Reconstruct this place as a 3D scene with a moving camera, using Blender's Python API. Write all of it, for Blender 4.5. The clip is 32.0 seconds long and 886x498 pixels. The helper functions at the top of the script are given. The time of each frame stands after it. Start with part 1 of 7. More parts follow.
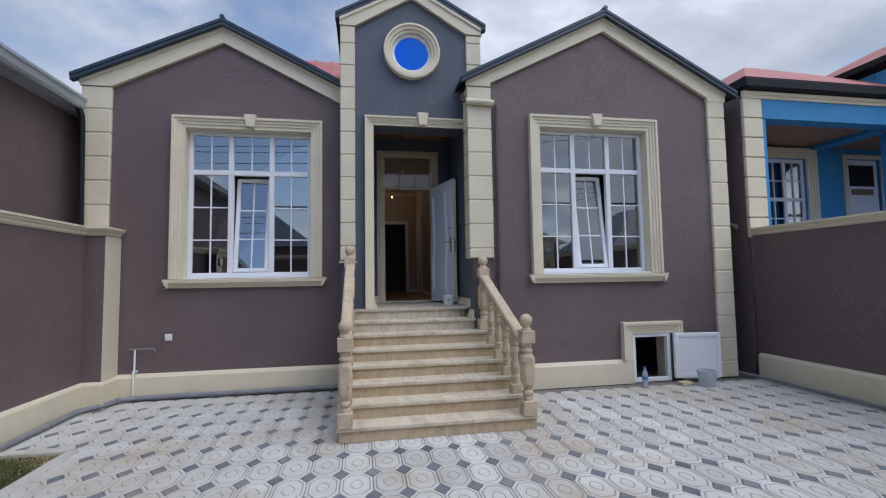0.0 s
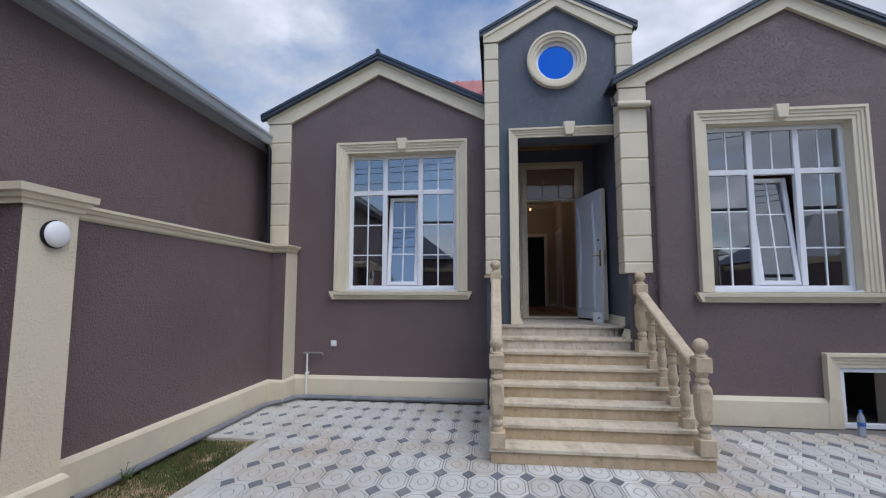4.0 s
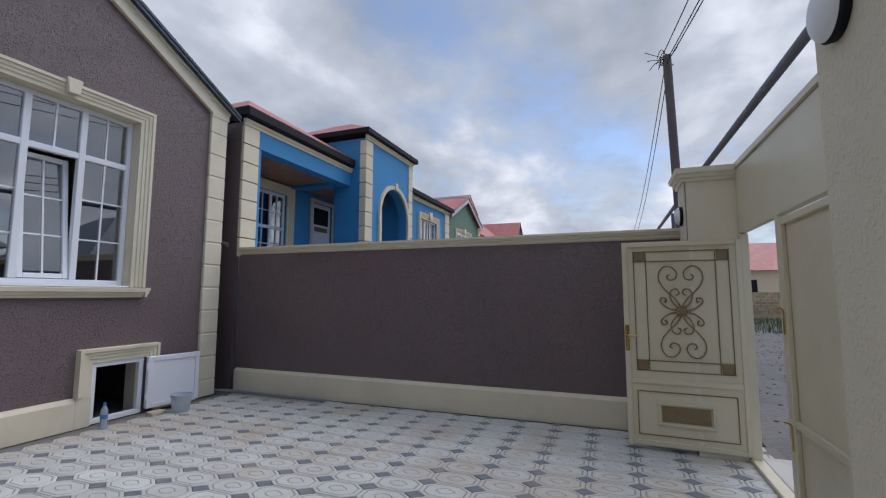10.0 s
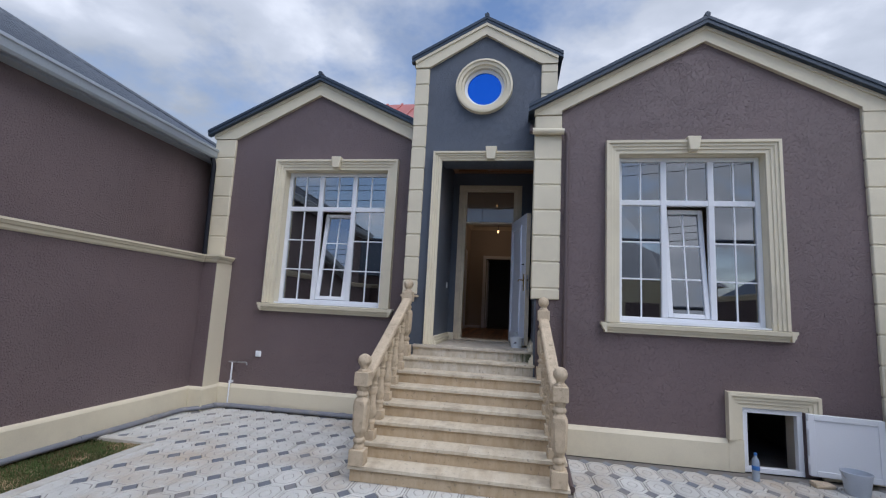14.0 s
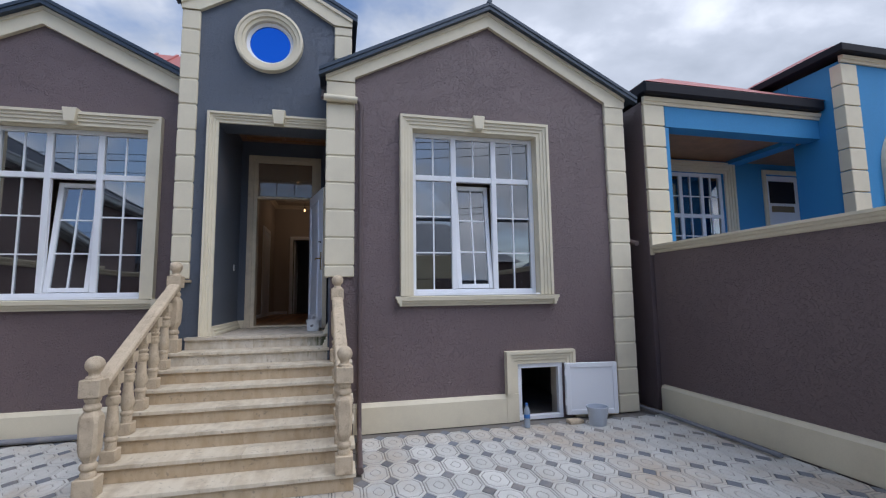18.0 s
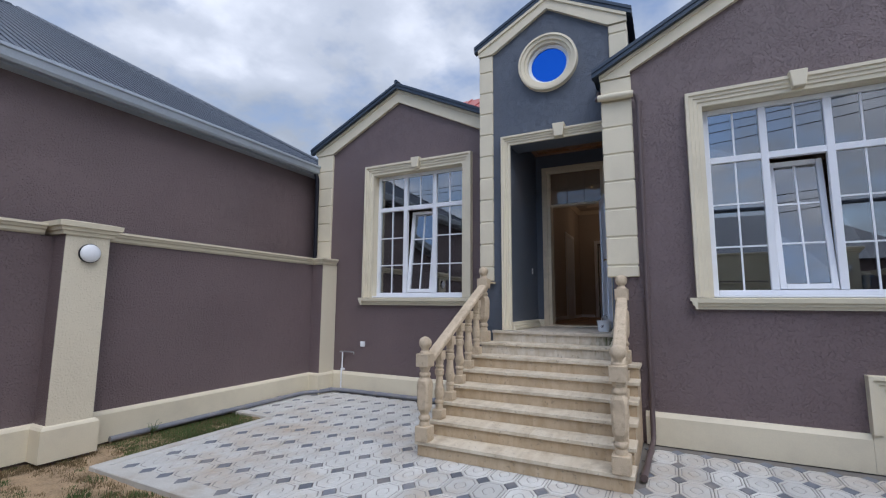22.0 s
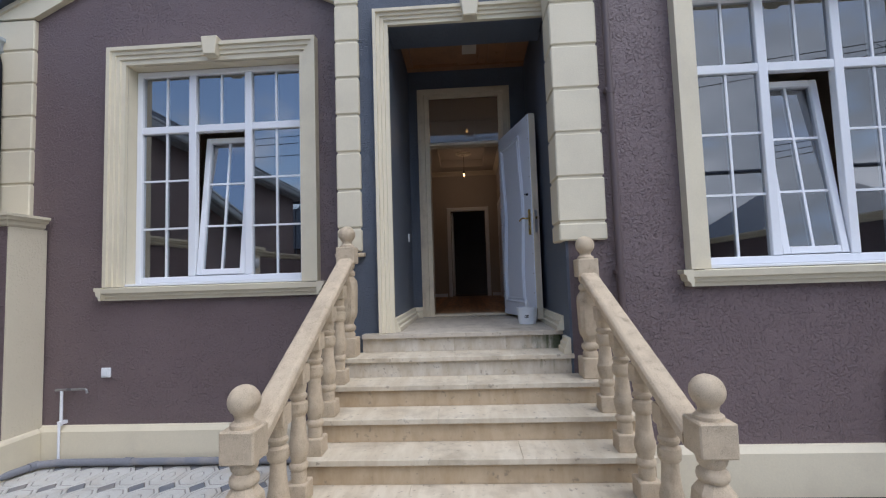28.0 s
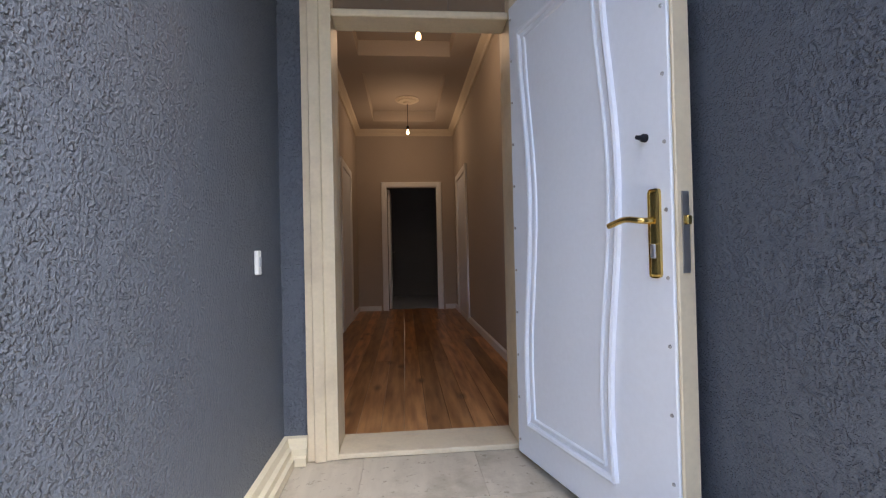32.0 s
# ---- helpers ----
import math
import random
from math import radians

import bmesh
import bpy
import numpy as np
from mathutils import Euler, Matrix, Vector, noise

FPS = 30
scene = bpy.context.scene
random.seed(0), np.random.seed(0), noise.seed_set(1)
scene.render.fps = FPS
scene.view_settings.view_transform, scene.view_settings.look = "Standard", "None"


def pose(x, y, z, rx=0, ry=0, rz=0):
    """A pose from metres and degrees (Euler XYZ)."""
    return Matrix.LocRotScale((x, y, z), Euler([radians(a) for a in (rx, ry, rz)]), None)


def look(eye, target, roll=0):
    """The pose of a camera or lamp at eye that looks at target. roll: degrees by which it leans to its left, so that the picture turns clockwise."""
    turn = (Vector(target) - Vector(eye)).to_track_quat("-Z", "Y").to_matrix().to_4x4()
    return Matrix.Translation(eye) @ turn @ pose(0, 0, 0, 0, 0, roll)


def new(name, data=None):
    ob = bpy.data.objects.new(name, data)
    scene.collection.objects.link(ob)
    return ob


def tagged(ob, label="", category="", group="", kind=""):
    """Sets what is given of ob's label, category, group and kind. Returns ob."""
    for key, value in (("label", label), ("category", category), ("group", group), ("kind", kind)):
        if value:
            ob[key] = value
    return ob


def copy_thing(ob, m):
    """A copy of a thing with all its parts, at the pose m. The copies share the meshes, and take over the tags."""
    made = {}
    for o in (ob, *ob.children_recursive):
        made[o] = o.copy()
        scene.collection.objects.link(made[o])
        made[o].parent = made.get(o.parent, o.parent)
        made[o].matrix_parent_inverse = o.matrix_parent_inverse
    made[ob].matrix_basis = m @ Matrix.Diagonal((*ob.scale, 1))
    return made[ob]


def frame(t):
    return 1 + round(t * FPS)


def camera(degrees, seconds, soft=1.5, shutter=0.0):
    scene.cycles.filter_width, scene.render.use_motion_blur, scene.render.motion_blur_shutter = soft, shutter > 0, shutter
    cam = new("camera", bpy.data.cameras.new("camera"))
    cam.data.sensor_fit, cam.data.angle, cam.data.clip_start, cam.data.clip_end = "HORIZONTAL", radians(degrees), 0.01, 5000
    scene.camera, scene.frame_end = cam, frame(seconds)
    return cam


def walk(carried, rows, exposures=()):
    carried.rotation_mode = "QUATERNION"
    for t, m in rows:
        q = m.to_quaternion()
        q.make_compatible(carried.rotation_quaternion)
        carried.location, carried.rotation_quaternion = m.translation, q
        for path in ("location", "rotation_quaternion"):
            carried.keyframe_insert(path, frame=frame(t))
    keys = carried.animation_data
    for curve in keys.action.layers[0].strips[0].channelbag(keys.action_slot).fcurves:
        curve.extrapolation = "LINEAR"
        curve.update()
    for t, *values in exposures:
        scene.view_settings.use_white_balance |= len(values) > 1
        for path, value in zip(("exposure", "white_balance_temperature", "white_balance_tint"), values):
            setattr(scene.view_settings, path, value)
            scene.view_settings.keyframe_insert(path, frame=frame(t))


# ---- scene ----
cam = camera(89.5, 32.0, soft=1.2)
PATH = [
    (0, (0.065, -0.126, 1.594), (0.414, 1.839, 1.722), -0.9),
    (0.5, (0.145, -0.11, 1.579), (0.577, 1.838, 1.712), -1.1),
    (1, (0.228, -0.077, 1.597), (0.623, 1.879, 1.732), -1.1),
    (1.5, (0.279, -0.073, 1.587), (0.471, 1.912, 1.739), -0.6),
    (2, (0.271, -0.081, 1.588), (0.301, 1.912, 1.747), -0.4),
    (2.5, (0.228, -0.085, 1.654), (0.171, 1.905, 1.836), -0.5),
    (3, (0.076, -0.073, 1.647), (-0.028, 1.914, 1.856), -0.0),
    (3.5, (-0.089, -0.081, 1.633), (-0.239, 1.904, 1.825), 0.2),
    (5.5, (-0.179, 0.316, 1.682), (-0.621, 2.257, 1.872), -0.7),
    (6, (-0.332, 0.356, 1.695), (-0.379, 2.343, 1.916), -1.2),
    (6.5, (-0.429, 0.389, 1.656), (-0.123, 2.351, 1.895), -1.6),
    (7, (-0.405, 0.355, 1.665), (0.245, 2.235, 1.877), -1.4),
    (7.5, (-0.35, 0.361, 1.564), (0.751, 2.016, 1.779), -1.7),
    (8, (-0.218, 0.264, 1.562), (1.21, 1.648, 1.771), -2.0),
    (8.5, (-0.076, 0.176, 1.562), (1.575, 1.286, 1.769), -1.6),
    (9, (0.039, 0.127, 1.617), (1.863, 0.924, 1.809), -1.3),
    (9.5, (0.227, 0.143, 1.531), (2.111, 0.784, 1.724), -0.6),
    (10, (0.388, 0.197, 1.544), (2.25, 0.899, 1.744), 0.1),
    (10.5, (0.594, 0.092, 1.536), (2.337, 1.052, 1.741), 0.6),
    (11, (0.748, 0.003, 1.558), (2.226, 1.335, 1.757), 1.6),
    (11.5, (0.903, -0.052, 1.532), (2.227, 1.437, 1.701), 0.1),
    (12, (1.001, 0.085, 1.586), (2.221, 1.663, 1.734), 0.7),
    (12.5, (1.127, 0.127, 1.621), (2.083, 1.876, 1.782), 1.5),
    (13, (1.231, 0.108, 1.687), (1.72, 2.035, 1.908), 1.6),
    (13.5, (1.308, 0.107, 1.68), (1.34, 2.087, 1.963), 2.6),
    (14, (1.329, 0.081, 1.668), (1.005, 2.037, 1.935), 3.0),
    (14.5, (1.279, 0.066, 1.622), (0.617, 1.937, 1.869), 2.4),
    (16.5, (1.239, 0.052, 1.687), (0.885, 2.012, 1.869), -1.7),
    (17, (1.449, 0.153, 1.69), (1.311, 2.138, 1.884), -1.2),
    (17.5, (1.62, 0.235, 1.644), (1.791, 2.217, 1.85), -1.3),
    (18, (1.718, 0.406, 1.616), (2.166, 2.344, 1.825), -0.8),
    (18.5, (1.779, 0.562, 1.612), (2.358, 2.464, 1.823), -0.7),
    (19, (1.849, 0.626, 1.645), (2.374, 2.545, 1.853), -0.7),
    (19.5, (1.954, 0.671, 1.628), (2.312, 2.624, 1.863), -0.6),
    (20, (1.999, 0.639, 1.647), (2.255, 2.607, 1.895), -0.8),
    (20.5, (1.957, 0.508, 1.684), (1.998, 2.49, 1.945), -0.4),
    (21, (1.905, 0.352, 1.612), (1.528, 2.299, 1.871), 0.0),
    (21.5, (1.935, 0.278, 1.574), (1.255, 2.142, 1.821), 0.2),
    (22, (2.191, 0.28, 1.537), (1.294, 2.052, 1.779), 0.4),
    (22.5, (2.319, 0.229, 1.547), (1.461, 2.02, 1.781), -0.4),
    (23, (2.34, 0.234, 1.539), (1.497, 2.029, 1.791), -1.0),
    (23.5, (2.232, 0.209, 1.508), (1.079, 1.822, 1.772), 0.1),
    (24, (1.993, 0.147, 1.526), (0.349, 1.269, 1.724), 1.8),
    (24.5, (1.734, 0.192, 1.534), (-0.079, 1.024, 1.677), 1.3),
    (25, (1.593, 0.367, 1.528), (-0.109, 1.412, 1.642), -0.3),
    (25.5, (1.405, 0.664, 1.6), (-0.019, 2.064, 1.701), -0.8),
    (26, (1.207, 0.974, 1.631), (0.412, 2.799, 1.819), -1.0),
    (26.5, (1.041, 1.279, 1.659), (0.797, 3.254, 1.864), -2.4),
    (28.5, (0.823, 3.085, 1.55), (0.724, 5.079, 1.676), -1.7),
    (29, (0.814, 3.577, 1.499), (0.725, 5.57, 1.638), -1.3),
    (29.5, (0.793, 4.112, 1.506), (0.704, 6.106, 1.622), -0.9),
    (30, (0.807, 4.621, 1.589), (0.706, 6.616, 1.689), -1.0),
    (30.5, (0.736, 4.968, 1.733), (0.608, 6.961, 1.828), -0.8),
    (31, (0.74, 5.245, 1.884), (0.613, 7.238, 1.979), -1.3),
    (31.5, (0.722, 5.449, 2.03), (0.576, 7.443, 2.086), -1.3),
    (32, (0.75, 5.737, 2.087), (0.921, 7.729, 2.109), -1.3),
]
walk(cam, [(t, look(eye, target, roll)) for t, eye, target, roll in PATH],
     exposures=[(0, 0.50, 5985, 13), (7.2, 0.50, 5985, 13), (8.5, 0.32, 6130, 13), (12.0, 0.34, 6110, 13), (13.5, 0.50, 5985, 13), (26.5, 0.57, 5930, 13), (28.5, 0.85, 5985, 13), (30, 1.17, 5985, 13), (31, 1.58, 5900, 12), (31.5, 2.0, 6150, 13), (32, 2.5, 6650, 13)])

# ---- world, sun, exposure ----
def nodes_of(m):
    m.use_nodes = True
    m.node_tree.nodes.clear()
    return m.node_tree.nodes, m.node_tree.links


world = bpy.data.worlds.new("sky")
scene.world = world
wn, wl = nodes_of(world)
SUN_ELEV, SUN_ROT = radians(58.5), radians(133)
sky = wn.new("ShaderNodeTexSky")
sky.sky_type, sky.sun_disc, sky.sun_elevation, sky.sun_rotation = "NISHITA", False, SUN_ELEV, SUN_ROT
sky_bg = wn.new("ShaderNodeBackground")
sky_bg.inputs["Strength"].default_value = 0.12
wl.new(sky.outputs[0], sky_bg.inputs["Color"])
tc = wn.new("ShaderNodeTexCoord")
split, lift, over = wn.new("ShaderNodeSeparateXYZ"), wn.new("ShaderNodeMath"), wn.new("ShaderNodeMath")
wl.new(tc.outputs["Generated"], split.inputs[0])
lift.operation, lift.inputs[1].default_value = "MAXIMUM", 0.0
wl.new(split.outputs["Z"], lift.inputs[0])
over.operation, over.inputs[1].default_value = "ADD", 0.30
wl.new(lift.outputs[0], over.inputs[0])
plane = wn.new("ShaderNodeVectorMath")
plane.operation = "DIVIDE"
wl.new(tc.outputs["Generated"], plane.inputs[0])
wl.new(over.outputs[0], plane.inputs[1])
mp = wn.new("ShaderNodeMapping")
mp.inputs["Scale"].default_value = (1.0, 1.0, 0.0)
mp.inputs["Location"].default_value = (5.2, 3.4, 0.3)
wl.new(plane.outputs[0], mp.inputs["Vector"])
cover = wn.new("ShaderNodeTexNoise")
cover.inputs["Scale"].default_value, cover.inputs["Detail"].default_value, cover.inputs["Roughness"].default_value = 1.0, 7, 0.60
body_noise = wn.new("ShaderNodeTexNoise")
body_noise.inputs["Scale"].default_value, body_noise.inputs["Detail"].default_value, body_noise.inputs["Distortion"].default_value = 2.0, 9, 0.2
wl.new(mp.outputs[0], cover.inputs["Vector"])
wl.new(mp.outputs[0], body_noise.inputs["Vector"])
cover_ramp = wn.new("ShaderNodeValToRGB")
cover_ramp.color_ramp.elements[0].position, cover_ramp.color_ramp.elements[1].position = 0.325, 0.455
back, high, thin = wn.new("ShaderNodeMath"), wn.new("ShaderNodeMath"), wn.new("ShaderNodeMath")
back.operation, back.inputs[1].default_value = "MINIMUM", 0.0
wl.new(split.outputs["Y"], back.inputs[0])
high.operation = "MULTIPLY"
wl.new(back.outputs[0], high.inputs[0])
wl.new(lift.outputs[0], high.inputs[1])
thin.operation, thin.inputs[1].default_value = "MULTIPLY_ADD", 0.35
wl.new(high.outputs[0], thin.inputs[0])
wl.new(cover.outputs["Fac"], thin.inputs[2])
wl.new(thin.outputs[0], cover_ramp.inputs[0])
cloud_ramp = wn.new("ShaderNodeValToRGB")
cr = cloud_ramp.color_ramp
cr.elements[0].position, cr.elements[0].color = 0.37, (0.27, 0.298, 0.335, 1)
cr.elements[1].position, cr.elements[1].color = 0.72, (0.80, 0.81, 0.83, 1)
mid = cr.elements.new(0.54)
mid.color = (0.41, 0.435, 0.475, 1)
wl.new(body_noise.outputs["Fac"], cloud_ramp.inputs[0])
cloud_bg = wn.new("ShaderNodeBackground")
cloud_bg.inputs["Strength"].default_value = 1.08
wl.new(cloud_ramp.outputs[0], cloud_bg.inputs["Color"])
sky_mix = wn.new("ShaderNodeMixShader")
wl.new(cover_ramp.outputs[0], sky_mix.inputs[0])
wl.new(sky_bg.outputs[0], sky_mix.inputs[1])
wl.new(cloud_bg.outputs[0], sky_mix.inputs[2])
world_out = wn.new("ShaderNodeOutputWorld")
wl.new(sky_mix.outputs[0], world_out.inputs[0])

sun_data = bpy.data.lights.new("sun", "SUN")
sun_data.energy, sun_data.angle, sun_data.color = 1.32, radians(60), (1.0, 0.98, 0.95)
sun = new("sun", sun_data)
sun.matrix_basis = look((8.9, -8.4, 20.0), (0, 0, 0))


# ---- materials ----
def material(name, colour, rough=0.8, metal=0.0, vary=0.10, scale=3.0, fine=60.0, bump=0.25, depth=0.004,
             dirt=None, dirt_amount=0.0, dirt_scale=1.2, coarse=None, random=0.0, spec=0.5, world_space=False, pits=None):
    """Colour varied at two scales, fine relief, optional stains and coarse trowelled relief."""
    m = bpy.data.materials.new(name)
    n, l = nodes_of(m)
    out, bsdf = n.new("ShaderNodeOutputMaterial"), n.new("ShaderNodeBsdfPrincipled")
    l.new(bsdf.outputs[0], out.inputs[0])
    bsdf.inputs["Roughness"].default_value, bsdf.inputs["Metallic"].default_value = rough, metal
    bsdf.inputs["Specular IOR Level"].default_value = spec
    co = n.new("ShaderNodeNewGeometry") if world_space else n.new("ShaderNodeTexCoord")
    where = co.outputs["Position"] if world_space else co.outputs["Object"]
    big, small = n.new("ShaderNodeTexNoise"), n.new("ShaderNodeTexNoise")
    big.inputs["Scale"].default_value, big.inputs["Detail"].default_value = scale, 4
    small.inputs["Scale"].default_value, small.inputs["Detail"].default_value = fine, 3
    for t in (big, small):
        l.new(where, t.inputs["Vector"])
    add = n.new("ShaderNodeMath")
    add.operation = "ADD"
    l.new(big.outputs["Fac"], add.inputs[0])
    l.new(small.outputs["Fac"], add.inputs[1])
    rng = n.new("ShaderNodeMapRange")
    rng.inputs["From Min"].default_value, rng.inputs["From Max"].default_value = 0.6, 1.4
    rng.inputs["To Min"].default_value, rng.inputs["To Max"].default_value = 1 - vary, 1 + vary
    l.new(add.outputs[0], rng.inputs["Value"])
    value = rng.outputs[0]
    if random:
        info, r2, mul = n.new("ShaderNodeObjectInfo"), n.new("ShaderNodeMapRange"), n.new("ShaderNodeMath")
        r2.inputs["To Min"].default_value, r2.inputs["To Max"].default_value = 1 - random, 1 + random
        mul.operation = "MULTIPLY"
        l.new(info.outputs["Random"], r2.inputs["Value"])
        l.new(value, mul.inputs[0])
        l.new(r2.outputs[0], mul.inputs[1])
        value = mul.outputs[0]
    tint = n.new("ShaderNodeVectorMath")
    tint.operation = "SCALE"
    tint.inputs[0].default_value = colour
    l.new(value, tint.inputs["Scale"])
    colour_out = tint.outputs[0]
    if dirt:
        dn, dr, mix = n.new("ShaderNodeTexNoise"), n.new("ShaderNodeMapRange"), n.new("ShaderNodeMix")
        dn.inputs["Scale"].default_value, dn.inputs["Detail"].default_value, dn.inputs["Roughness"].default_value = dirt_scale, 6, 0.65
        l.new(where, dn.inputs["Vector"])
        dr.inputs["From Min"].default_value, dr.inputs["From Max"].default_value = 0.48, 0.70
        dr.inputs["To Max"].default_value = dirt_amount
        l.new(dn.outputs["Fac"], dr.inputs["Value"])
        mix.data_type = "RGBA"
        mix.inputs["B"].default_value = (*dirt, 1)
        for s in mix.inputs:
            if s.type == "RGBA" and s.name == "B":
                s.default_value = (*dirt, 1)
        l.new(dr.outputs[0], mix.inputs[0])
        l.new(colour_out, mix.inputs[6])
        colour_out = mix.outputs[2]
    l.new(colour_out, bsdf.inputs["Base Color"])
    height = small.outputs["Fac"]
    if pits:
        # small dark pores sunk into the face, in drifts
        pn, pw, pa, pr, pm, ph = (n.new("ShaderNodeTexNoise"), n.new("ShaderNodeTexNoise"), n.new("ShaderNodeMath"), n.new("ShaderNodeMapRange"), n.new("ShaderNodeMix"), n.new("ShaderNodeMath"))
        pn.inputs["Scale"].default_value, pn.inputs["Detail"].default_value = pits[0], 2
        pw.inputs["Scale"].default_value, pw.inputs["Detail"].default_value = pits[0] * 0.06, 2
        l.new(where, pn.inputs["Vector"])
        l.new(where, pw.inputs["Vector"])
        pa.operation, pa.inputs[1].default_value = "MULTIPLY_ADD", 0.45
        l.new(pw.outputs["Fac"], pa.inputs[0])
        l.new(pn.outputs["Fac"], pa.inputs[2])
        pr.inputs["From Min"].default_value, pr.inputs["From Max"].default_value = pits[1], pits[1] + 0.06
        l.new(pa.outputs[0], pr.inputs["Value"])
        pm.data_type = "RGBA"
        tone = n.new("ShaderNodeMath")
        tone.operation, tone.inputs[1].default_value = "MULTIPLY", pits[2]
        l.new(pr.outputs[0], tone.inputs[0])
        l.new(tone.outputs[0], pm.inputs[0])
        l.new(colour_out, pm.inputs[6])
        pm.inputs[7].default_value = (colour[0] * 0.35, colour[1] * 0.33, colour[2] * 0.28, 1)
        l.new(pm.outputs[2], bsdf.inputs["Base Color"])
        ph.operation, ph.inputs[1].default_value = "MULTIPLY_ADD", -1.2
        l.new(pr.outputs[0], ph.inputs[0])
        l.new(small.outputs["Fac"], ph.inputs[2])
        height = ph.outputs[0]
    if coarse:
        # flattened dabs, thrown sparsely over a fine orange-peel coat
        cn, cramp, sm = n.new("ShaderNodeTexNoise"), n.new("ShaderNodeMapRange"), n.new("ShaderNodeMath")
        cn.inputs["Scale"].default_value, cn.inputs["Detail"].default_value, cn.inputs["Distortion"].default_value = coarse[0], 2.2, 0.0
        l.new(where, cn.inputs["Vector"])
        cramp.interpolation_type = "SMOOTHSTEP"
        cramp.inputs["From Min"].default_value, cramp.inputs["From Max"].default_value = coarse[1], coarse[2]
        patch, lower = n.new("ShaderNodeTexNoise"), n.new("ShaderNodeMath")
        patch.inputs["Scale"].default_value, patch.inputs["Detail"].default_value = coarse[0] * 0.16, 2
        l.new(where, patch.inputs["Vector"])
        lower.operation, lower.inputs[1].default_value = "MULTIPLY_ADD", 0.55
        l.new(patch.outputs["Fac"], lower.inputs[0])
        l.new(cn.outputs["Fac"], lower.inputs[2])
        l.new(lower.outputs[0], cramp.inputs["Value"])
        peel, soft = n.new("ShaderNodeTexNoise"), n.new("ShaderNodeMath")
        peel.inputs["Scale"].default_value, peel.inputs["Detail"].default_value = coarse[0] * 1.5, 3
        l.new(where, peel.inputs["Vector"])
        soft.operation, soft.inputs[1].default_value = "MULTIPLY_ADD", 0.9
        l.new(peel.outputs["Fac"], soft.inputs[0])
        l.new(cramp.outputs[0], soft.inputs[2])
        sm.operation = "MULTIPLY_ADD"
        sm.inputs[1].default_value = 0.15
        l.new(small.outputs["Fac"], sm.inputs[0])
        l.new(soft.outputs[0], sm.inputs[2])
        height = sm.outputs[0]
    if bump:
        b = n.new("ShaderNodeBump")
        b.inputs["Strength"].default_value, b.inputs["Distance"].default_value = bump, depth
        l.new(height, b.inputs["Height"])
        l.new(b.outputs[0], bsdf.inputs["Normal"])
    return m


BROWN = material("brown_stucco", (0.166, 0.123, 0.124), 0.46, vary=0.17, scale=0.8, fine=160, bump=1.0, depth=0.0085, coarse=(46, 0.80, 0.88),
                 dirt=(0.176, 0.139, 0.136), dirt_amount=0.30, dirt_scale=0.7)
BLUE = material("slate_blue_stucco", (0.110, 0.132, 0.172), 0.48, vary=0.10, scale=0.9, fine=160, bump=1.0, depth=0.0060, coarse=(92, 0.76, 0.90),
                dirt=(0.12, 0.138, 0.165), dirt_amount=0.25, dirt_scale=0.8)
CREAM = material("cream_paint", (0.71, 0.645, 0.485), 0.60, vary=0.05, scale=1.5, fine=90, bump=0.3, depth=0.003,
                 dirt=(0.50, 0.45, 0.35), dirt_amount=0.32, dirt_scale=1.6)
CREAM_ROUGH = material("cream_stucco", (0.70, 0.635, 0.485), 0.68, vary=0.06, scale=1.2, fine=120, bump=0.8, depth=0.0025, coarse=(46, 0.80, 0.90),
                       dirt=(0.52, 0.46, 0.34), dirt_amount=0.25)
STONE = material("limestone", (0.60, 0.49, 0.345), 0.80, vary=0.16, scale=5, fine=190, bump=0.8, depth=0.004,
                 dirt=(0.42, 0.33, 0.23), dirt_amount=0.6, dirt_scale=9, pits=(420, 0.84, 0.42))


PVC = material("white_pvc", (0.80, 0.82, 0.85), 0.32, vary=0.02, bump=0)
DARK_ROOF = material("slate_metal", (0.045, 0.062, 0.085), 0.42, metal=0.3, vary=0.12, scale=2, bump=0.05)
GREY_ROOF = material("grey_blue_roofing", (0.085, 0.105, 0.135), 0.45, metal=0.25, vary=0.10, scale=1.5, bump=0.05)
GUTTER = material("pale_gutter_metal", (0.42, 0.47, 0.52), 0.4, metal=0.3, vary=0.08, bump=0.03)
RED_ROOF = material("red_roofing", (0.42, 0.13, 0.11), 0.5, vary=0.14, scale=1.5, bump=0.1, dirt=(0.50, 0.25, 0.21), dirt_amount=0.5)
BLACK = material("black_trim", (0.008, 0.009, 0.016), 0.6, spec=0.25, vary=0.1, bump=0.03)
BLUE_HOUSE = material("bright_blue_stucco", (0.045, 0.25, 0.52), 0.7, vary=0.08, scale=1.0, fine=50, bump=0.35, depth=0.006)
GREEN_HOUSE = material("green_stucco", (0.13, 0.22, 0.17), 0.75, vary=0.08, bump=0.3)
PAVER = material("pale_concrete_paver", (0.55, 0.55, 0.52), 0.7, vary=0.16, scale=3, fine=110, bump=0.35, depth=0.002,
                 dirt=(0.44, 0.36, 0.265), dirt_amount=0.95, dirt_scale=0.8, random=0.15, world_space=True)
PAVER_DARK = material("dark_grey_paver", (0.15, 0.165, 0.19), 0.7, vary=0.18, scale=4, fine=120, bump=0.3, depth=0.002,
                      dirt=(0.34, 0.29, 0.23), dirt_amount=0.75, dirt_scale=1.0, random=0.28, world_space=True)
# groove floors get a darker grey than the stone
GROOVE = material("grey_paver_groove", (0.30, 0.29, 0.27), 0.9, vary=0.2, scale=2, fine=120, bump=0.3, world_space=True)
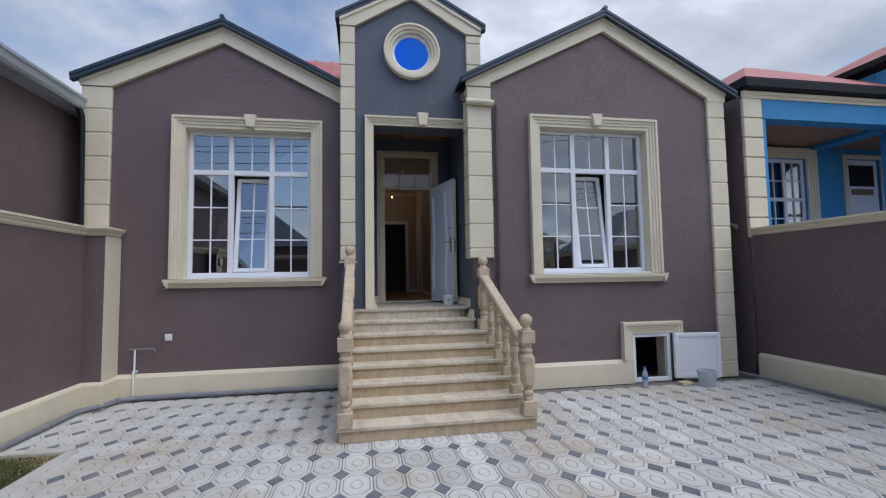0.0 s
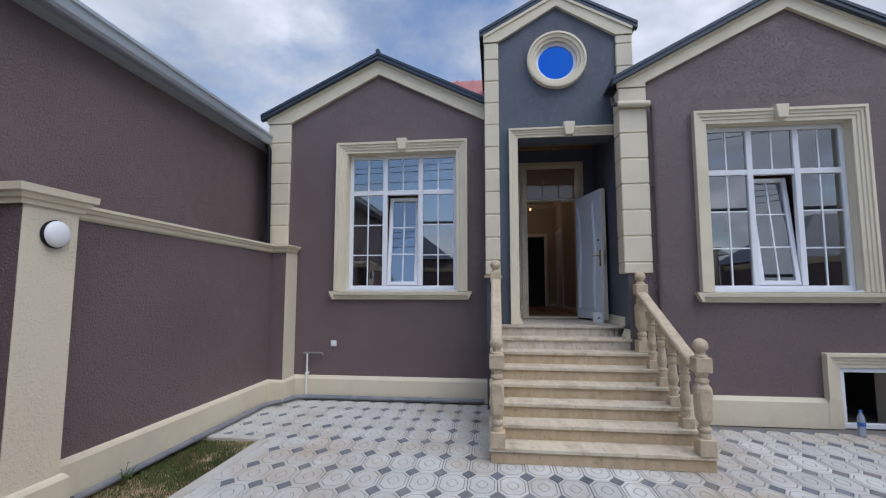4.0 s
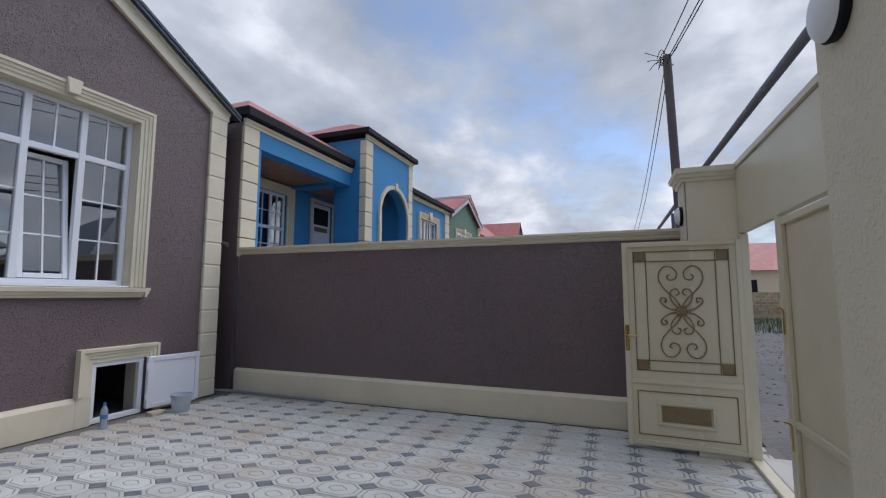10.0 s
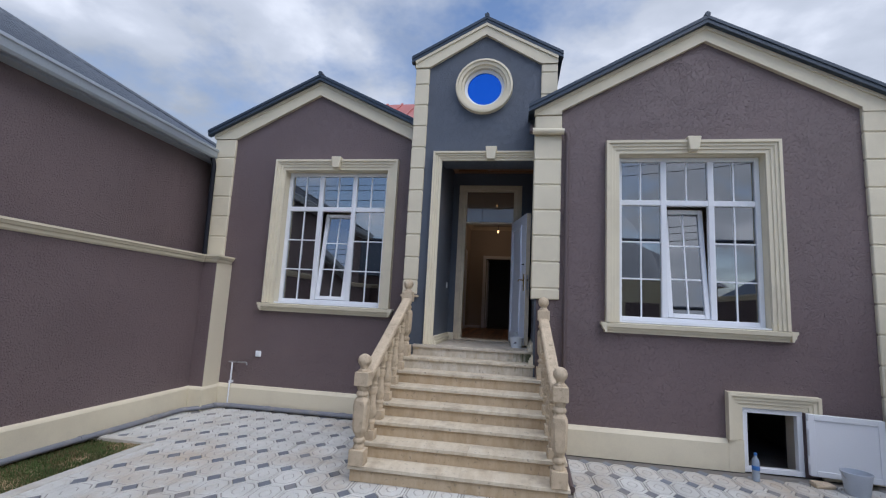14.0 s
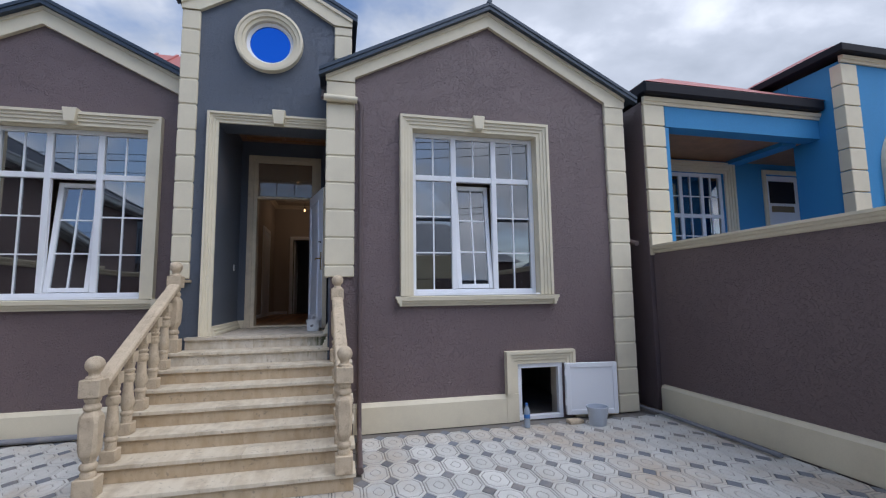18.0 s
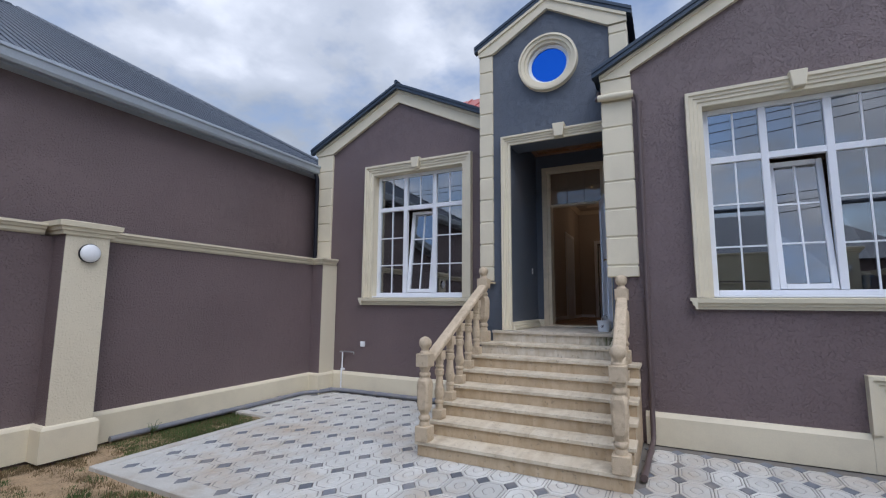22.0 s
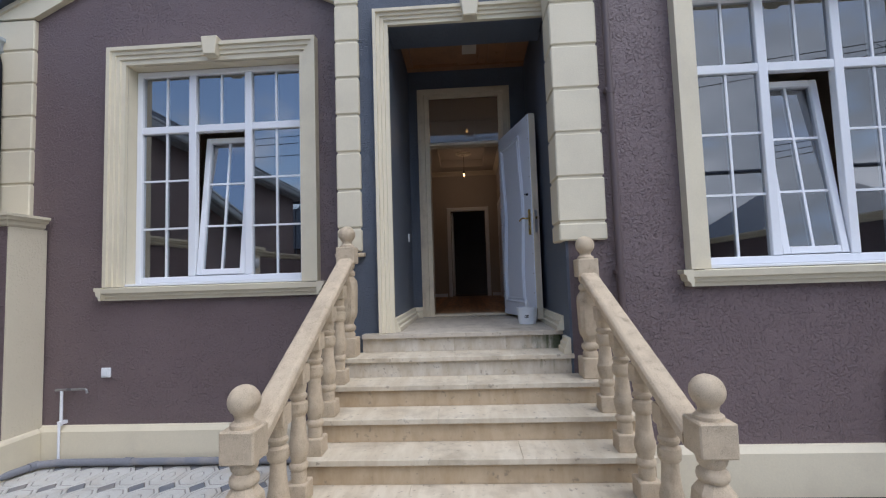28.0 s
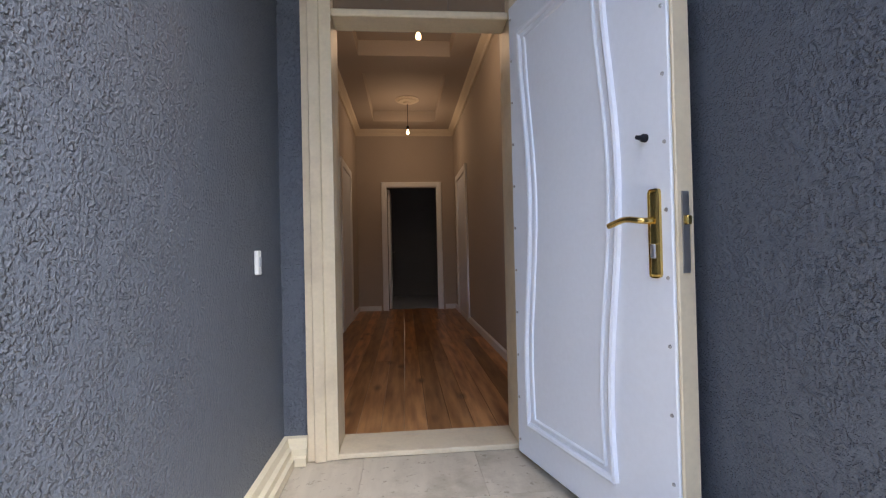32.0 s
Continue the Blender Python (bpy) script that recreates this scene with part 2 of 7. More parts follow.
JOINT = material("joint_sand", (0.17, 0.158, 0.14), 0.9, vary=0.18, scale=5, fine=150, bump=0.4)
KERB = material("cement_kerb", (0.50, 0.49, 0.45), 0.85, vary=0.12, scale=4, fine=90, bump=0.4, dirt=(0.36, 0.30, 0.22), dirt_amount=0.6, dirt_scale=3)
SOIL = material("dry_soil", (0.39, 0.28, 0.165), 0.95, vary=0.35, scale=6, fine=55, bump=1.0, depth=0.02,
                dirt=(0.17, 0.12, 0.065), dirt_amount=0.85, dirt_scale=2.6)
GRAVEL = material("road_gravel", (0.14, 0.135, 0.13), 0.95, vary=0.30, scale=0.7, fine=18, bump=0.9, depth=0.03, dirt=(0.22, 0.20, 0.17), dirt_amount=0.5, dirt_scale=0.4)
GRASS = material("grass", (0.070, 0.105, 0.027), 0.8, vary=0.35, scale=2, fine=30, bump=0)
GRASS_DRY = material("dry_grass", (0.17, 0.125, 0.06), 0.9, vary=0.35, scale=4, fine=30, bump=0)
GATE = material("cream_gate_enamel", (0.66, 0.60, 0.43), 0.35, vary=0.05, scale=2, bump=0.05, dirt=(0.5, 0.42, 0.28), dirt_amount=0.3)
GOLD = material("dull_bronze_paint", (0.25, 0.185, 0.10), 0.45, metal=0.45, vary=0.2, scale=9, bump=0.1)
BRASS = material("polished_brass", (0.62, 0.45, 0.16), 0.18, metal=1.0, vary=0.06, bump=0)
STEEL = material("dull_steel", (0.42, 0.42, 0.44), 0.35, metal=0.9, vary=0.1, bump=0.05)
DOOR_WHITE = material("white_door_film", (0.76, 0.80, 0.88), 0.45, vary=0.03, scale=2, fine=50, bump=0.06, depth=0.001)
JAMB = material("cream_door_frame", (0.66, 0.57, 0.42), 0.5, vary=0.06, scale=3, bump=0.1, dirt=(0.4, 0.33, 0.24), dirt_amount=0.4, dirt_scale=5)
WHITE_PLASTIC = material("white_plastic", (0.80, 0.82, 0.84), 0.35, vary=0.03, bump=0)
BUCKET_GREY = material("pale_grey_plastic", (0.50, 0.55, 0.62), 0.4, vary=0.05, bump=0)
BLUE_PLASTIC = material("blue_plastic", (0.03, 0.14, 0.42), 0.4, vary=0.05, bump=0)
PIPE_GREY = material("grey_drain_pipe", (0.20, 0.21, 0.24), 0.42, vary=0.12, scale=4, bump=0.05, dirt=(0.33, 0.29, 0.24), dirt_amount=0.5, dirt_scale=4)
BROWN_PIPE = material("brown_painted_pipe", (0.105, 0.078, 0.078), 0.5, vary=0.08, bump=0.1)
GAS_PIPE = material("dark_gas_pipe", (0.10, 0.12, 0.16), 0.5, vary=0.12, bump=0.08)
RUBBER = material("black_cable", (0.02, 0.02, 0.022), 0.6, vary=0.05, bump=0)
WOOD = material("weathered_pole_wood", (0.13, 0.11, 0.105), 0.85, vary=0.25, scale=3, fine=40, bump=0.5)
FAN_BAR = material("dark_glazing_bar", (0.13, 0.095, 0.07), 0.6, vary=0.15, scale=8, fine=90, bump=0.1)
CEDAR = material("varnished_ceiling_wood", (0.31, 0.155, 0.075), 0.4, vary=0.30, scale=6, fine=60, bump=0.15)
PLASTER = material("beige_plaster", (0.42, 0.37, 0.325), 0.85, vary=0.06, scale=1.5, fine=60, bump=0.12)
PALE_PLASTER = material("pale_plaster", (0.62, 0.55, 0.45), 0.8, vary=0.05, bump=0.1)
# plaster grey made dark to stand in for missing light indoors
SHADE_PLASTER = material("shade_grey_plaster", (0.20, 0.20, 0.21), 0.9, vary=0.06, bump=0.1)
MOSS = material("green_moss", (0.075, 0.090, 0.034), 0.95, vary=0.5, scale=22, fine=120, bump=0.6, depth=0.004, dirt=(0.16, 0.15, 0.09), dirt_amount=0.8, dirt_scale=14)
BRICK = material("limestone_block", (0.44, 0.35, 0.23), 0.9, vary=0.18, scale=3, fine=40, bump=0.4, random=0.15)
PLANT = material("weed_leaf", (0.10, 0.15, 0.05), 0.6, vary=0.2, bump=0)
PUTTY = material("dried_paint_smear", (0.10, 0.10, 0.11), 0.6, vary=0.2, bump=0.1)


def streaked(name, pale, tan, grime, rough, amount, relief=0.12, stain=None):
    """Cut stone with slanting streaks, soft clouds, grime and small dark spots; each slab is shifted."""
    m = bpy.data.materials.new(name)
    n, l = nodes_of(m)
    out, bsdf = n.new("ShaderNodeOutputMaterial"), n.new("ShaderNodeBsdfPrincipled")
    l.new(bsdf.outputs[0], out.inputs[0])
    bsdf.inputs["Roughness"].default_value = rough
    co, info, jump, shift = n.new("ShaderNodeTexCoord"), n.new("ShaderNodeObjectInfo"), n.new("ShaderNodeVectorMath"), n.new("ShaderNodeVectorMath")
    jump.operation, jump.inputs[0].default_value = "SCALE", (7.0, 3.0, 5.0)
    l.new(info.outputs["Random"], jump.inputs["Scale"])
    l.new(co.outputs["Object"], shift.inputs[0])
    l.new(jump.outputs[0], shift.inputs[1])
    turn = n.new("ShaderNodeMapping")
    turn.inputs["Rotation"].default_value, turn.inputs["Scale"].default_value = (0.3, 0.75, 0.5), (7.0, 1.3, 2.2)
    l.new(shift.outputs[0], turn.inputs["Vector"])
    colour = None
    layers = ((turn.outputs[0], 1.6, 0.40, 0.66, 1.0, tan), (shift.outputs[0], 3.5, 0.50, 0.72, amount, grime), (shift.outputs[0], 26.0, 0.60, 0.68, 0.6, (0.20, 0.17, 0.13)))
    for where, size, lo, hi, most, tint in layers:
        t, r, mix = n.new("ShaderNodeTexNoise"), n.new("ShaderNodeMapRange"), n.new("ShaderNodeMix")
        t.inputs["Scale"].default_value, t.inputs["Detail"].default_value, t.inputs["Roughness"].default_value = size, 6, 0.62
        l.new(where, t.inputs["Vector"])
        r.inputs["From Min"].default_value, r.inputs["From Max"].default_value, r.inputs["To Max"].default_value = lo, hi, most
        l.new(t.outputs["Fac"], r.inputs["Value"])
        mix.data_type = "RGBA"
        l.new(r.outputs[0], mix.inputs[0])
        if colour is None:
            mix.inputs[6].default_value = (*pale, 1)
        else:
            l.new(colour, mix.inputs[6])
        mix.inputs[7].default_value = (*tint, 1)
        colour = mix.outputs[2]
    if stain:
        # green moss stain, spreading in slanting runs from one spot
        far, fall, run_noise, less, edge, mix = (n.new("ShaderNodeVectorMath"), n.new("ShaderNodeMapRange"), n.new("ShaderNodeTexNoise"), n.new("ShaderNodeMath"), n.new("ShaderNodeMapRange"), n.new("ShaderNodeMix"))
        far.operation, far.inputs[1].default_value = "DISTANCE", stain
        l.new(co.outputs["Object"], far.inputs[0])
        fall.inputs["From Max"].default_value, fall.inputs["To Min"].default_value, fall.inputs["To Max"].default_value = 0.42, 0.62, 0.0
        l.new(far.outputs["Value"], fall.inputs["Value"])
        slant = n.new("ShaderNodeMapping")
        slant.inputs["Rotation"].default_value, slant.inputs["Scale"].default_value = (0, 0.6, 0), (14.0, 1.0, 3.5)
        l.new(co.outputs["Object"], slant.inputs["Vector"])
        run_noise.inputs["Scale"].default_value, run_noise.inputs["Detail"].default_value = 1.6, 6
        l.new(slant.outputs[0], run_noise.inputs["Vector"])
        less.operation = "ADD"
        l.new(fall.outputs[0], less.inputs[0])
        l.new(run_noise.outputs["Fac"], less.inputs[1])
        edge.inputs["From Min"].default_value, edge.inputs["From Max"].default_value, edge.inputs["To Max"].default_value = 0.74, 1.05, 0.92
        l.new(less.outputs[0], edge.inputs["Value"])
        mix.data_type = "RGBA"
        l.new(edge.outputs[0], mix.inputs[0])
        l.new(colour, mix.inputs[6])
        mix.inputs[7].default_value = (0.085, 0.095, 0.036, 1)
        colour = mix.outputs[2]
    l.new(colour, bsdf.inputs["Base Color"])
    grain, b = n.new("ShaderNodeTexNoise"), n.new("ShaderNodeBump")
    grain.inputs["Scale"].default_value, grain.inputs["Detail"].default_value = 60, 4
    l.new(shift.outputs[0], grain.inputs["Vector"])
    b.inputs["Strength"].default_value, b.inputs["Distance"].default_value = relief, 0.003
    l.new(grain.outputs["Fac"], b.inputs["Height"])
    l.new(b.outputs[0], bsdf.inputs["Normal"])
    return m


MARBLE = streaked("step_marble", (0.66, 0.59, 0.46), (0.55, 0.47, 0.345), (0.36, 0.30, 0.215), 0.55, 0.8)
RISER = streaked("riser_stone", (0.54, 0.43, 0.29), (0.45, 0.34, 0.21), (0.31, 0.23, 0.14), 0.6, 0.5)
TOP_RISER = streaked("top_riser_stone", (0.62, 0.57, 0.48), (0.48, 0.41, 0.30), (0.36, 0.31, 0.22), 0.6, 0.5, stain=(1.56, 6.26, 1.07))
PORCH_STONE = streaked("dusty_porch_stone", (0.56, 0.50, 0.405), (0.48, 0.425, 0.34), (0.28, 0.24, 0.18), 0.7, 0.75, 0.2)


def floorboards():
    m = bpy.data.materials.new("varnished_floorboards")
    n, l = nodes_of(m)
    out, bsdf = n.new("ShaderNodeOutputMaterial"), n.new("ShaderNodeBsdfPrincipled")
    l.new(bsdf.outputs[0], out.inputs[0])
    bsdf.inputs["Roughness"].default_value = 0.28
    co, mpn, tex, ramp = n.new("ShaderNodeTexCoord"), n.new("ShaderNodeMapping"), n.new("ShaderNodeTexNoise"), n.new("ShaderNodeValToRGB")
    mpn.inputs["Scale"].default_value = (9, 0.9, 1)
    tex.inputs["Scale"].default_value, tex.inputs["Detail"].default_value = 2.4, 6
    l.new(co.outputs["Object"], mpn.inputs["Vector"])
    l.new(mpn.outputs[0], tex.inputs["Vector"])
    l.new(tex.outputs["Fac"], ramp.inputs[0])
    ramp.color_ramp.elements[0].position, ramp.color_ramp.elements[0].color = 0.30, (0.21, 0.075, 0.025, 1)
    ramp.color_ramp.elements[1].position, ramp.color_ramp.elements[1].color = 0.64, (0.56, 0.29, 0.12, 1)
    info, sc, rr = n.new("ShaderNodeObjectInfo"), n.new("ShaderNodeVectorMath"), n.new("ShaderNodeMapRange")
    sc.operation = "SCALE"
    rr.inputs["To Min"].default_value, rr.inputs["To Max"].default_value = 0.55, 1.3
    l.new(info.outputs["Random"], rr.inputs["Value"])
    l.new(ramp.outputs[0], sc.inputs[0])
    l.new(rr.outputs[0], sc.inputs["Scale"])
    knot_at, cell, near, knots = n.new("ShaderNodeMapping"), n.new("ShaderNodeTexVoronoi"), n.new("ShaderNodeMapRange"), n.new("ShaderNodeMix")
    knot_at.inputs["Scale"].default_value = (6.0, 2.4, 1)
    l.new(co.outputs["Object"], knot_at.inputs["Vector"])
    l.new(knot_at.outputs[0], cell.inputs["Vector"])
    cell.inputs["Scale"].default_value = 1.0
    near.inputs["From Min"].default_value, near.inputs["From Max"].default_value = 0.06, 0.22
    near.inputs["To Min"].default_value, near.inputs["To Max"].default_value = 0.85, 0.0
    l.new(cell.outputs["Distance"], near.inputs["Value"])
    knots.data_type = "RGBA"
    knots.inputs[7].default_value = (0.07, 0.02, 0.008, 1)
    l.new(near.outputs[0], knots.inputs[0])
    l.new(sc.outputs[0], knots.inputs[6])
    l.new(knots.outputs[2], bsdf.inputs["Base Color"])
    return m


FLOORBOARD = floorboards()


def glass(name, tint=(0.9, 0.95, 0.97), ior=1.9, veil=None):
    m = bpy.data.materials.new(name)
    n, l = nodes_of(m)
    out, mix, fr = n.new("ShaderNodeOutputMaterial"), n.new("ShaderNodeMixShader"), n.new("ShaderNodeFresnel")
    clear, gloss = n.new("ShaderNodeBsdfTransparent"), n.new("ShaderNodeBsdfGlossy")
    clear.inputs[0].default_value = (*tint, 1)
    gloss.inputs["Color"].default_value, gloss.inputs["Roughness"].default_value = (0.95, 0.97, 1.0, 1), 0.01
    fr.inputs["IOR"].default_value = ior
    l.new(fr.outputs[0], mix.inputs[0])
    body = clear.outputs[0]
    if veil:
        film, layer = n.new("ShaderNodeBsdfDiffuse"), n.new("ShaderNodeMixShader")
        film.inputs[0].default_value = (*veil, 1)
        layer.inputs[0].default_value = 0.5
        l.new(body, layer.inputs[1])
        l.new(film.outputs[0], layer.inputs[2])
        body = layer.outputs[0]
    l.new(body, mix.inputs[1])
    l.new(gloss.outputs[0], mix.inputs[2])
    l.new(mix.outputs[0], out.inputs[0])
    return m


GLASS = glass("window_glass", (0.45, 0.48, 0.50), 3.3)
# brown layer paints in the ceilings mirrored in and seen through this pane
FANLIGHT_GLASS = glass("browned_fanlight_glass", (0.62, 0.60, 0.57), 1.7, veil=(0.34, 0.27, 0.21))
CLEAR_PLASTIC = glass("clear_bottle", (0.85, 0.93, 1.0), 1.5, veil=(0.55, 0.64, 0.74))
BLUE_GLASS = material("blue_mirror_glass", (0.03, 0.16, 0.62), 0.04, metal=0.85, vary=0.02, bump=0)


def lamp_glow(name, colour, strength):
    m = bpy.data.materials.new(name)
    n, l = nodes_of(m)
    out, em = n.new("ShaderNodeOutputMaterial"), n.new("ShaderNodeEmission")
    em.inputs[0].default_value, em.inputs[1].default_value = (*colour, 1), strength
    l.new(em.outputs[0], out.inputs[0])
    return m


BULB = lamp_glow("bulb_glow", (1.0, 0.56, 0.22), 2.3)


# ---- mesh helpers ----
def part(name, bm, mat, parent=None, label="", smooth=False):
    """One bmesh, in world coordinates, as one mesh object under a thing, a part or nothing."""
    me = bpy.data.meshes.new(name)
    bmesh.ops.recalc_face_normals(bm, faces=bm.faces)
    if smooth:
        for f in bm.faces:
            f.smooth = True
    bm.to_mesh(me)
    bm.free()
    me.materials.append(mat)
    ob = new(name, me)
    if smooth:
        me.set_sharp_from_angle(angle=radians(38))
    adopt(ob, parent)
    if label:
        tagged(ob, label)
    return ob


def adopt(ob, parent):
    if parent is not None:
        ob.parent = parent
        ob.matrix_parent_inverse = parent.matrix_basis.inverted() if parent.parent is None else Matrix()
    return ob


def thing(name, base, label, category, group="", kind=""):
    ob = new(name)
    ob.empty_display_size = 0.1
    ob.matrix_basis = Matrix.Translation(base)
    return tagged(ob, label, category, group, kind)


def box(bm, a, b):
    x0, y0, z0 = a
    x1, y1, z1 = b
    v = [bm.verts.new(p) for p in ((x0, y0, z0), (x1, y0, z0), (x1, y1, z0), (x0, y1, z0), (x0, y0, z1), (x1, y0, z1), (x1, y1, z1), (x0, y1, z1))]
    for q in ((0, 3, 2, 1), (4, 5, 6, 7), (0, 1, 5, 4), (1, 2, 6, 5), (2, 3, 7, 6), (3, 0, 4, 7)):
        bm.faces.new([v[i] for i in q])
    return bm


def block(a, b, bevel=0.0, seg=1):
    bm = box(bmesh.new(), a, b)
    if bevel:
        bmesh.ops.bevel(bm, geom=list(bm.edges), offset=bevel, segments=seg, affect="EDGES", profile=0.5)
    return bm


def prism(bm, pts, axis, lo, hi):
    """A polygon pushed along an axis. pts: (y, z) for x, (x, z) for y, (x, y) for z."""
    put = {"x": lambda u, v, w: (w, u, v), "y": lambda u, v, w: (u, w, v), "z": lambda u, v, w: (u, v, w)}[axis]
    a = [bm.verts.new(put(u, v, lo)) for u, v in pts]
    b = [bm.verts.new(put(u, v, hi)) for u, v in pts]
    bm.faces.new(a[::-1])
    bm.faces.new(b)
    for i in range(len(pts)):
        j = (i + 1) % len(pts)
        bm.faces.new((a[i], a[j], b[j], b[i]))
    return bm


def lathe(bm, profile, at=(0, 0, 0), n=20, squash=1.0):
    """A turned shape. profile: (radius, z) from the bottom up."""
    rings = []
    for r, z in profile:
        rings.append([bm.verts.new((at[0] + r * math.cos(2 * math.pi * k / n), at[1] + squash * r * math.sin(2 * math.pi * k / n), at[2] + z)) for k in range(n)])
    for a, b in zip(rings, rings[1:]):
        for k in range(n):
            bm.faces.new((a[k], a[(k + 1) % n], b[(k + 1) % n], b[k]))
    bm.faces.new(rings[0][::-1])
    bm.faces.new(rings[-1])
    return bm


def tube(bm, path, r, n=10, closed=False):
    """A round bar along points."""
    pts = [Vector(p) for p in path]
    rings, side = [], None
    for i, p in enumerate(pts):
        d = (pts[min(i + 1, len(pts) - 1)] - pts[max(i - 1, 0)]).normalized()
        if side is None:
            side = d.orthogonal().normalized()
        side = (side - d * side.dot(d)).normalized()
        up = d.cross(side)
        rings.append([bm.verts.new(p + r * (math.cos(2 * math.pi * k / n) * side + math.sin(2 * math.pi * k / n) * up)) for k in range(n)])
    for a, b in zip(rings, rings[1:]):
        for k in range(n):
            bm.faces.new((a[k], a[(k + 1) % n], b[(k + 1) % n], b[k]))
    bm.faces.new(rings[0][::-1])
    bm.faces.new(rings[-1])
    return bm


def bend(points, radius=0.06, seg=5):
    """A path with its corners rounded."""
    p = [Vector(q) for q in points]
    out = [p[0]]
    for a, b, c in zip(p, p[1:], p[2:]):
        u, v = (a - b), (c - b)
        r = min(radius, u.length * 0.45, v.length * 0.45)
        s, e = b + u.normalized() * r, b + v.normalized() * r
        out += [s.lerp(b, k / seg).lerp(b.lerp(e, k / seg), k / seg) for k in range(seg + 1)]
    return out + [p[-1]]


def run(bm, path, profile):
    """A moulding along a path in plan, mitred at its corners. profile: (offset to the right of the path, z), a closed outline."""
    p = [Vector((*q, 0)) for q in path]
    rings = []
    for i, q in enumerate(p):
        d0 = (q - p[i - 1]).normalized() if i else (p[1] - q).normalized()
        d1 = (p[i + 1] - q).normalized() if i + 1 < len(p) else d0
        n0, n1 = Vector((d0.y, -d0.x, 0)), Vector((d1.y, -d1.x, 0))
        m = (n0 + n1) / (1 + n0.dot(n1))
        rings.append([bm.verts.new(q + m * o + Vector((0, 0, z))) for o, z in profile])
    for a, b in zip(rings, rings[1:]):
        for k in range(len(profile)):
            j = (k + 1) % len(profile)
            bm.faces.new((a[k], a[j], b[j], b[k]))
    bm.faces.new(rings[0][::-1])
    bm.faces.new(rings[-1])
    return bm


def surround(bm, corners, profile, y):
    """A moulding in a wall that faces -y. corners: (x, z, way x, way z); profile: (distance along that way, height proud of y)."""
    rings = [[bm.verts.new((x + dx * d, y - h, z + dz * d)) for d, h in profile] for x, z, dx, dz in corners]
    for a, b in zip(rings, rings[1:]):
        for k in range(len(profile)):
            j = (k + 1) % len(profile)
            bm.faces.new((a[k], a[j], b[j], b[k]))
    bm.faces.new(rings[0][::-1])
    bm.faces.new(rings[-1])
    return bm


def facade(bm, cuts, top, holes, y0, y1, z0=0.0):
    """A wall that faces -y, with openings through it. top: z over x, straight between cuts; holes: (x0, x1, z0, z1)."""
    cuts = sorted(set(cuts) | {h[0] for h in holes} | {h[1] for h in holes})
    for a, b in zip(cuts, cuts[1:]):
        mid, z = (a + b) / 2, z0
        for h in sorted((h for h in holes if h[0] < mid < h[1]), key=lambda h: h[2]):
            if h[2] > z:
                box(bm, (a, y0, z), (b, y1, h[2]))
            z = h[3]
        prism(bm, [(a, z), (b, z), (b, top(b)), (a, top(a))], "y", y0, y1)
    bmesh.ops.remove_doubles(bm, verts=bm.verts, dist=1e-5)
    return bm


# ---- the house: walls ----
YR, YL, YT = 6.01, 6.70, 6.36          # faces of the right block, left block and tower
PLAT, RISE, TREAD = 1.17, 0.14625, 0.264
XA_R, ZA_R, SL_R = 3.69, 5.63, 0.52    # right gable: apex and slope
XA_L, ZA_L, SL_L = -1.94, 5.40, 0.49
XA_T, ZA_T, SL_T = 0.79, 6.08, 0.545


def gable(xa, za, sl, drop):
    return lambda x: za - sl * abs(x - xa) - drop


def structure(ob, label, category="wall"):
    return tagged(ob, label, category, "", "structure")


WIN_R = (2.62, 4.35, 1.62, 3.80)
WIN_L = (-2.435, -0.705, 1.63, 3.795)
BASE_W = (3.98, 4.62, 0.0, 0.72)

structure(part("wall_right_block", facade(bmesh.new(), [1.60, XA_R, 5.72], gable(XA_R, ZA_R, SL_R, 0.08), [WIN_R, BASE_W], YR, 6.10), BROWN),
          "gabled wall in rough dark brown stucco")
structure(part("wall_left_block", facade(bmesh.new(), [-3.75, XA_L, -0.20], gable(XA_L, ZA_L, SL_L, 0.08), [WIN_L], YL, 6.79), BROWN),
          "gabled wall in rough dark brown stucco")
structure(part("wall_right_lining", facade(bmesh.new(), [1.85, 5.6], lambda x: 4.3, [WIN_R, BASE_W], 6.10, 6.34), PALE_PLASTER), "plastered inside of the front wall")
structure(part("wall_left_lining", facade(bmesh.new(), [-3.7, -0.2], lambda x: 4.3, [WIN_L], 6.79, 7.03), PALE_PLASTER), "plastered inside of the front wall")

# tower face with its porch opening and round window
C_T, R_T, SQ = (0.785, 4.975), 0.30, 0.43
bm = facade(bmesh.new(), [-0.25, 1.56], lambda x: 4.36, [(0.195, 1.56, 0.0, 3.84)], YT, 6.60)
facade(bm, [-0.25, XA_T, 1.83], gable(XA_T, ZA_T, SL_T, 0.08), [(C_T[0] - SQ, C_T[0] + SQ, C_T[1] - SQ, C_T[1] + SQ)], YT, 6.60, 4.36)
ring = []
for k in range(40):
    a = 2 * math.pi * k / 40
    c, s = math.cos(a), math.sin(a)
    q = SQ / max(abs(c), abs(s))
    ring.append([bm.verts.new(p) for p in ((C_T[0] + q * c, YT, C_T[1] + q * s), (C_T[0] + R_T * c, YT, C_T[1] + R_T * s), (C_T[0] + R_T * c, 6.60, C_T[1] + R_T * s))])
for k in range(40):
    a, b = ring[k], ring[(k + 1) % 40]
    bm.faces.new((a[0], b[0], b[1], a[1]))
    bm.faces.new((a[1], b[1], b[2], a[2]))
structure(part("wall_tower", bm, BLUE), "narrow gabled tower wall in slate blue stucco")
bm = box(bmesh.new(), (-0.25, 6.60, 4.36), (-0.08, 8.2, 5.42))
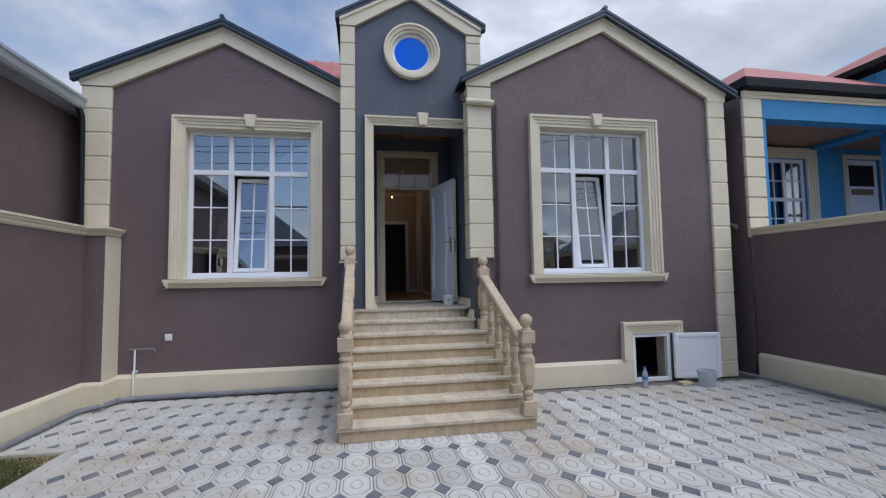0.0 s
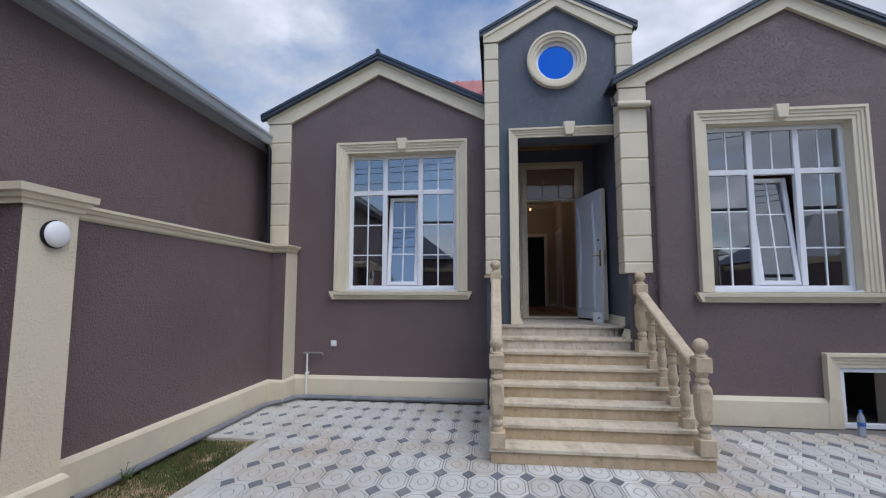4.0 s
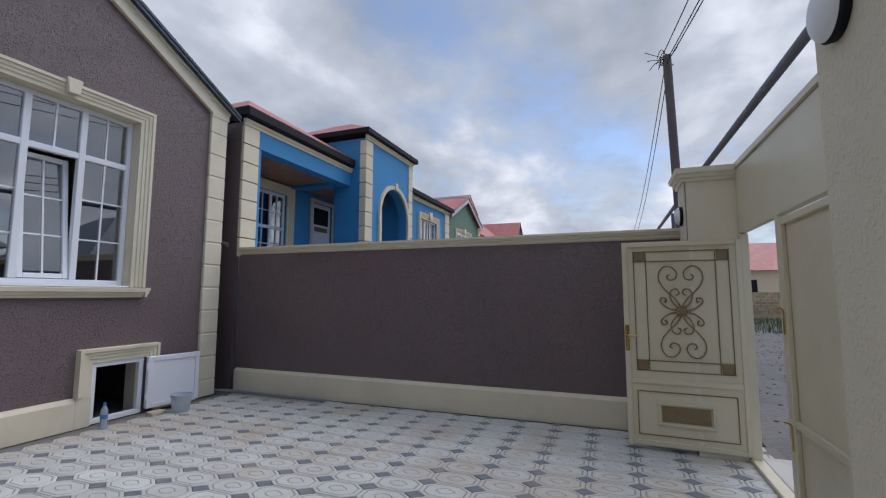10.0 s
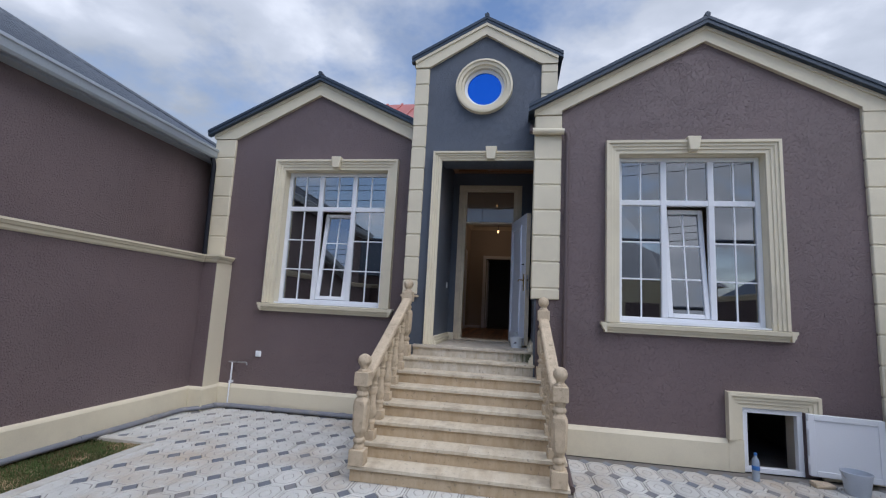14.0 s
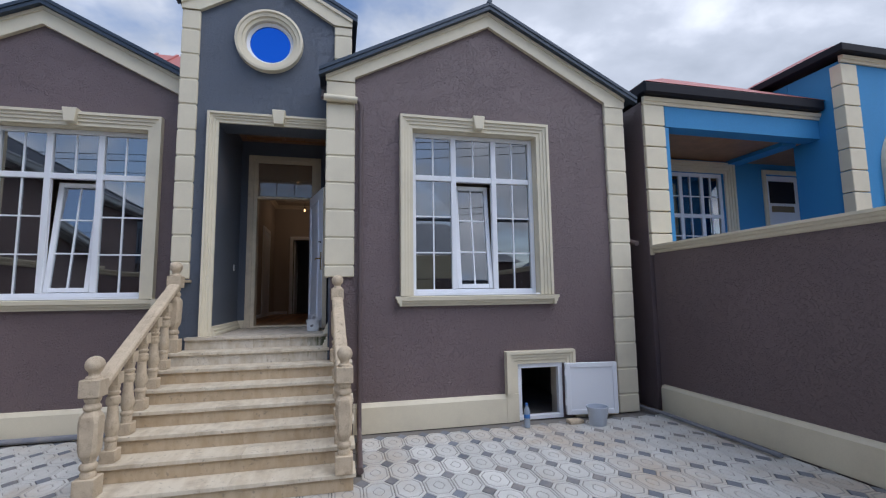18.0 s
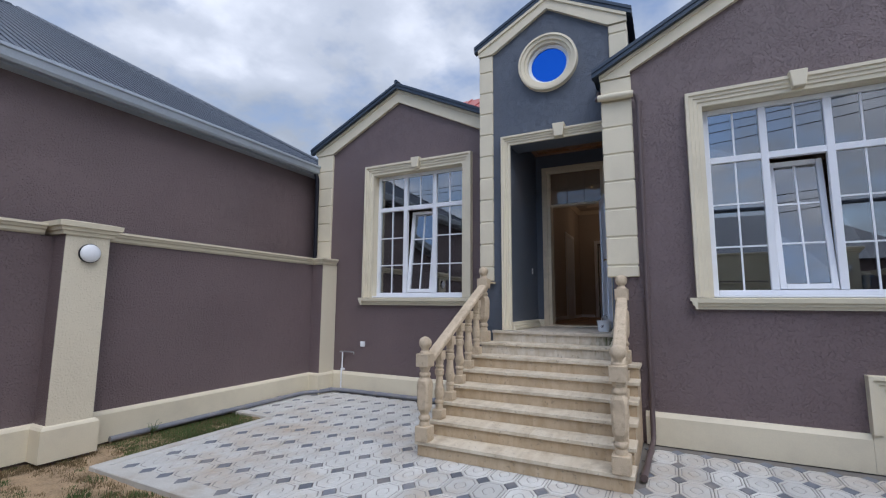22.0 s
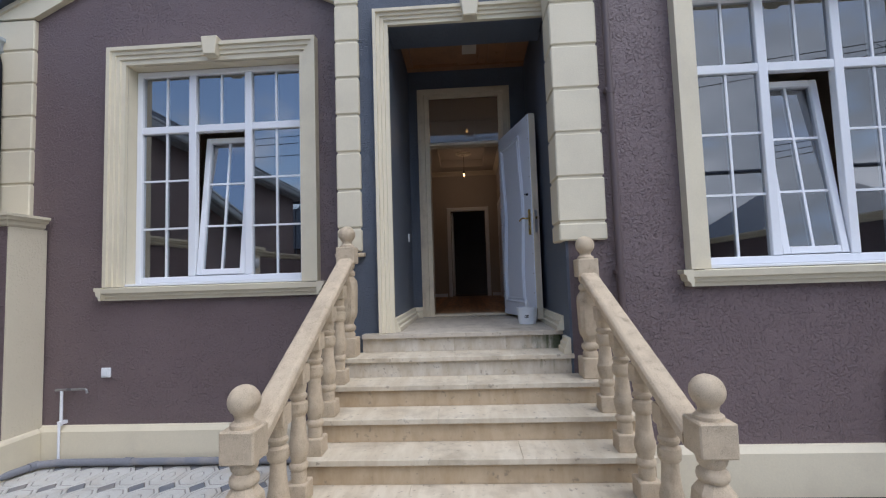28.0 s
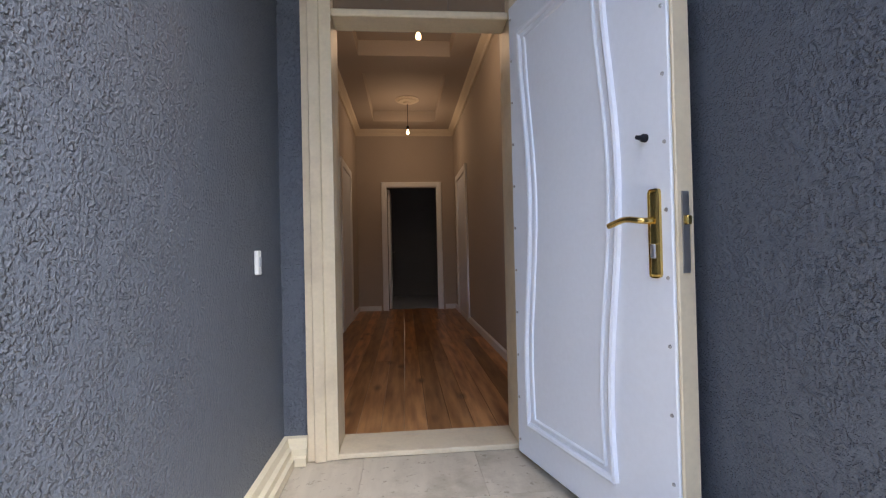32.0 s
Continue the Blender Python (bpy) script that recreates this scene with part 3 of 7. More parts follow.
box(bm, (1.66, 6.60, 4.36), (1.83, 8.2, 5.42))
box(bm, (-0.25, 8.2, 4.36), (1.83, 8.35, 5.42))
structure(part("wall_tower_sides", bm, BLUE), "side walls of the tower in slate blue stucco")
structure(part("wall_porch_left", block((-0.20, 6.60, 0.0), (0.195, 7.80, 4.36)), BLUE), "porch side wall in slate blue stucco")
bm = box(bmesh.new(), (1.58, YR + 0.001, 0.0), (1.5995, 6.10, 4.44))
box(bm, (1.58, 6.10, 0.0), (1.85, 7.80, 4.44))
structure(part("wall_porch_right", bm, BLUE), "porch side wall in slate blue stucco")
DOOR = (0.302, 1.40, PLAT, 3.88)
structure(part("wall_porch_back", facade(bmesh.new(), [-0.20, 1.85], lambda x: 4.36, [DOOR], 7.80, 8.02), BLUE), "back wall of the porch in slate blue stucco")
structure(part("wall_right_side", block((5.60, 6.10, 0.0), (5.72, 12.0, 4.44)), BROWN), "side wall in brown stucco")
structure(part("wall_left_side", block((-3.75, 6.79, 0.0), (-3.63, 12.0, 4.40)), BROWN), "side wall in brown stucco")

structure(part("wall_porch_head", block((0.1965, 6.601, 3.845), (1.5785, 6.76, 4.358)), BLUE), "slate blue stucco beam over the porch opening")
bm = box(bmesh.new(), (0.197, 6.761, 4.14), (1.578, 7.798, 4.19))
for a, b in (((0.197, 7.70, 4.10), (1.578, 7.797, 4.139)), ((0.197, 6.762, 4.10), (1.578, 6.86, 4.139)), ((0.198, 6.862, 4.105), (0.275, 7.698, 4.139)),
             ((0.80, 6.862, 4.105), (0.852, 7.698, 4.139)), ((0.315, 6.91, 4.122), (0.76, 7.65, 4.139)),
             ((0.854, 6.862, 4.118), (1.030, 7.698, 4.138)), ((1.046, 6.862, 4.121), (1.125, 7.698, 4.138)), ((1.152, 6.862, 4.118), (1.34, 7.698, 4.138)), ((1.343, 6.862, 4.120), (1.577, 7.698, 4.138))):
    box(bm, a, b)
for x, y in ((1.02, 7.52), (1.235, 7.46), (1.31, 7.25)):
    box(bm, (x, y, 4.108), (x + 0.016, y + 0.02, 4.125))
structure(part("ceiling_porch", bm, CEDAR), "porch ceiling of varnished reddish boards and panels", "ceiling")
structure(part("ceiling_patch", block((0.858, 7.23, 4.110), (1.013, 7.45, 4.117), 0.001), PALE_PLASTER), "pale square sheet on the porch ceiling", "trim")


# ---- roofs ----
def gable_roof(xa, za, sl, xl, xr, y0, y1, label):
    roof = thing("roof", (xa, y0, za), label, "roof", kind="structure")
    for x in (xl, xr):
        zx = za - sl * abs(x - xa)
        part("roof_slope", prism(bmesh.new(), [(xa, za), (x, zx), (x, zx - 0.045), (xa, za - 0.045)], "y", y0, y1), DARK_ROOF, roof)
        part("roof_edge", prism(bmesh.new(), [(xa, za - 0.047), (x, zx - 0.047), (x, zx - 0.10), (xa, za - 0.10)], "y", y0 + 0.012, y0 + 0.10), DARK_ROOF, roof)
    bm = bmesh.new()
    tube(bm, [(xa, y0 - 0.005, za + 0.012), (xa, y1, za + 0.012)], 0.035, 8)
    part("ridge_cap", bm, DARK_ROOF, roof, smooth=True)
    return roof


gable_roof(XA_R, ZA_R, SL_R, 1.44, 5.92, 5.86, 12.0, "dark slate metal gable roof with a thin edge")
gable_roof(XA_L, ZA_L, SL_L, -3.86, -0.255, 6.55, 12.0, "dark slate metal gable roof against the tower")
gable_roof(XA_T, ZA_T, SL_T, -0.33, 1.92, 6.27, 8.5, "small dark slate gable roof of the tower")


def rake(xa, za, sl, zi, ends, y, name_label):
    """Cream board under a gable's edge, level over the corner blocks. zi: inner apex; ends: (outer x, inner x, foot height, inner height)."""
    g = gable(xa, za, sl, 0.085)
    for x, q, zc, zq in ends:
        pts = [(xa, g(xa)), (x, g(x)), (x, zc), (q, zc), (q, zq), (xa, zi)]
        structure(part("gable_trim", prism(bmesh.new(), pts, "y", y - 0.055, y + 0.002), CREAM), name_label, "trim")
        pts = [(xa, g(xa) - 0.001), (x, g(x) - 0.001), (x, g(x) - 0.06), (xa, g(xa) - 0.06)]
        structure(part("gable_trim", prism(bmesh.new(), pts, "y", y - 0.075, y - 0.053), CREAM), name_label, "trim")


rake(XA_R, ZA_R, SL_R, 5.325, ((1.52, 1.88, 4.345, 4.402), (5.76, 5.435, 4.32, 4.375)), YR, "cream board along the gable edge")
rake(XA_L, ZA_L, SL_L, 5.075, ((-3.78, -3.38, 4.33, 4.332), (-0.253, -0.255, 4.24, 4.242)), YL, "cream board along the gable edge")
rake(XA_T, ZA_T, SL_T, 5.80, ((-0.27, -0.045, 5.30, 5.302), (1.85, 1.61, 5.30, 5.302)), YT, "cream board along the tower gable")

# red roof of the main house behind
bm = bmesh.new()
XS0, XS1, Y0, Y1, ZE, ZR = -1.9, 1.4, 7.3, 9.05, 4.75, 6.05
prism(bm, [(Y0, ZE), (Y1, ZR), (Y1 + 3, ZE), (Y1 + 3, ZE - 0.05), (Y1, ZR - 0.05), (Y0, ZE - 0.05)], "x", XS0, XS1)
for k in range(10):
    x = XS0 + 0.33 * k
    prism(bm, [(Y0, ZE + 0.03), (Y1, ZR + 0.03), (Y1, ZR - 0.01), (Y0, ZE - 0.01)], "x", x, x + 0.04)
structure(part("roof_main", bm, RED_ROOF), "faded red ribbed metal roof", "roof")


# ---- corner blocks ----
def quoin(x0, x1, zs, y, depth, label, side=None):
    """Stack of cream blocks with open joints. side: depth to which they wrap a corner at x0."""
    q = thing("quoin", ((x0 + x1) / 2, y, zs[0]), label, "corner blocks", kind="structure")
    for a, b in zip(zs, zs[1:]):
        yb = y + (side if side else depth)
        part("quoin_block", block((x0, y, a + 0.008), (x1, yb, b - 0.008), 0.010), CREAM, q)
    bm = block((x0 + 0.012, y + 0.012, zs[0] + 0.01), (x1 - 0.012, y + (side if side else depth) - 0.004, zs[-1] - 0.01))
    part("joint_core", bm, CREAM, q)
    return q


quoin(5.435, 5.745, [0.0] + [0.25 + 0.346 * k for k in range(12)] + [4.343], YR - 0.045, 0.09, "cream painted blocks at the house corner", 0.35)
quoin(1.53, 1.885, [1.855] + [2.0 + 0.343 * k for k in range(7)] + [4.343], YR - 0.045, 0.09, "cream painted blocks hanging at the porch corner", 0.28)
quoin(-3.76, -3.385, [2.30, 2.66] + [3.0 + 0.335 * k for k in range(4)] + [4.328], YL - 0.045, 0.09, "cream painted blocks at the house corner", 0.3)
quoin(-0.262, -0.052, [1.855] + [2.06 + 0.33 * k for k in range(10)] + [5.298], YT - 0.04, 0.08, "cream painted blocks on the tower", 0.26)
quoin(1.615, 1.845, [4.40] + [4.49 + 0.335 * k for k in range(3)] + [5.298], YT - 0.04, 0.08, "cream painted blocks on the tower", 0.26)
structure(part("quoin_ledge", block((-0.282, YT - 0.055, 1.818), (-0.03, YT + 0.02, 1.850), 0.006), STONE), "thin stone ledge under the tower blocks", "ledge")

# ---- plinth ----
PL = [(0.05, 0.0), (0.05, 0.30), (0.035, 0.325), (0.022, 0.345), (0.0, 0.35), (-0.02, 0.35), (-0.02, 0.0)]
structure(part("plinth_right", run(bmesh.new(), [(1.885, YR), (3.815, YR)], PL), CREAM), "cream painted plinth", "plinth")
structure(part("plinth_right_end", run(bmesh.new(), [(4.79, YR), (5.405, YR)], PL), CREAM), "cream painted plinth", "plinth")
structure(part("plinth_left", run(bmesh.new(), [(-3.28, YL), (-0.25, YL)], PL), CREAM), "cream painted plinth", "plinth")

# ---- window surrounds ----
ARCH = [(0.0, 0.0), (0.0, 0.035), (0.045, 0.035), (0.05, 0.05), (0.085, 0.05), (0.09, 0.065), (0.125, 0.065), (0.13, 0.085), (0.165, 0.085), (0.17, 0.0)]
SILL = [(0.0, 0.0), (0.045, 0.0), (0.05, 0.03), (0.07, 0.035), (0.075, 0.06), (0.10, 0.07), (0.105, 0.115), (0.0, 0.125)]


def keystone(xc, z0, z1, y, w0=0.115, w1=0.165):
    bm = prism(bmesh.new(), [(xc - w0 / 2, z0), (xc + w0 / 2, z0), (xc + w1 / 2, z1), (xc - w1 / 2, z1)], "y", y - 0.125, y - 0.005)
    bmesh.ops.bevel(bm, geom=list(bm.edges), offset=0.008, segments=1, affect="EDGES")
    return bm


def dressed_window(n, hole, y, swing):
    x0, x1, z0, z1 = hole
    w = thing("window_%d" % n, ((x0 + x1) / 2, y, z0), "white plastic window with glazing bars and a tilted middle sash, cream surround", "window", "front windows", "structure")
    part("surround", surround(bmesh.new(), [(x0, z0, -1, 0), (x0, z1, -1, 1), (x1, z1, 1, 1), (x1, z0, 1, 0)], ARCH, y), CREAM, w, "stepped cream moulding")
    part("keystone", keystone((x0 + x1) / 2 + 0.02, z1 + 0.02, z1 + 0.20, y), CREAM, w)
    sill = [(o, z + z0 - 0.127) for o, z in SILL]
    part("sill", run(bmesh.new(), [(x0 - 0.23 + 0.07, y + 0.001), (x1 + 0.23 - 0.07, y + 0.001)], sill), CREAM, w, "stepped cream sill")
    for s, x in ((-1, x0 - 0.16), (1, x1 + 0.16)):
        prof = [(x, z0 - 0.125), (x + s * 0.02, z0 - 0.125), (x + s * 0.03, z0 - 0.09), (x + s * 0.045, z0 - 0.085), (x + s * 0.055, z0 - 0.04), (x + s * 0.07, z0 - 0.035), (x + s * 0.07, z0 - 0.003), (x, z0 - 0.003)]
        part("sill_end", prism(bmesh.new(), prof, "y", y - 0.103, y + 0.001), CREAM, w)
    bm = bmesh.new()
    for a, b in (((x0, y + 0.002, z0), (x0 + 0.004, y + 0.12, z1)), ((x1 - 0.004, y + 0.002, z0), (x1, y + 0.12, z1)), ((x0 + 0.005, y + 0.002, z1 - 0.004), (x1 - 0.005, y + 0.12, z1))):
        box(bm, a, b)
    part("reveal", bm, CREAM, w)
    part("ledge", block((x0 + 0.005, y - 0.02, z0 + 0.001), (x1 - 0.005, y + 0.115, z0 + 0.022), 0.004), PVC, w, "white sill board")
    yf0, yf1 = y + 0.115, y + 0.185
    fw, mw = 0.062, 0.072
    zb = z0 + 0.022
    zt = z1 - 0.285 * (z1 - zb)
    m1, m2 = x0 + 0.335 * (x1 - x0), x0 + 0.665 * (x1 - x0)
    for a, b in (((x0 + 0.005, zb), (x0 + fw, z1 - 0.005)), ((x1 - fw, zb), (x1 - 0.005, z1 - 0.005))):
        part("frame_post", block((a[0], yf0, a[1]), (b[0], yf1, b[1]), 0.005), PVC, w)
    for a, b in ((zb, zb + fw), (z1 - fw, z1 - 0.005)):
        part("frame_rail", block((x0 + fw + 0.001, yf0 + 0.002, a), (x1 - fw - 0.001, yf1 - 0.002, b), 0.005), PVC, w)
    part("transom", block((x0 + fw + 0.001, yf0 + 0.003, zt - mw / 2), (x1 - fw - 0.001, yf1 - 0.003, zt + mw / 2), 0.005), PVC, w)
    for m in (m1, m2):
        part("mullion", block((m - mw / 2, yf0 - 0.002, zb + fw + 0.001), (m + mw / 2, yf1 - 0.003, z1 - fw - 0.001), 0.005), PVC, w)
    lights = [(x0 + fw, m1 - mw / 2), (m1 + mw / 2, m2 - mw / 2), (m2 + mw / 2, x1 - fw)]
    yg = yf0 + 0.035

    def bars(a, b, c, d, rows):
        bm = bmesh.new()
        box(bm, ((a + b) / 2 - 0.009, yg - 0.012, c), ((a + b) / 2 + 0.009, yg + 0.012, d))
        for k in range(1, rows):
            z = c + (d - c) * k / rows
            box(bm, (a, yg - 0.011, z - 0.009), (b, yg + 0.011, z + 0.009))
        return bm

    def pane(a, b, c, d):
        return box(bmesh.new(), (a, yg - 0.003, c), (b, yg + 0.003, d))

    for k, (a, b) in enumerate(lights):
        p = part("pane", pane(a - 0.004, b + 0.004, zt + mw / 2 - 0.004, z1 - fw + 0.004), GLASS, w)
        p.visible_shadow = False
        part("glazing_bar", bars(a, b, zt + mw / 2, z1 - fw, 1), PVC, w)
        c, d = zb + fw, zt - mw / 2
        if k != 1:
            p = part("pane", pane(a - 0.004, b + 0.004, c - 0.004, d + 0.004), GLASS, w)
            p.visible_shadow = False
            part("glazing_bar", bars(a, b, c, d, 3), PVC, w)
        else:
            sash = new("sash")
            adopt(sash, w)
            part("sash_stub", block((a + 0.01, yf1 - 0.02, c + 0.002), (b - 0.01, yf1 - 0.004, c + 0.012)), PVC, w)
            tilt = Matrix.Translation((0, yf0 + 0.03, c)) @ Matrix.Rotation(-swing, 4, "X") @ Matrix.Translation((0, -yf0 - 0.03, -c))
            sw = 0.062
            pieces = [("sash_post", block((a + 0.006, yf0 + 0.004, c + 0.006), (a + sw, yf1 + 0.01, d - 0.006), 0.005), PVC),
                      ("sash_post", block((b - sw, yf0 + 0.004, c + 0.006), (b - 0.006, yf1 + 0.01, d - 0.006), 0.005), PVC),
                      ("sash_rail", block((a + sw + 0.001, yf0 + 0.005, c + 0.006), (b - sw - 0.001, yf1 + 0.009, c + sw), 0.005), PVC),
                      ("sash_rail", block((a + sw + 0.001, yf0 + 0.005, d - sw), (b - sw - 0.001, yf1 + 0.009, d - 0.006), 0.005), PVC),
                      ("sash_bar", bars(a + sw, b - sw, c + sw, d - sw, 3), PVC), ("sash_pane", pane(a + sw - 0.004, b - sw + 0.004, c + sw - 0.004, d - sw + 0.004), GLASS)]
            for nm, bm, mat in pieces:
                bmesh.ops.transform(bm, matrix=tilt, verts=bm.verts)
                o = part(nm, bm, mat, sash)
                if mat is GLASS:
                    o.visible_shadow = False
    return w


dressed_window(1, WIN_L, YL, radians(7.0))
dressed_window(2, WIN_R, YR, radians(7.0))

# round window of the tower
rw = thing("window_3", (C_T[0], YT, C_T[1]), "round window with blue mirror glass in a wide cream ring", "window", kind="structure")


def hoop(profile, n=48):
    bm = bmesh.new()
    rings = [[bm.verts.new((C_T[0] + r * math.cos(2 * math.pi * k / n), y, C_T[1] + r * math.sin(2 * math.pi * k / n))) for k in range(n)] for r, y in profile]
    for i in range(len(rings)):
        a, b = rings[i], rings[(i + 1) % len(rings)]
        for k in range(n):
            bm.faces.new((a[k], a[(k + 1) % n], b[(k + 1) % n], b[k]))
    return bm


part("surround", hoop([(0.298, YT + 0.10), (0.298, YT - 0.03), (0.335, YT - 0.035), (0.34, YT - 0.06), (0.385, YT - 0.065), (0.39, YT - 0.085), (0.42, YT - 0.08), (0.425, YT + 0.002), (0.32, YT + 0.10)]), CREAM, rw, smooth=True)
part("window_frame", hoop([(0.255, YT + 0.04), (0.297, YT + 0.03), (0.297, YT + 0.08), (0.255, YT + 0.08)]), PVC, rw, smooth=True)
bm = bmesh.new()
bmesh.ops.create_cone(bm, cap_ends=True, segments=48, radius1=0.262, radius2=0.262, depth=0.008,
                      matrix=Matrix.Translation((C_T[0], YT + 0.06, C_T[1])) @ Matrix.Rotation(radians(90), 4, "X"))
part("pane", bm, BLUE_GLASS, rw)

# porch surround
pa = thing("porch_surround", (0.8, YT, PLAT), "stepped cream moulding round the porch opening with a keystone", "moulding", kind="structure")
part("moulding", surround(bmesh.new(), [(0.212, PLAT + 0.003, -1, 0), (0.212, 3.835, -1, 1), (1.555, 3.835, 0, 1)], [(d * 0.76, h) for d, h in ARCH], YT), CREAM, pa)
part("keystone", keystone(0.93, 3.83, 4.02, YT, 0.12, 0.165), CREAM, pa)

# skirting on the porch walls
BB = [(0.0, 0.0), (0.055, 0.0), (0.055, 0.035), (0.04, 0.042), (0.04, 0.07), (0.025, 0.08), (0.02, 0.11), (0.0, 0.115)]
bbp = [(o, z + PLAT + 0.002) for o, z in BB]
structure(part("baseboard_left", run(bmesh.new(), [(0.300, 7.80), (0.196, 7.80), (0.196, 6.375)][::-1], bbp), CREAM), "stepped cream skirting in the porch", "baseboard")
structure(part("baseboard_right", run(bmesh.new(), [(1.579, 7.80), (1.579, 6.20)], bbp), CREAM), "stepped cream skirting in the porch", "baseboard")
structure(part("baseboard_right_low", run(bmesh.new(), [(1.579, 6.185), (1.579, 5.985)], [(o, z - RISE) for o, z in bbp]), CREAM), "stepped cream skirting beside the step", "baseboard")

# ---- steps ----
steps = thing("stairs", (0.8, 4.39, 0), "eight pale stone steps with overhanging treads and tan risers", "stairs", kind="structure")
Y_S = 4.405
bm = bmesh.new()
for k in range(8):
    y = Y_S + TREAD * k + 0.035
    x0, x1 = (-0.185, 1.845) if k < 6 else ((-0.12, 1.56) if k == 6 else (-0.03, 1.56))
    box(bm, (x0, y, 0 if k == 0 else RISE * k - 0.03), (x1, 6.44, RISE * (k + 1) - 0.034))
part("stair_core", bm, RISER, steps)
rnd = random.Random(3)
for k in range(8):
    y, z = Y_S + TREAD * k, RISE * (k + 1)
    x0, x1 = (-0.205, 1.865) if k < 6 else ((-0.14, 1.60) if k == 6 else (-0.05, 1.575))
    cuts = [x0, x0 + (x1 - x0) * rnd.uniform(0.36, 0.62), x1] if k < 7 else [x0, 0.30, 0.70, 1.12, x1]
    for a, b in zip(cuts, cuts[1:]):
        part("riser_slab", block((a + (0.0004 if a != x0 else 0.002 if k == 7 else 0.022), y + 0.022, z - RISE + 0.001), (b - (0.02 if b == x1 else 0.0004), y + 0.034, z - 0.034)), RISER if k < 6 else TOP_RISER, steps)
    if k < 7:
        cut = x0 + (x1 - x0) * rnd.uniform(0.3, 0.7)
        for a, b in ((x0, cut - 0.0004), (cut + 0.0004, x1)):
            part("tread_slab", block((a, y - 0.004, z - 0.033), (b, y + TREAD + 0.03, z), 0.003, 2), MARBLE, steps)
floor_porch = thing("floor_porch", (0.8, 6.2, PLAT), "porch floor of pale worn marble slabs", "floor", kind="structure")
yc = [6.245, 6.62, 7.02, 7.42, 7.81]
for j, (a, b) in enumerate(zip(yc, yc[1:])):
    xs = [-0.05 if j == 0 else 0.196, 0.55, 1.05, 1.578]
    for c, d in zip(xs, xs[1:]):
        part("floor_slab", block((c + 0.0004, a + 0.0004, PLAT - 0.034), (d - 0.0004, b - 0.0004, PLAT - 0.0004 * ((j + int(c * 7)) % 3)), 0.0007), PORCH_STONE, floor_porch)
structure(part("porch_base", block((-0.2, 6.44, 0.0), (1.578, 7.8, PLAT - 0.035)), RISER), "solid base under the porch floor", "base")

bm = bmesh.new()
rnd = random.Random(8)
for k in range(55):
    t = rnd.random() ** 2.0
    p = Vector((1.556 - 0.10 * t, Y_S + TREAD * 7 + 0.021, PLAT - 0.045 - rnd.random() * 0.095))
    bmesh.ops.create_icosphere(bm, subdivisions=1, radius=rnd.uniform(0.003, 0.007) * (1.1 - 0.6 * t), matrix=Matrix.Translation(p) @ Matrix.Diagonal((1.1, 0.3, 1.0, 1)))
tagged(part("moss", bm, MOSS), "dark green moss stain under the porch edge", "moss", kind="stuff")


# ---- balustrade ----
def newel_parts(h, root):
    """A square-based stone post with a chamfered body and a ball. h: height to the ball's top."""
    s = h / 1.06
    part("base", block((-0.074, -0.074, 0), (0.074, 0.074, 0.15 * s), 0.006), STONE, root)
    part("lower_turning", lathe(bmesh.new(), [(0.052, 0.15 * s), (0.054, 0.18 * s), (0.043, 0.20 * s), (0.056, 0.21 * s), (0.061, 0.228 * s), (0.056, 0.246 * s), (0.042, 0.26 * s), (0.048, 0.285 * s)]), STONE, root, smooth=True)
    bm = bmesh.new()
    rows = []
    for z, w, c in ((0.28, 0.041, 0.018), (0.315, 0.060, 0.03), (0.35, 0.065, 0.024), (0.56, 0.069, 0.020), (0.605, 0.067, 0.028), (0.645, 0.043, 0.02)):
        rows.append([bm.verts.new((x, y, z * s)) for x, y in ((-w + c, -w), (w - c, -w), (w, -w + c), (w, w - c), (w - c, w), (-w + c, w), (-w, w - c), (-w, -w + c))])
    for a, b in zip(rows, rows[1:]):
        for k in range(8):
            bm.faces.new((a[k], a[(k + 1) % 8], b[(k + 1) % 8], b[k]))
    bm.faces.new(rows[0][::-1])
    bm.faces.new(rows[-1])
    part("body", bm, STONE, root)
    part("upper_turning", lathe(bmesh.new(), [(0.043, 0.64 * s), (0.057, 0.652 * s), (0.061, 0.668 * s), (0.057, 0.684 * s), (0.043, 0.70 * s), (0.053, 0.715 * s), (0.058, 0.735 * s), (0.056, 0.76 * s)]), STONE, root, smooth=True)
    part("head", block((-0.072, -0.072, 0.748 * s), (0.072, 0.072, 0.885 * s), 0.006), STONE, root)
    prof = [(0.058, 0.885 * s), (0.056, 0.90 * s), (0.04, 0.912 * s), (0.038, 0.925 * s)]
    zc, r = h - 0.067, 0.067
    prof += [(r * math.sin(a), zc - r * math.cos(a)) for a in [radians(v) for v in range(40, 180, 14)]] + [(0.004, h)]
    part("ball", lathe(bmesh.new(), prof, n=24), STONE, root, smooth=True)


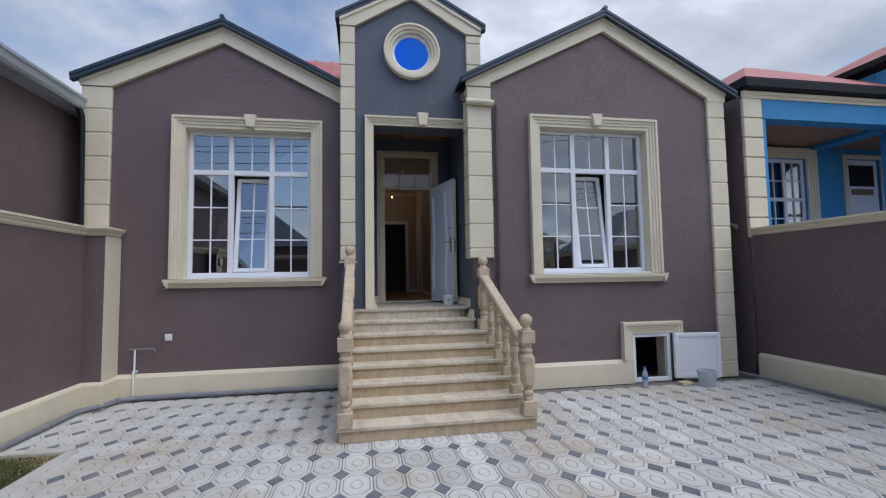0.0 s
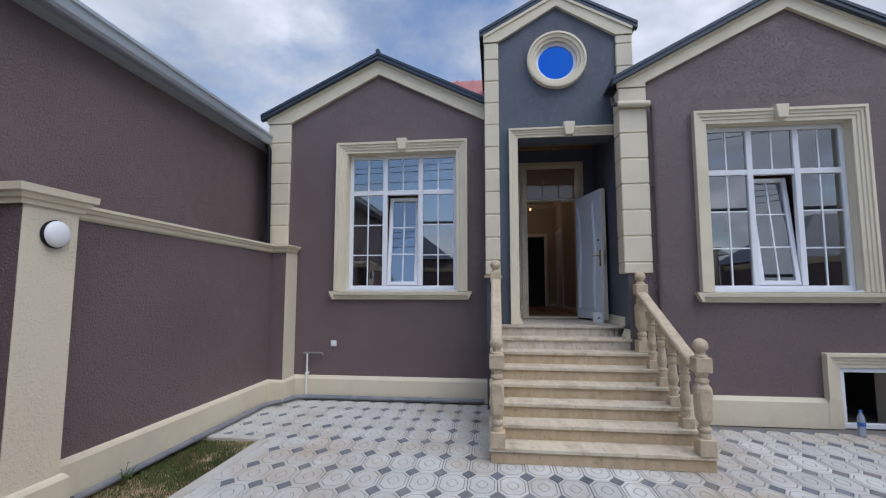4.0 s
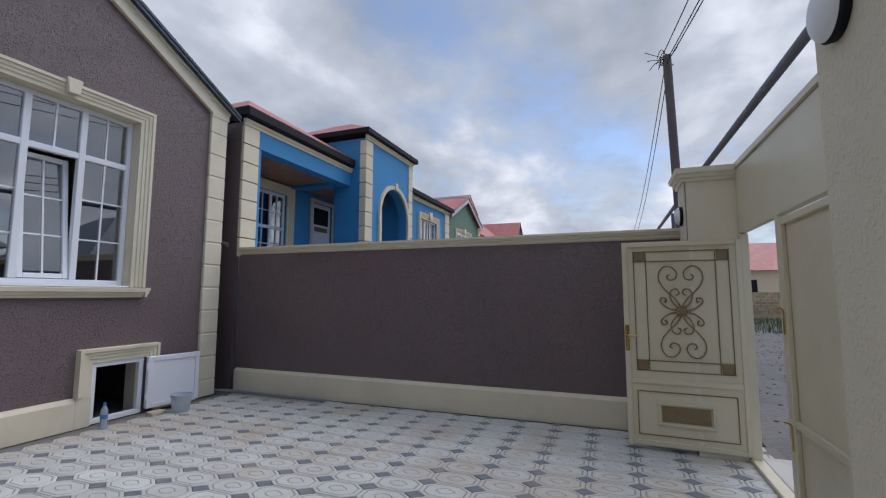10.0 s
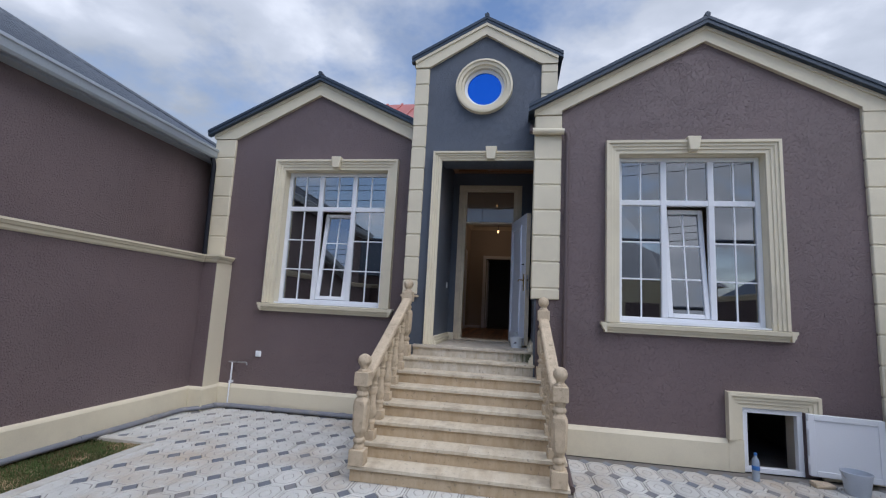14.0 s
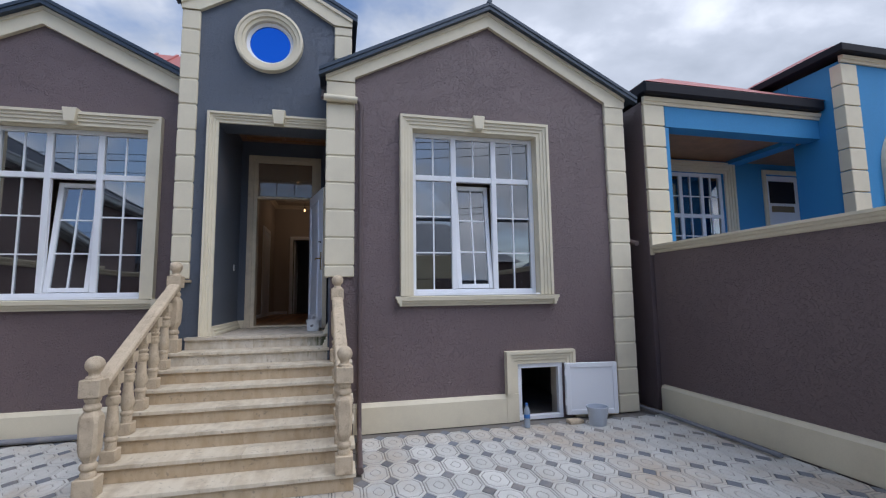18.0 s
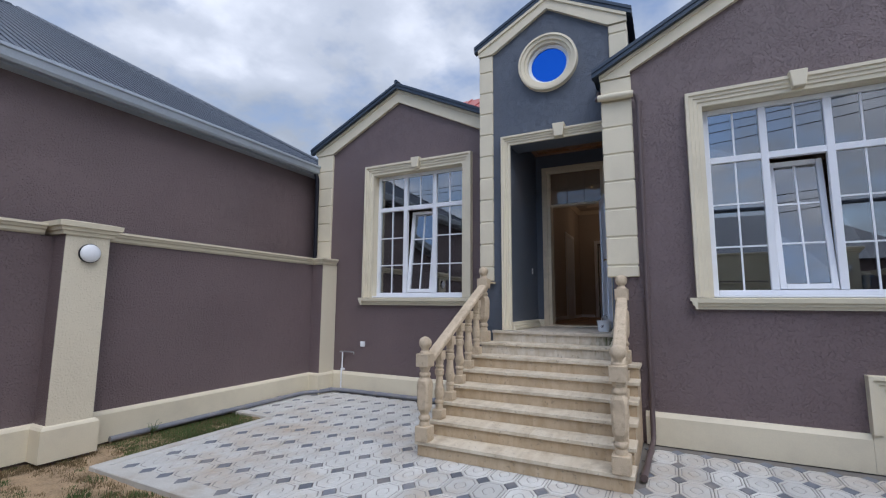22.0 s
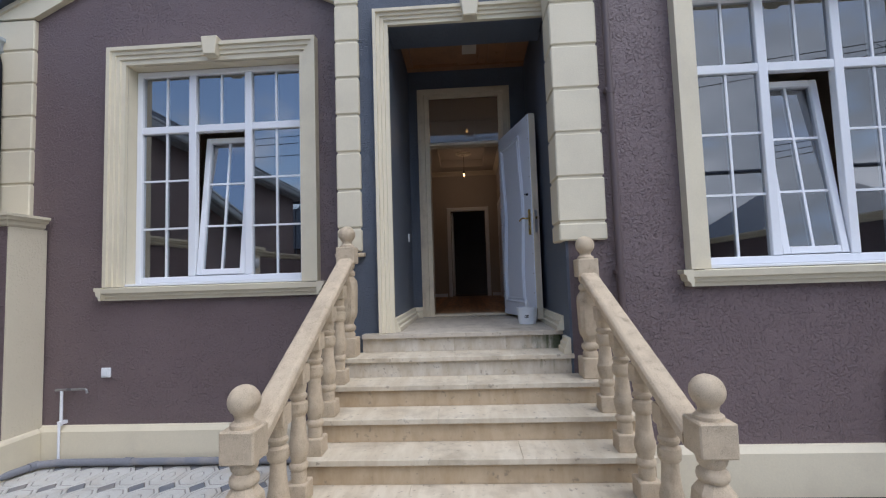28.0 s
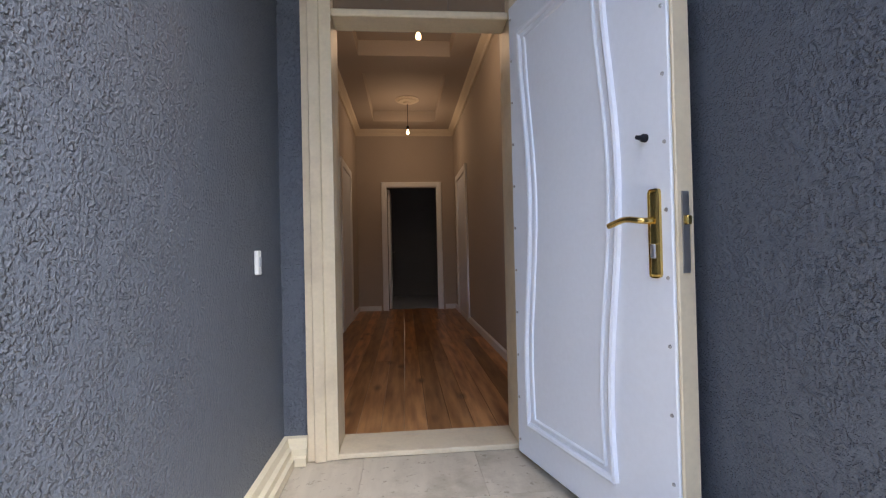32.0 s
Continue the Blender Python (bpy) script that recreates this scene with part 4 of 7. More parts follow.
def baluster_parts(h, root):
    s = h / 0.70
    part("base", block((-0.058, -0.058, 0), (0.058, 0.058, 0.10), 0.005), STONE, root)
    part("shaft", lathe(bmesh.new(), [(0.0421, 0.10), (0.0430, 0.14), (0.0412, 0.16), (0.0486, 0.17), (0.0514, 0.182), (0.0486, 0.195), (0.0392, 0.205), (0.0430, 0.22), (0.0532, 0.26), (0.0543, 0.29),
                                      (0.0467, 0.36 * s), (0.0392, 0.45 * s), (0.0383, 0.50 * s), (0.0505, 0.515 * s), (0.0532, 0.54 * s), (0.0514, 0.575 * s), (0.0374, 0.59 * s), (0.0486, 0.605 * s),
                                      (0.0496, 0.62 * s), (0.0392, 0.635 * s), (0.0449, 0.66 * s), (0.0467, 0.70 * s)], n=18), STONE, root, smooth=True)
    part("top_block", block((-0.050, -0.050, 0.69 * s), (0.050, 0.050, 0.80 * s), 0.004), STONE, root)


XLN, XRN = -0.122, 1.765
NEWELS = [(XLN, 4.455, RISE, 1.045), (XRN, 4.455, RISE, 1.05), (-0.125, 6.12, 7 * RISE, 1.03), (1.690, 5.885, 6 * RISE, 1.008)]
for x, y, z, h in NEWELS:
    root = thing("newel_post", (0, 0, 0), "turned cream limestone newel post with a ball top", "newel post", "stair newels")
    newel_parts(h, root)
    root.matrix_basis = pose(x, y, z)


def rail_line(a, b):
    return lambda y: a[1] + (b[1] - a[1]) * (y - a[0]) / (b[0] - a[0])


# rails run from head block to head block
RAILS = [(XLN, 4.53, 0.955, -0.12, 6.045, 1.765), (1.752, 4.53, 0.932, 1.692, 5.81, 1.59)]
for x, y0, z0, xb, y1, z1 in RAILS:
    prof = [(-0.050, -0.046), (-0.061, -0.034), (-0.061, 0.008), (-0.052, 0.021), (-0.038, 0.028), (0.038, 0.028), (0.052, 0.021), (0.061, 0.008), (0.061, -0.034), (0.050, -0.046)]
    rail = thing("handrail", (x, y0, z0), "sloping cream limestone handrail with rounded edges", "handrail", "stair rails")
    for u0, u1 in ((0.0, 0.4995), (0.5005, 1.0)):
        bm = bmesh.new()
        ends = []
        for u in (u0, u1):
            ends.append([bm.verts.new((x + (xb - x) * u + p, y0 + (y1 - y0) * u, z0 + (z1 - z0) * u + q)) for p, q in prof])
        a, b = ends
        bm.faces.new(a[::-1])
        bm.faces.new(b)
        for k in range(len(prof)):
            bm.faces.new((a[k], a[(k + 1) % len(prof)], b[(k + 1) % len(prof)], b[k]))
        part("rail_length", bm, STONE, rail)
for x, y0, z0, xb, y1, z1 in RAILS:
    n = 5 if x < 0 else 4
    line = rail_line((y0, z0), (y1, z1))
    for k in range(n):
        y = Y_S + TREAD * (k + 1) + 0.115
        root = thing("baluster", (0, 0, 0), "turned cream limestone baluster", "baluster", "stair balusters")
        h = line(y) - 0.062 - RISE * (k + 2) - 0.03
        baluster_parts(h / 0.80 * 0.72, root)
        xx = x + (xb - x) * (y - y0) / (y1 - y0)
        root.matrix_basis = pose(xx, y, RISE * (k + 2))

# ---- front door, hall, rooms ----
DZ0, DH, DT = PLAT + 0.004, 3.19, 3.88   # threshold, head of the leaf, top of the transom
OX0, OX1 = 0.436, 1.262                  # clear opening
dw = thing("door_frame", (0.88, 7.80, PLAT), "cream painted door frame with a barred fanlight above", "door frame", kind="structure")
JP = [(0.0, 0.0), (0.0, 0.03), (0.05, 0.03), (0.055, 0.045), (0.10, 0.045), (0.105, 0.03), (0.135, 0.03), (0.138, 0.0)]
part("architrave", surround(bmesh.new(), [(OX0, DZ0, -1, 0), (OX0, DT - 0.12, -1, 0.86), (OX1, DT - 0.12, 1, 0.86), (OX1, DZ0, 1, 0)], JP, 7.815), JAMB, dw)
for a, b in ((DOOR[0] + 0.001, OX0 - 0.002), (OX1 + 0.002, DOOR[1] - 0.001)):
    part("jamb", block((a, 7.817, DZ0), (b, 8.01, DT - 0.001)), JAMB, dw)
part("head", block((OX0 - 0.001, 7.817, DT - 0.085), (OX1 + 0.001, 8.01, DT - 0.001)), JAMB, dw)
part("transom_bar", block((OX0 - 0.001, 7.80, DH), (OX1 + 0.001, 7.95, DH + 0.034), 0.006), JAMB, dw)
part("threshold", block((OX0 - 0.05, 7.79, DZ0 - 0.002), (OX1 + 0.05, 8.02, DZ0 + 0.022), 0.004), JAMB, dw)
p = part("fanlight_pane", block((OX0, 7.868, DH + 0.036), (OX1, 7.874, DT - 0.087)), FANLIGHT_GLASS, dw)
p.visible_shadow = False
for k in (1, 2):
    x = OX0 + (OX1 - OX0) * k / 3
    part("fanlight_bar", block((x - 0.006, 7.855, DH + 0.035), (x + 0.006, 7.887, DT - 0.087)), FAN_BAR, dw, "thin dark glazing bar")
part("fanlight_bar", block((OX0, 7.857, DH + 0.315), (OX1, 7.885, DH + 0.324)), FAN_BAR, dw, "thin dark glazing bar")

# the leaf, built shut along x from the hinge and swung outwards
LW, LH = 0.86, DH - DZ0 - 0.03
leaf = thing("front_door", (0, 0, 0), "white film-clad front door standing open, wavy raised panel, brass handle", "door")
part("leaf", block((-LW, -0.002, 0.0), (0, 0.052, LH), 0.003), DOOR_WHITE, leaf)
part("lock_edge", block((-LW - 0.012, 0.003, 0.0), (-LW - 0.001, 0.064, LH), 0.003), JAMB, leaf, "cream painted edge strip with a steel lock plate")
part("edge_strip", block((-LW + 0.002, 0.053, 0.0), (-0.03, 0.063, LH)), JAMB, leaf)


def wavy(side, inset):
    """One side of the raised panel, gently waved like pressed film."""
    pts = []
    x = side
    for k in range(41):
        u = k / 40
        w = 0.028 * math.sin(2 * math.pi * (u * 1.15 + 0.1))
        pts.append((x + w, -0.004, inset + (LH - 2 * inset) * u))
    return pts


for inset, r, off in ((0.15, 0.013, 0.0), (0.185, 0.007, 0.045)):
    a, b = wavy(-LW + 0.225 + off, inset), wavy(-0.12 - off, inset)
    loop = a + b[::-1] + [a[0]]
    part("raised_moulding", tube(bmesh.new(), loop, r, 8), DOOR_WHITE, leaf, smooth=True)
for k in range(11):
    z = 0.06 + (LH - 0.12) * k / 10
    for x in (-LW + 0.018, -0.02):
        bm = bmesh.new()
        bmesh.ops.create_icosphere(bm, subdivisions=1, radius=0.006, matrix=Matrix.Translation((x, -0.003, z)))
        part("screw", bm, STEEL, leaf)
hz = 0.93
plate = part("handle_plate", block((-LW + 0.035, -0.012, hz - 0.125), (-LW + 0.075, -0.001, hz + 0.125), 0.010, 2), BRASS, leaf, "polished brass lock plate")
part("lever", tube(bmesh.new(), bend([(-LW + 0.055, -0.012, hz + 0.035), (-LW + 0.055, -0.055, hz + 0.035), (-LW + 0.11, -0.06, hz + 0.045), (-LW + 0.18, -0.058, hz + 0.028)], 0.03), 0.009, 10), BRASS, plate, "curved brass lever", smooth=True)
part("cylinder", block((-LW + 0.045, -0.02, hz - 0.07), (-LW + 0.065, -0.011, hz - 0.03), 0.004), STEEL, plate)
bm = lathe(bmesh.new(), [(0.012, 0), (0.012, 0.012), (0.007, 0.02), (0.006, 0.035)])
bmesh.ops.transform(bm, matrix=pose(-LW + 0.085, 0, hz + 0.275, 90, 0, 0), verts=bm.verts)
knob = part("thumb_turn", bm, BLACK, leaf, "small black thumb turn")
part("lock_plate", block((-LW - 0.016, 0.018, hz - 0.11), (-LW - 0.0125, 0.042, hz + 0.11)), STEEL, leaf)
part("latch", block((-LW - 0.028, 0.022, hz + 0.02), (-LW - 0.0125, 0.04, hz + 0.045), 0.003), BRASS, leaf)
for z in (0.25, LH - 0.25):
    part("hinge", lathe(bmesh.new(), [(0.011, z - 0.05), (0.011, z + 0.05)], (0.004, 0.09, 0)), STEEL, leaf)
for ob in leaf.children_recursive:
    ob.data.transform(Matrix.Translation((0, 0.055, 0)) @ Matrix.Diagonal((1, -1, 1, 1)))
    ob.data.flip_normals()
leaf.matrix_basis = pose(1.294, 7.725, DZ0 + 0.027, 0, 0, 105.5)

# hall
HX0, HX1, HY1, HZ = 0.0, 1.58, 13.03, 4.12
structure(part("wall_hall_left", facade(bmesh.new(), [-0.12, HX0], lambda x: HZ, [], 8.02, HY1, PLAT - 0.1), PLASTER), "beige plastered hall wall")
structure(part("wall_hall_right", block((HX1, 8.02, PLAT - 0.1), (HX1 + 0.12, HY1, HZ)), PLASTER), "beige plastered hall wall")
structure(part("wall_hall_end", facade(bmesh.new(), [-0.12, HX1 + 0.12], lambda x: HZ + 0.3, [(0.47, 1.29, PLAT - 0.1, 3.19)], HY1, HY1 + 0.15, PLAT - 0.1), PLASTER), "beige plastered end wall of the hall")
bm = bmesh.new()
for a, b in (((-0.12, 8.02, HZ), (0.32, HY1, HZ + 0.05)), ((1.26, 8.02, HZ), (HX1 + 0.12, HY1, HZ + 0.05)), ((0.32, 8.02, HZ), (1.26, 8.5, HZ + 0.159)),
             ((0.32, 12.55, HZ), (1.26, HY1, HZ + 0.159)), ((0.32, 10.3, HZ), (1.26, 10.75, HZ + 0.159)), ((-0.12, 8.02, HZ + 0.16), (HX1 + 0.12, HY1, HZ + 0.2))):
    box(bm, a, b)
for a, b in (((0.28, 8.02, HZ + 0.05), (0.32, HY1, HZ + 0.16)), ((1.26, 8.02, HZ + 0.05), (1.30, HY1, HZ + 0.16))):
    box(bm, a, b)
structure(part("ceiling_hall", bm, PLASTER), "beige coffered hall ceiling with recessed trays", "ceiling")
CORN = [(0.0, HZ - 0.10), (0.02, HZ - 0.10), (0.03, HZ - 0.06), (0.07, HZ - 0.03), (0.08, HZ - 0.002), (0.0, HZ - 0.002)]
structure(part("cornice", run(bmesh.new(), [(HX0, 8.03), (HX0, HY1), (HX1, HY1), (HX1, 8.03)], CORN), PALE_PLASTER), "pale moulded cornice round the hall", "cornice")
structure(part("baseboard_hall", run(bmesh.new(), [(HX0, 8.03), (HX0, HY1), (0.36, HY1)], [(0.0, PLAT + 0.022), (0.018, PLAT + 0.022), (0.018, PLAT + 0.09), (0.0, PLAT + 0.1)]), PVC), "white skirting in the hall", "baseboard")
structure(part("baseboard_hall_right", run(bmesh.new(), [(1.40, HY1), (HX1, HY1), (HX1, 8.03)], [(0.0, PLAT + 0.022), (0.018, PLAT + 0.022), (0.018, PLAT + 0.09), (0.0, PLAT + 0.1)]), PVC), "white skirting in the hall", "baseboard")
hf = thing("floor_hall", (0.8, 8.1, PLAT), "varnished reddish pine floorboards, worn and stained", "floor", kind="structure")
for k in range(13):
    x = HX0 + 0.1215 * k
    ys = [8.02] + sorted(random.Random(k).uniform(8.6, 12.6) for _ in range(2)) + [HY1 + 0.15]
    for a, b in zip(ys, ys[1:]):
        part("floorboard", block((x + 0.0008, a + 0.0008, PLAT - 0.01), (x + 0.1207, b - 0.0008, PLAT + 0.021), 0.0015), FLOORBOARD, hf)
# inner doorways
CAS = [(0.0, 0.0), (0.0, 0.02), (0.02, 0.03), (0.075, 0.03), (0.09, 0.018), (0.09, 0.0)]
structure(part("door_trim_end", surround(bmesh.new(), [(0.48, PLAT + 0.023, -1, 0), (0.48, 3.18, -1, 1), (1.28, 3.18, 1, 1), (1.28, PLAT + 0.023, 1, 0)], CAS, HY1), PVC), "white casing round the inner doorway", "trim")
end = thing("inner_door", (0.5, HY1 + 0.16, PLAT), "white inner door standing open into a dark room", "door")
part("leaf", block((0.485, HY1 + 0.155, PLAT + 0.03), (0.523, HY1 + 0.94, 3.17), 0.003), PVC, end)
part("handle", tube(bmesh.new(), [(0.525, HY1 + 0.86, 2.14), (0.57, HY1 + 0.86, 2.14), (0.572, HY1 + 0.76, 2.14)], 0.008), STEEL, end, smooth=True)
for z in (1.5, 2.9):
    part("hinge", block((0.476, HY1 + 0.03, z), (0.484, HY1 + 0.06, z + 0.09)), BLACK, end)
for x, s in ((HX1, -1), (HX0, 1)):
    for y0, y1 in ((11.6, 12.5),) if s < 0 else ((8.75, 9.6), (11.2, 12.0)):
        d = thing("side_door", (x, y0, PLAT), "white door and casing in the hall wall", "door", kind="structure")
        for a, b in ((y0 - 0.09, y0), (y1, y1 + 0.09)):
            part("casing_post", block((min(x, x + s * 0.03), a, PLAT + 0.022), (max(x, x + s * 0.03), b, 3.27), 0.004), PVC, d)
        part("casing_head", block((min(x, x + s * 0.03), y0 + 0.001, 3.18), (max(x, x + s * 0.03), y1 - 0.001, 3.27), 0.004), PVC, d)
        part("leaf", block((min(x + s * 0.002, x + s * 0.014), y0 + 0.002, PLAT + 0.024), (max(x + s * 0.002, x + s * 0.014), y1 - 0.002, 3.178)), DOOR_WHITE, d)
# bulbs
for x, y, z, drop in ((0.90, 9.4, 3.88, 0.33), (0.83, 12.05, 3.81, 0.42)):
    lampx = thing("pendant_bulb", (x, y, z), "bare glowing bulb hanging on a black flex", "ceiling lamp", "hall bulbs")
    part("bulb", lathe(bmesh.new(), [(0.011, 0.045), (0.013, 0.03), (0.021, 0.010), (0.023, -0.005), (0.017, -0.020), (0.003, -0.027)], (x, y, z), 16), BULB, lampx, "glowing warm glass", smooth=True)
    part("lampholder", lathe(bmesh.new(), [(0.016, 0.045), (0.019, 0.06), (0.018, 0.09), (0.006, 0.10)], (x, y, z), 14), BLACK, lampx, smooth=True)
    part("flex", tube(bmesh.new(), [(x, y, z + 0.09), (x + 0.004, y, z + 0.2), (x, y, HZ + 0.155)], 0.004, 6), BLACK, lampx)
    part("ceiling_rose", lathe(bmesh.new(), [(0.16, HZ + 0.159), (0.17, HZ + 0.15), (0.13, HZ + 0.14), (0.12, HZ + 0.125), (0.06, HZ + 0.12), (0.05, HZ + 0.10), (0.01, HZ + 0.10)], (x, y, 0), 28), PALE_PLASTER, lampx, smooth=True)
    pl = bpy.data.lights.new("bulb_light", "POINT")
    pl.energy, pl.color, pl.shadow_soft_size = 1.4, (1.0, 0.68, 0.42), 0.04
    lo = new("bulb_light", pl)
    lo.matrix_basis = pose(x, y, z - 0.06)


def room(name, x0, x1, y0, y1, z0, z1, mat, label):
    bm = bmesh.new()
    t = 0.1
    for a, b in (((x0 - t, y1, z0), (x1 + t, y1 + t, z1)), ((x0 - t, y0, z0), (x0, y1, z1)), ((x1, y0, z0), (x1 + t, y1, z1)),
                 ((x0 - t, y0, z1), (x1 + t, y1 + t, z1 + t)), ((x0 - t, y0, z0 - t), (x1 + t, y1 + t, z0))):
        box(bm, a, b)
    structure(part(name, bm, mat), label, "room")


room("wall_room_left", -3.5, -0.32, 7.04, 10.8, PLAT, 4.2, PALE_PLASTER, "plain plastered room behind the window")
room("wall_room_right", 1.95, 5.48, 6.35, 10.5, PLAT, 4.2, PALE_PLASTER, "plain plastered room behind the window")
# these two rooms carry their gloom in the wall colour
room("wall_room_end", -0.3, 1.9, 13.19, 16.0, PLAT - 0.02, 3.9, SHADE_PLASTER, "room behind the hall, darkened in its plaster colour")
room("wall_cellar", 3.6, 5.2, 6.35, 8.5, -0.05, 1.0, SHADE_PLASTER, "cellar behind the low hatch, darkened in its plaster colour")

# ---- the low cellar hatch ----
bx0, bx1, bz1 = 3.98, 4.62, 0.72
hatch = thing("cellar_hatch", (4.3, YR, 0), "low cellar hatch in a cream surround, white door standing open", "hatch", kind="structure")
part("surround", surround(bmesh.new(), [(bx0, 0.352, -1, 0), (bx0, bz1, -1, 1), (bx1, bz1, 1, 1), (bx1, bz1 - 0.01, 1, 0)], ARCH, YR), CREAM, hatch)
part("side_panel", block((3.817, YR - 0.05, 0.0), (bx0, YR + 0.002, 0.351)), CREAM, hatch)
for a, b in (((bx0 + 0.002, 0.06), (bx0 + 0.06, bz1 - 0.06)), ((bx1 - 0.06, 0.06), (bx1 - 0.002, bz1 - 0.06))):
    part("frame_post", block((a[0], YR - 0.01, a[1]), (b[0], YR + 0.06, b[1]), 0.004), PVC, hatch)
for a, b in ((0.003, 0.059), (bz1 - 0.059, bz1 - 0.002)):
    part("frame_rail", block((bx0 + 0.002, YR - 0.012, a), (bx1 - 0.002, YR + 0.06, b), 0.004), PVC, hatch)
hd = part("hatch_door", block((0, -0.05, 0.0), (0.70, 0.0, 0.66), 0.005), PVC, hatch, "white plastic hatch door")
for a, b in (((0, -0.062, 0), (0.06, -0.051, 0.66)), ((0.64, -0.062, 0), (0.70, -0.051, 0.66)), ((0.061, -0.062, 0), (0.639, -0.051, 0.06)), ((0.061, -0.062, 0.6), (0.639, -0.051, 0.66))):
    part("door_rail", block(a, b, 0.003), PVC, hd)
for z in (0.12, 0.5):
    part("hinge", lathe(bmesh.new(), [(0.012, z), (0.012, z + 0.08)], (-0.005, -0.05, 0)), PVC, hd)
hd.matrix_parent_inverse = hatch.matrix_basis.inverted()
hd.matrix_basis = pose(4.635, 5.975, 0.05, 0, 0, -8)

# ---- yard walls ----
XW, ZW, ZC = -3.46, 2.20, 2.315     # left wall face, height below and above its cap
CAP = [(-0.24, ZW), (0.0, ZW), (0.012, ZW + 0.002), (0.03, ZW + 0.02), (0.035, ZW + 0.05), (0.055, ZW + 0.06), (0.065, ZW + 0.085), (0.08, ZW + 0.09), (0.08, ZC), (-0.24, ZC)]
WPL = [(-0.02, 0.0), (0.045, 0.0), (0.045, 0.30), (0.03, 0.325), (0.015, 0.335), (0.0, 0.34), (-0.02, 0.34)]
YW = -0.87
structure(part("wall_yard_left", prism(bmesh.new(), [(YW - 0.25, -0.2), (6.79, -0.2), (6.79, ZW), (0.9, ZW), (YW - 0.25, ZW + 0.06)], "x", XW - 0.22, XW), BROWN), "yard wall in rough brown stucco under a cream coping")
wl_ob = bpy.data.objects["wall_yard_left"]
for y, z, w, h in ((1.035, 0.985, 0.008, 0.022), (1.05, 0.945, 0.006, 0.018), (1.60, 0.51, 0.022, 0.006), (1.57, 0.49, 0.012, 0.006), (-0.41, 0.37, 0.012, 0.012), (-0.53, 0.59, 0.007, 0.014)):
    part("paint_chip", block((XW, y, z), (XW + 0.002, y + w, z + h), 0.0008), KERB, wl_ob)
structure(part("wall_yard_front", block((XW, YW - 0.25, -0.2), (1.80, YW, ZW + 0.05)), BROWN), "street wall in rough brown stucco under a cream coping")
PP = 0.225                           # how far the piers stand out
PY0, PY1 = 2.545, 2.95
structure(part("coping_left", run(bmesh.new(), [(XW, PY1 + 0.09), (XW, 6.32), (XW + PP, 6.32), (XW + PP, 6.655)], CAP), CREAM), "stepped cream coping", "coping")
bm = run(bmesh.new(), [(-0.98 - 0.09, YW), (XW, YW), (XW, 0.9), (XW, PY0 - 0.09)], CAP)
for v in bm.verts:
    v.co.z += 0.035 * max(0.0, 0.9 - max(v.co.y, YW))    # the wall's top climbs a little towards the street
structure(part("coping_left_end", bm, CREAM), "stepped cream coping", "coping")
structure(part("plinth_yard_left", run(bmesh.new(), [(-0.98, YW), (XW, YW), (XW, PY0), (XW + PP, PY0), (XW + PP, PY1), (XW, PY1), (XW, 6.32), (XW + PP, 6.32), (XW + PP, 6.645)], WPL), CREAM), "cream painted plinth along the yard wall", "plinth")


def pier(name, x0, x1, y0, y1, zt, face, label):
    """A pier of brown stucco with one cream face and a moulded cap. face: '+x' or '+y'."""
    p = thing(name, ((x0 + x1) / 2, (y0 + y1) / 2, 0), label, "pier", "yard piers", "structure")
    part("shaft", block((x0, y0, -0.1), (x1, y1, zt)), BROWN, p)
    if face == "+x":
        part("facing", block((x1 + 0.0005, y0 + 0.002, 0.33), (x1 + 0.012, y1 - 0.002, zt), 0.003), CREAM_ROUGH, p)
    else:
        part("facing", block((x0 + 0.002, y1 + 0.0005, 0.33), (x1 - 0.002, y1 + 0.012, zt), 0.003), CREAM_ROUGH, p)
    o = [(0.0, zt - 0.02), (0.03, zt - 0.02), (0.035, zt + 0.01), (0.055, zt + 0.02), (0.06, zt + 0.05), (0.085, zt + 0.06), (0.09, zt + 0.11), (0.0, zt + 0.13)]
    bm = bmesh.new()
    rings = [[bm.verts.new(q) for q in ((x0 - d, y0 - d, z), (x1 + d, y0 - d, z), (x1 + d, y1 + d, z), (x0 - d, y1 + d, z))] for d, z in o]
    for a, b in zip(rings, rings[1:]):
        for k in range(4):
            bm.faces.new((a[k], a[(k + 1) % 4], b[(k + 1) % 4], b[k]))
    bm.faces.new(rings[0][::-1])
    bm.faces.new(rings[-1])
    part("cap", bm, CREAM, p)
    return p


def wall_lamp(at, way):
    """A round bulkhead lamp: dark base, pale dome. way: unit vector out of the wall."""
    l = thing("wall_lamp", at, "round white bulkhead lamp with a dark base ring, unlit", "wall lamp", "yard wall lamps")
    turn = Vector((0, 0, 1)).rotation_difference(Vector(way)).to_matrix().to_4x4()
    for nm, prof, mat in (("base", [(0.097, 0.0), (0.101, 0.022), (0.096, 0.030)], BLACK),
                          ("dome", [(0.094, 0.031)] + [(0.094 * math.cos(a), 0.031 + 0.040 * math.sin(a)) for a in [radians(v) for v in range(8, 90, 10)]] + [(0.003, 0.0715)], WHITE_PLASTIC)):
        bm = lathe(bmesh.new(), prof, n=28)
        bmesh.ops.transform(bm, matrix=Matrix.Translation(at) @ turn, verts=bm.verts)
        part(nm, bm, mat, l, smooth=True)


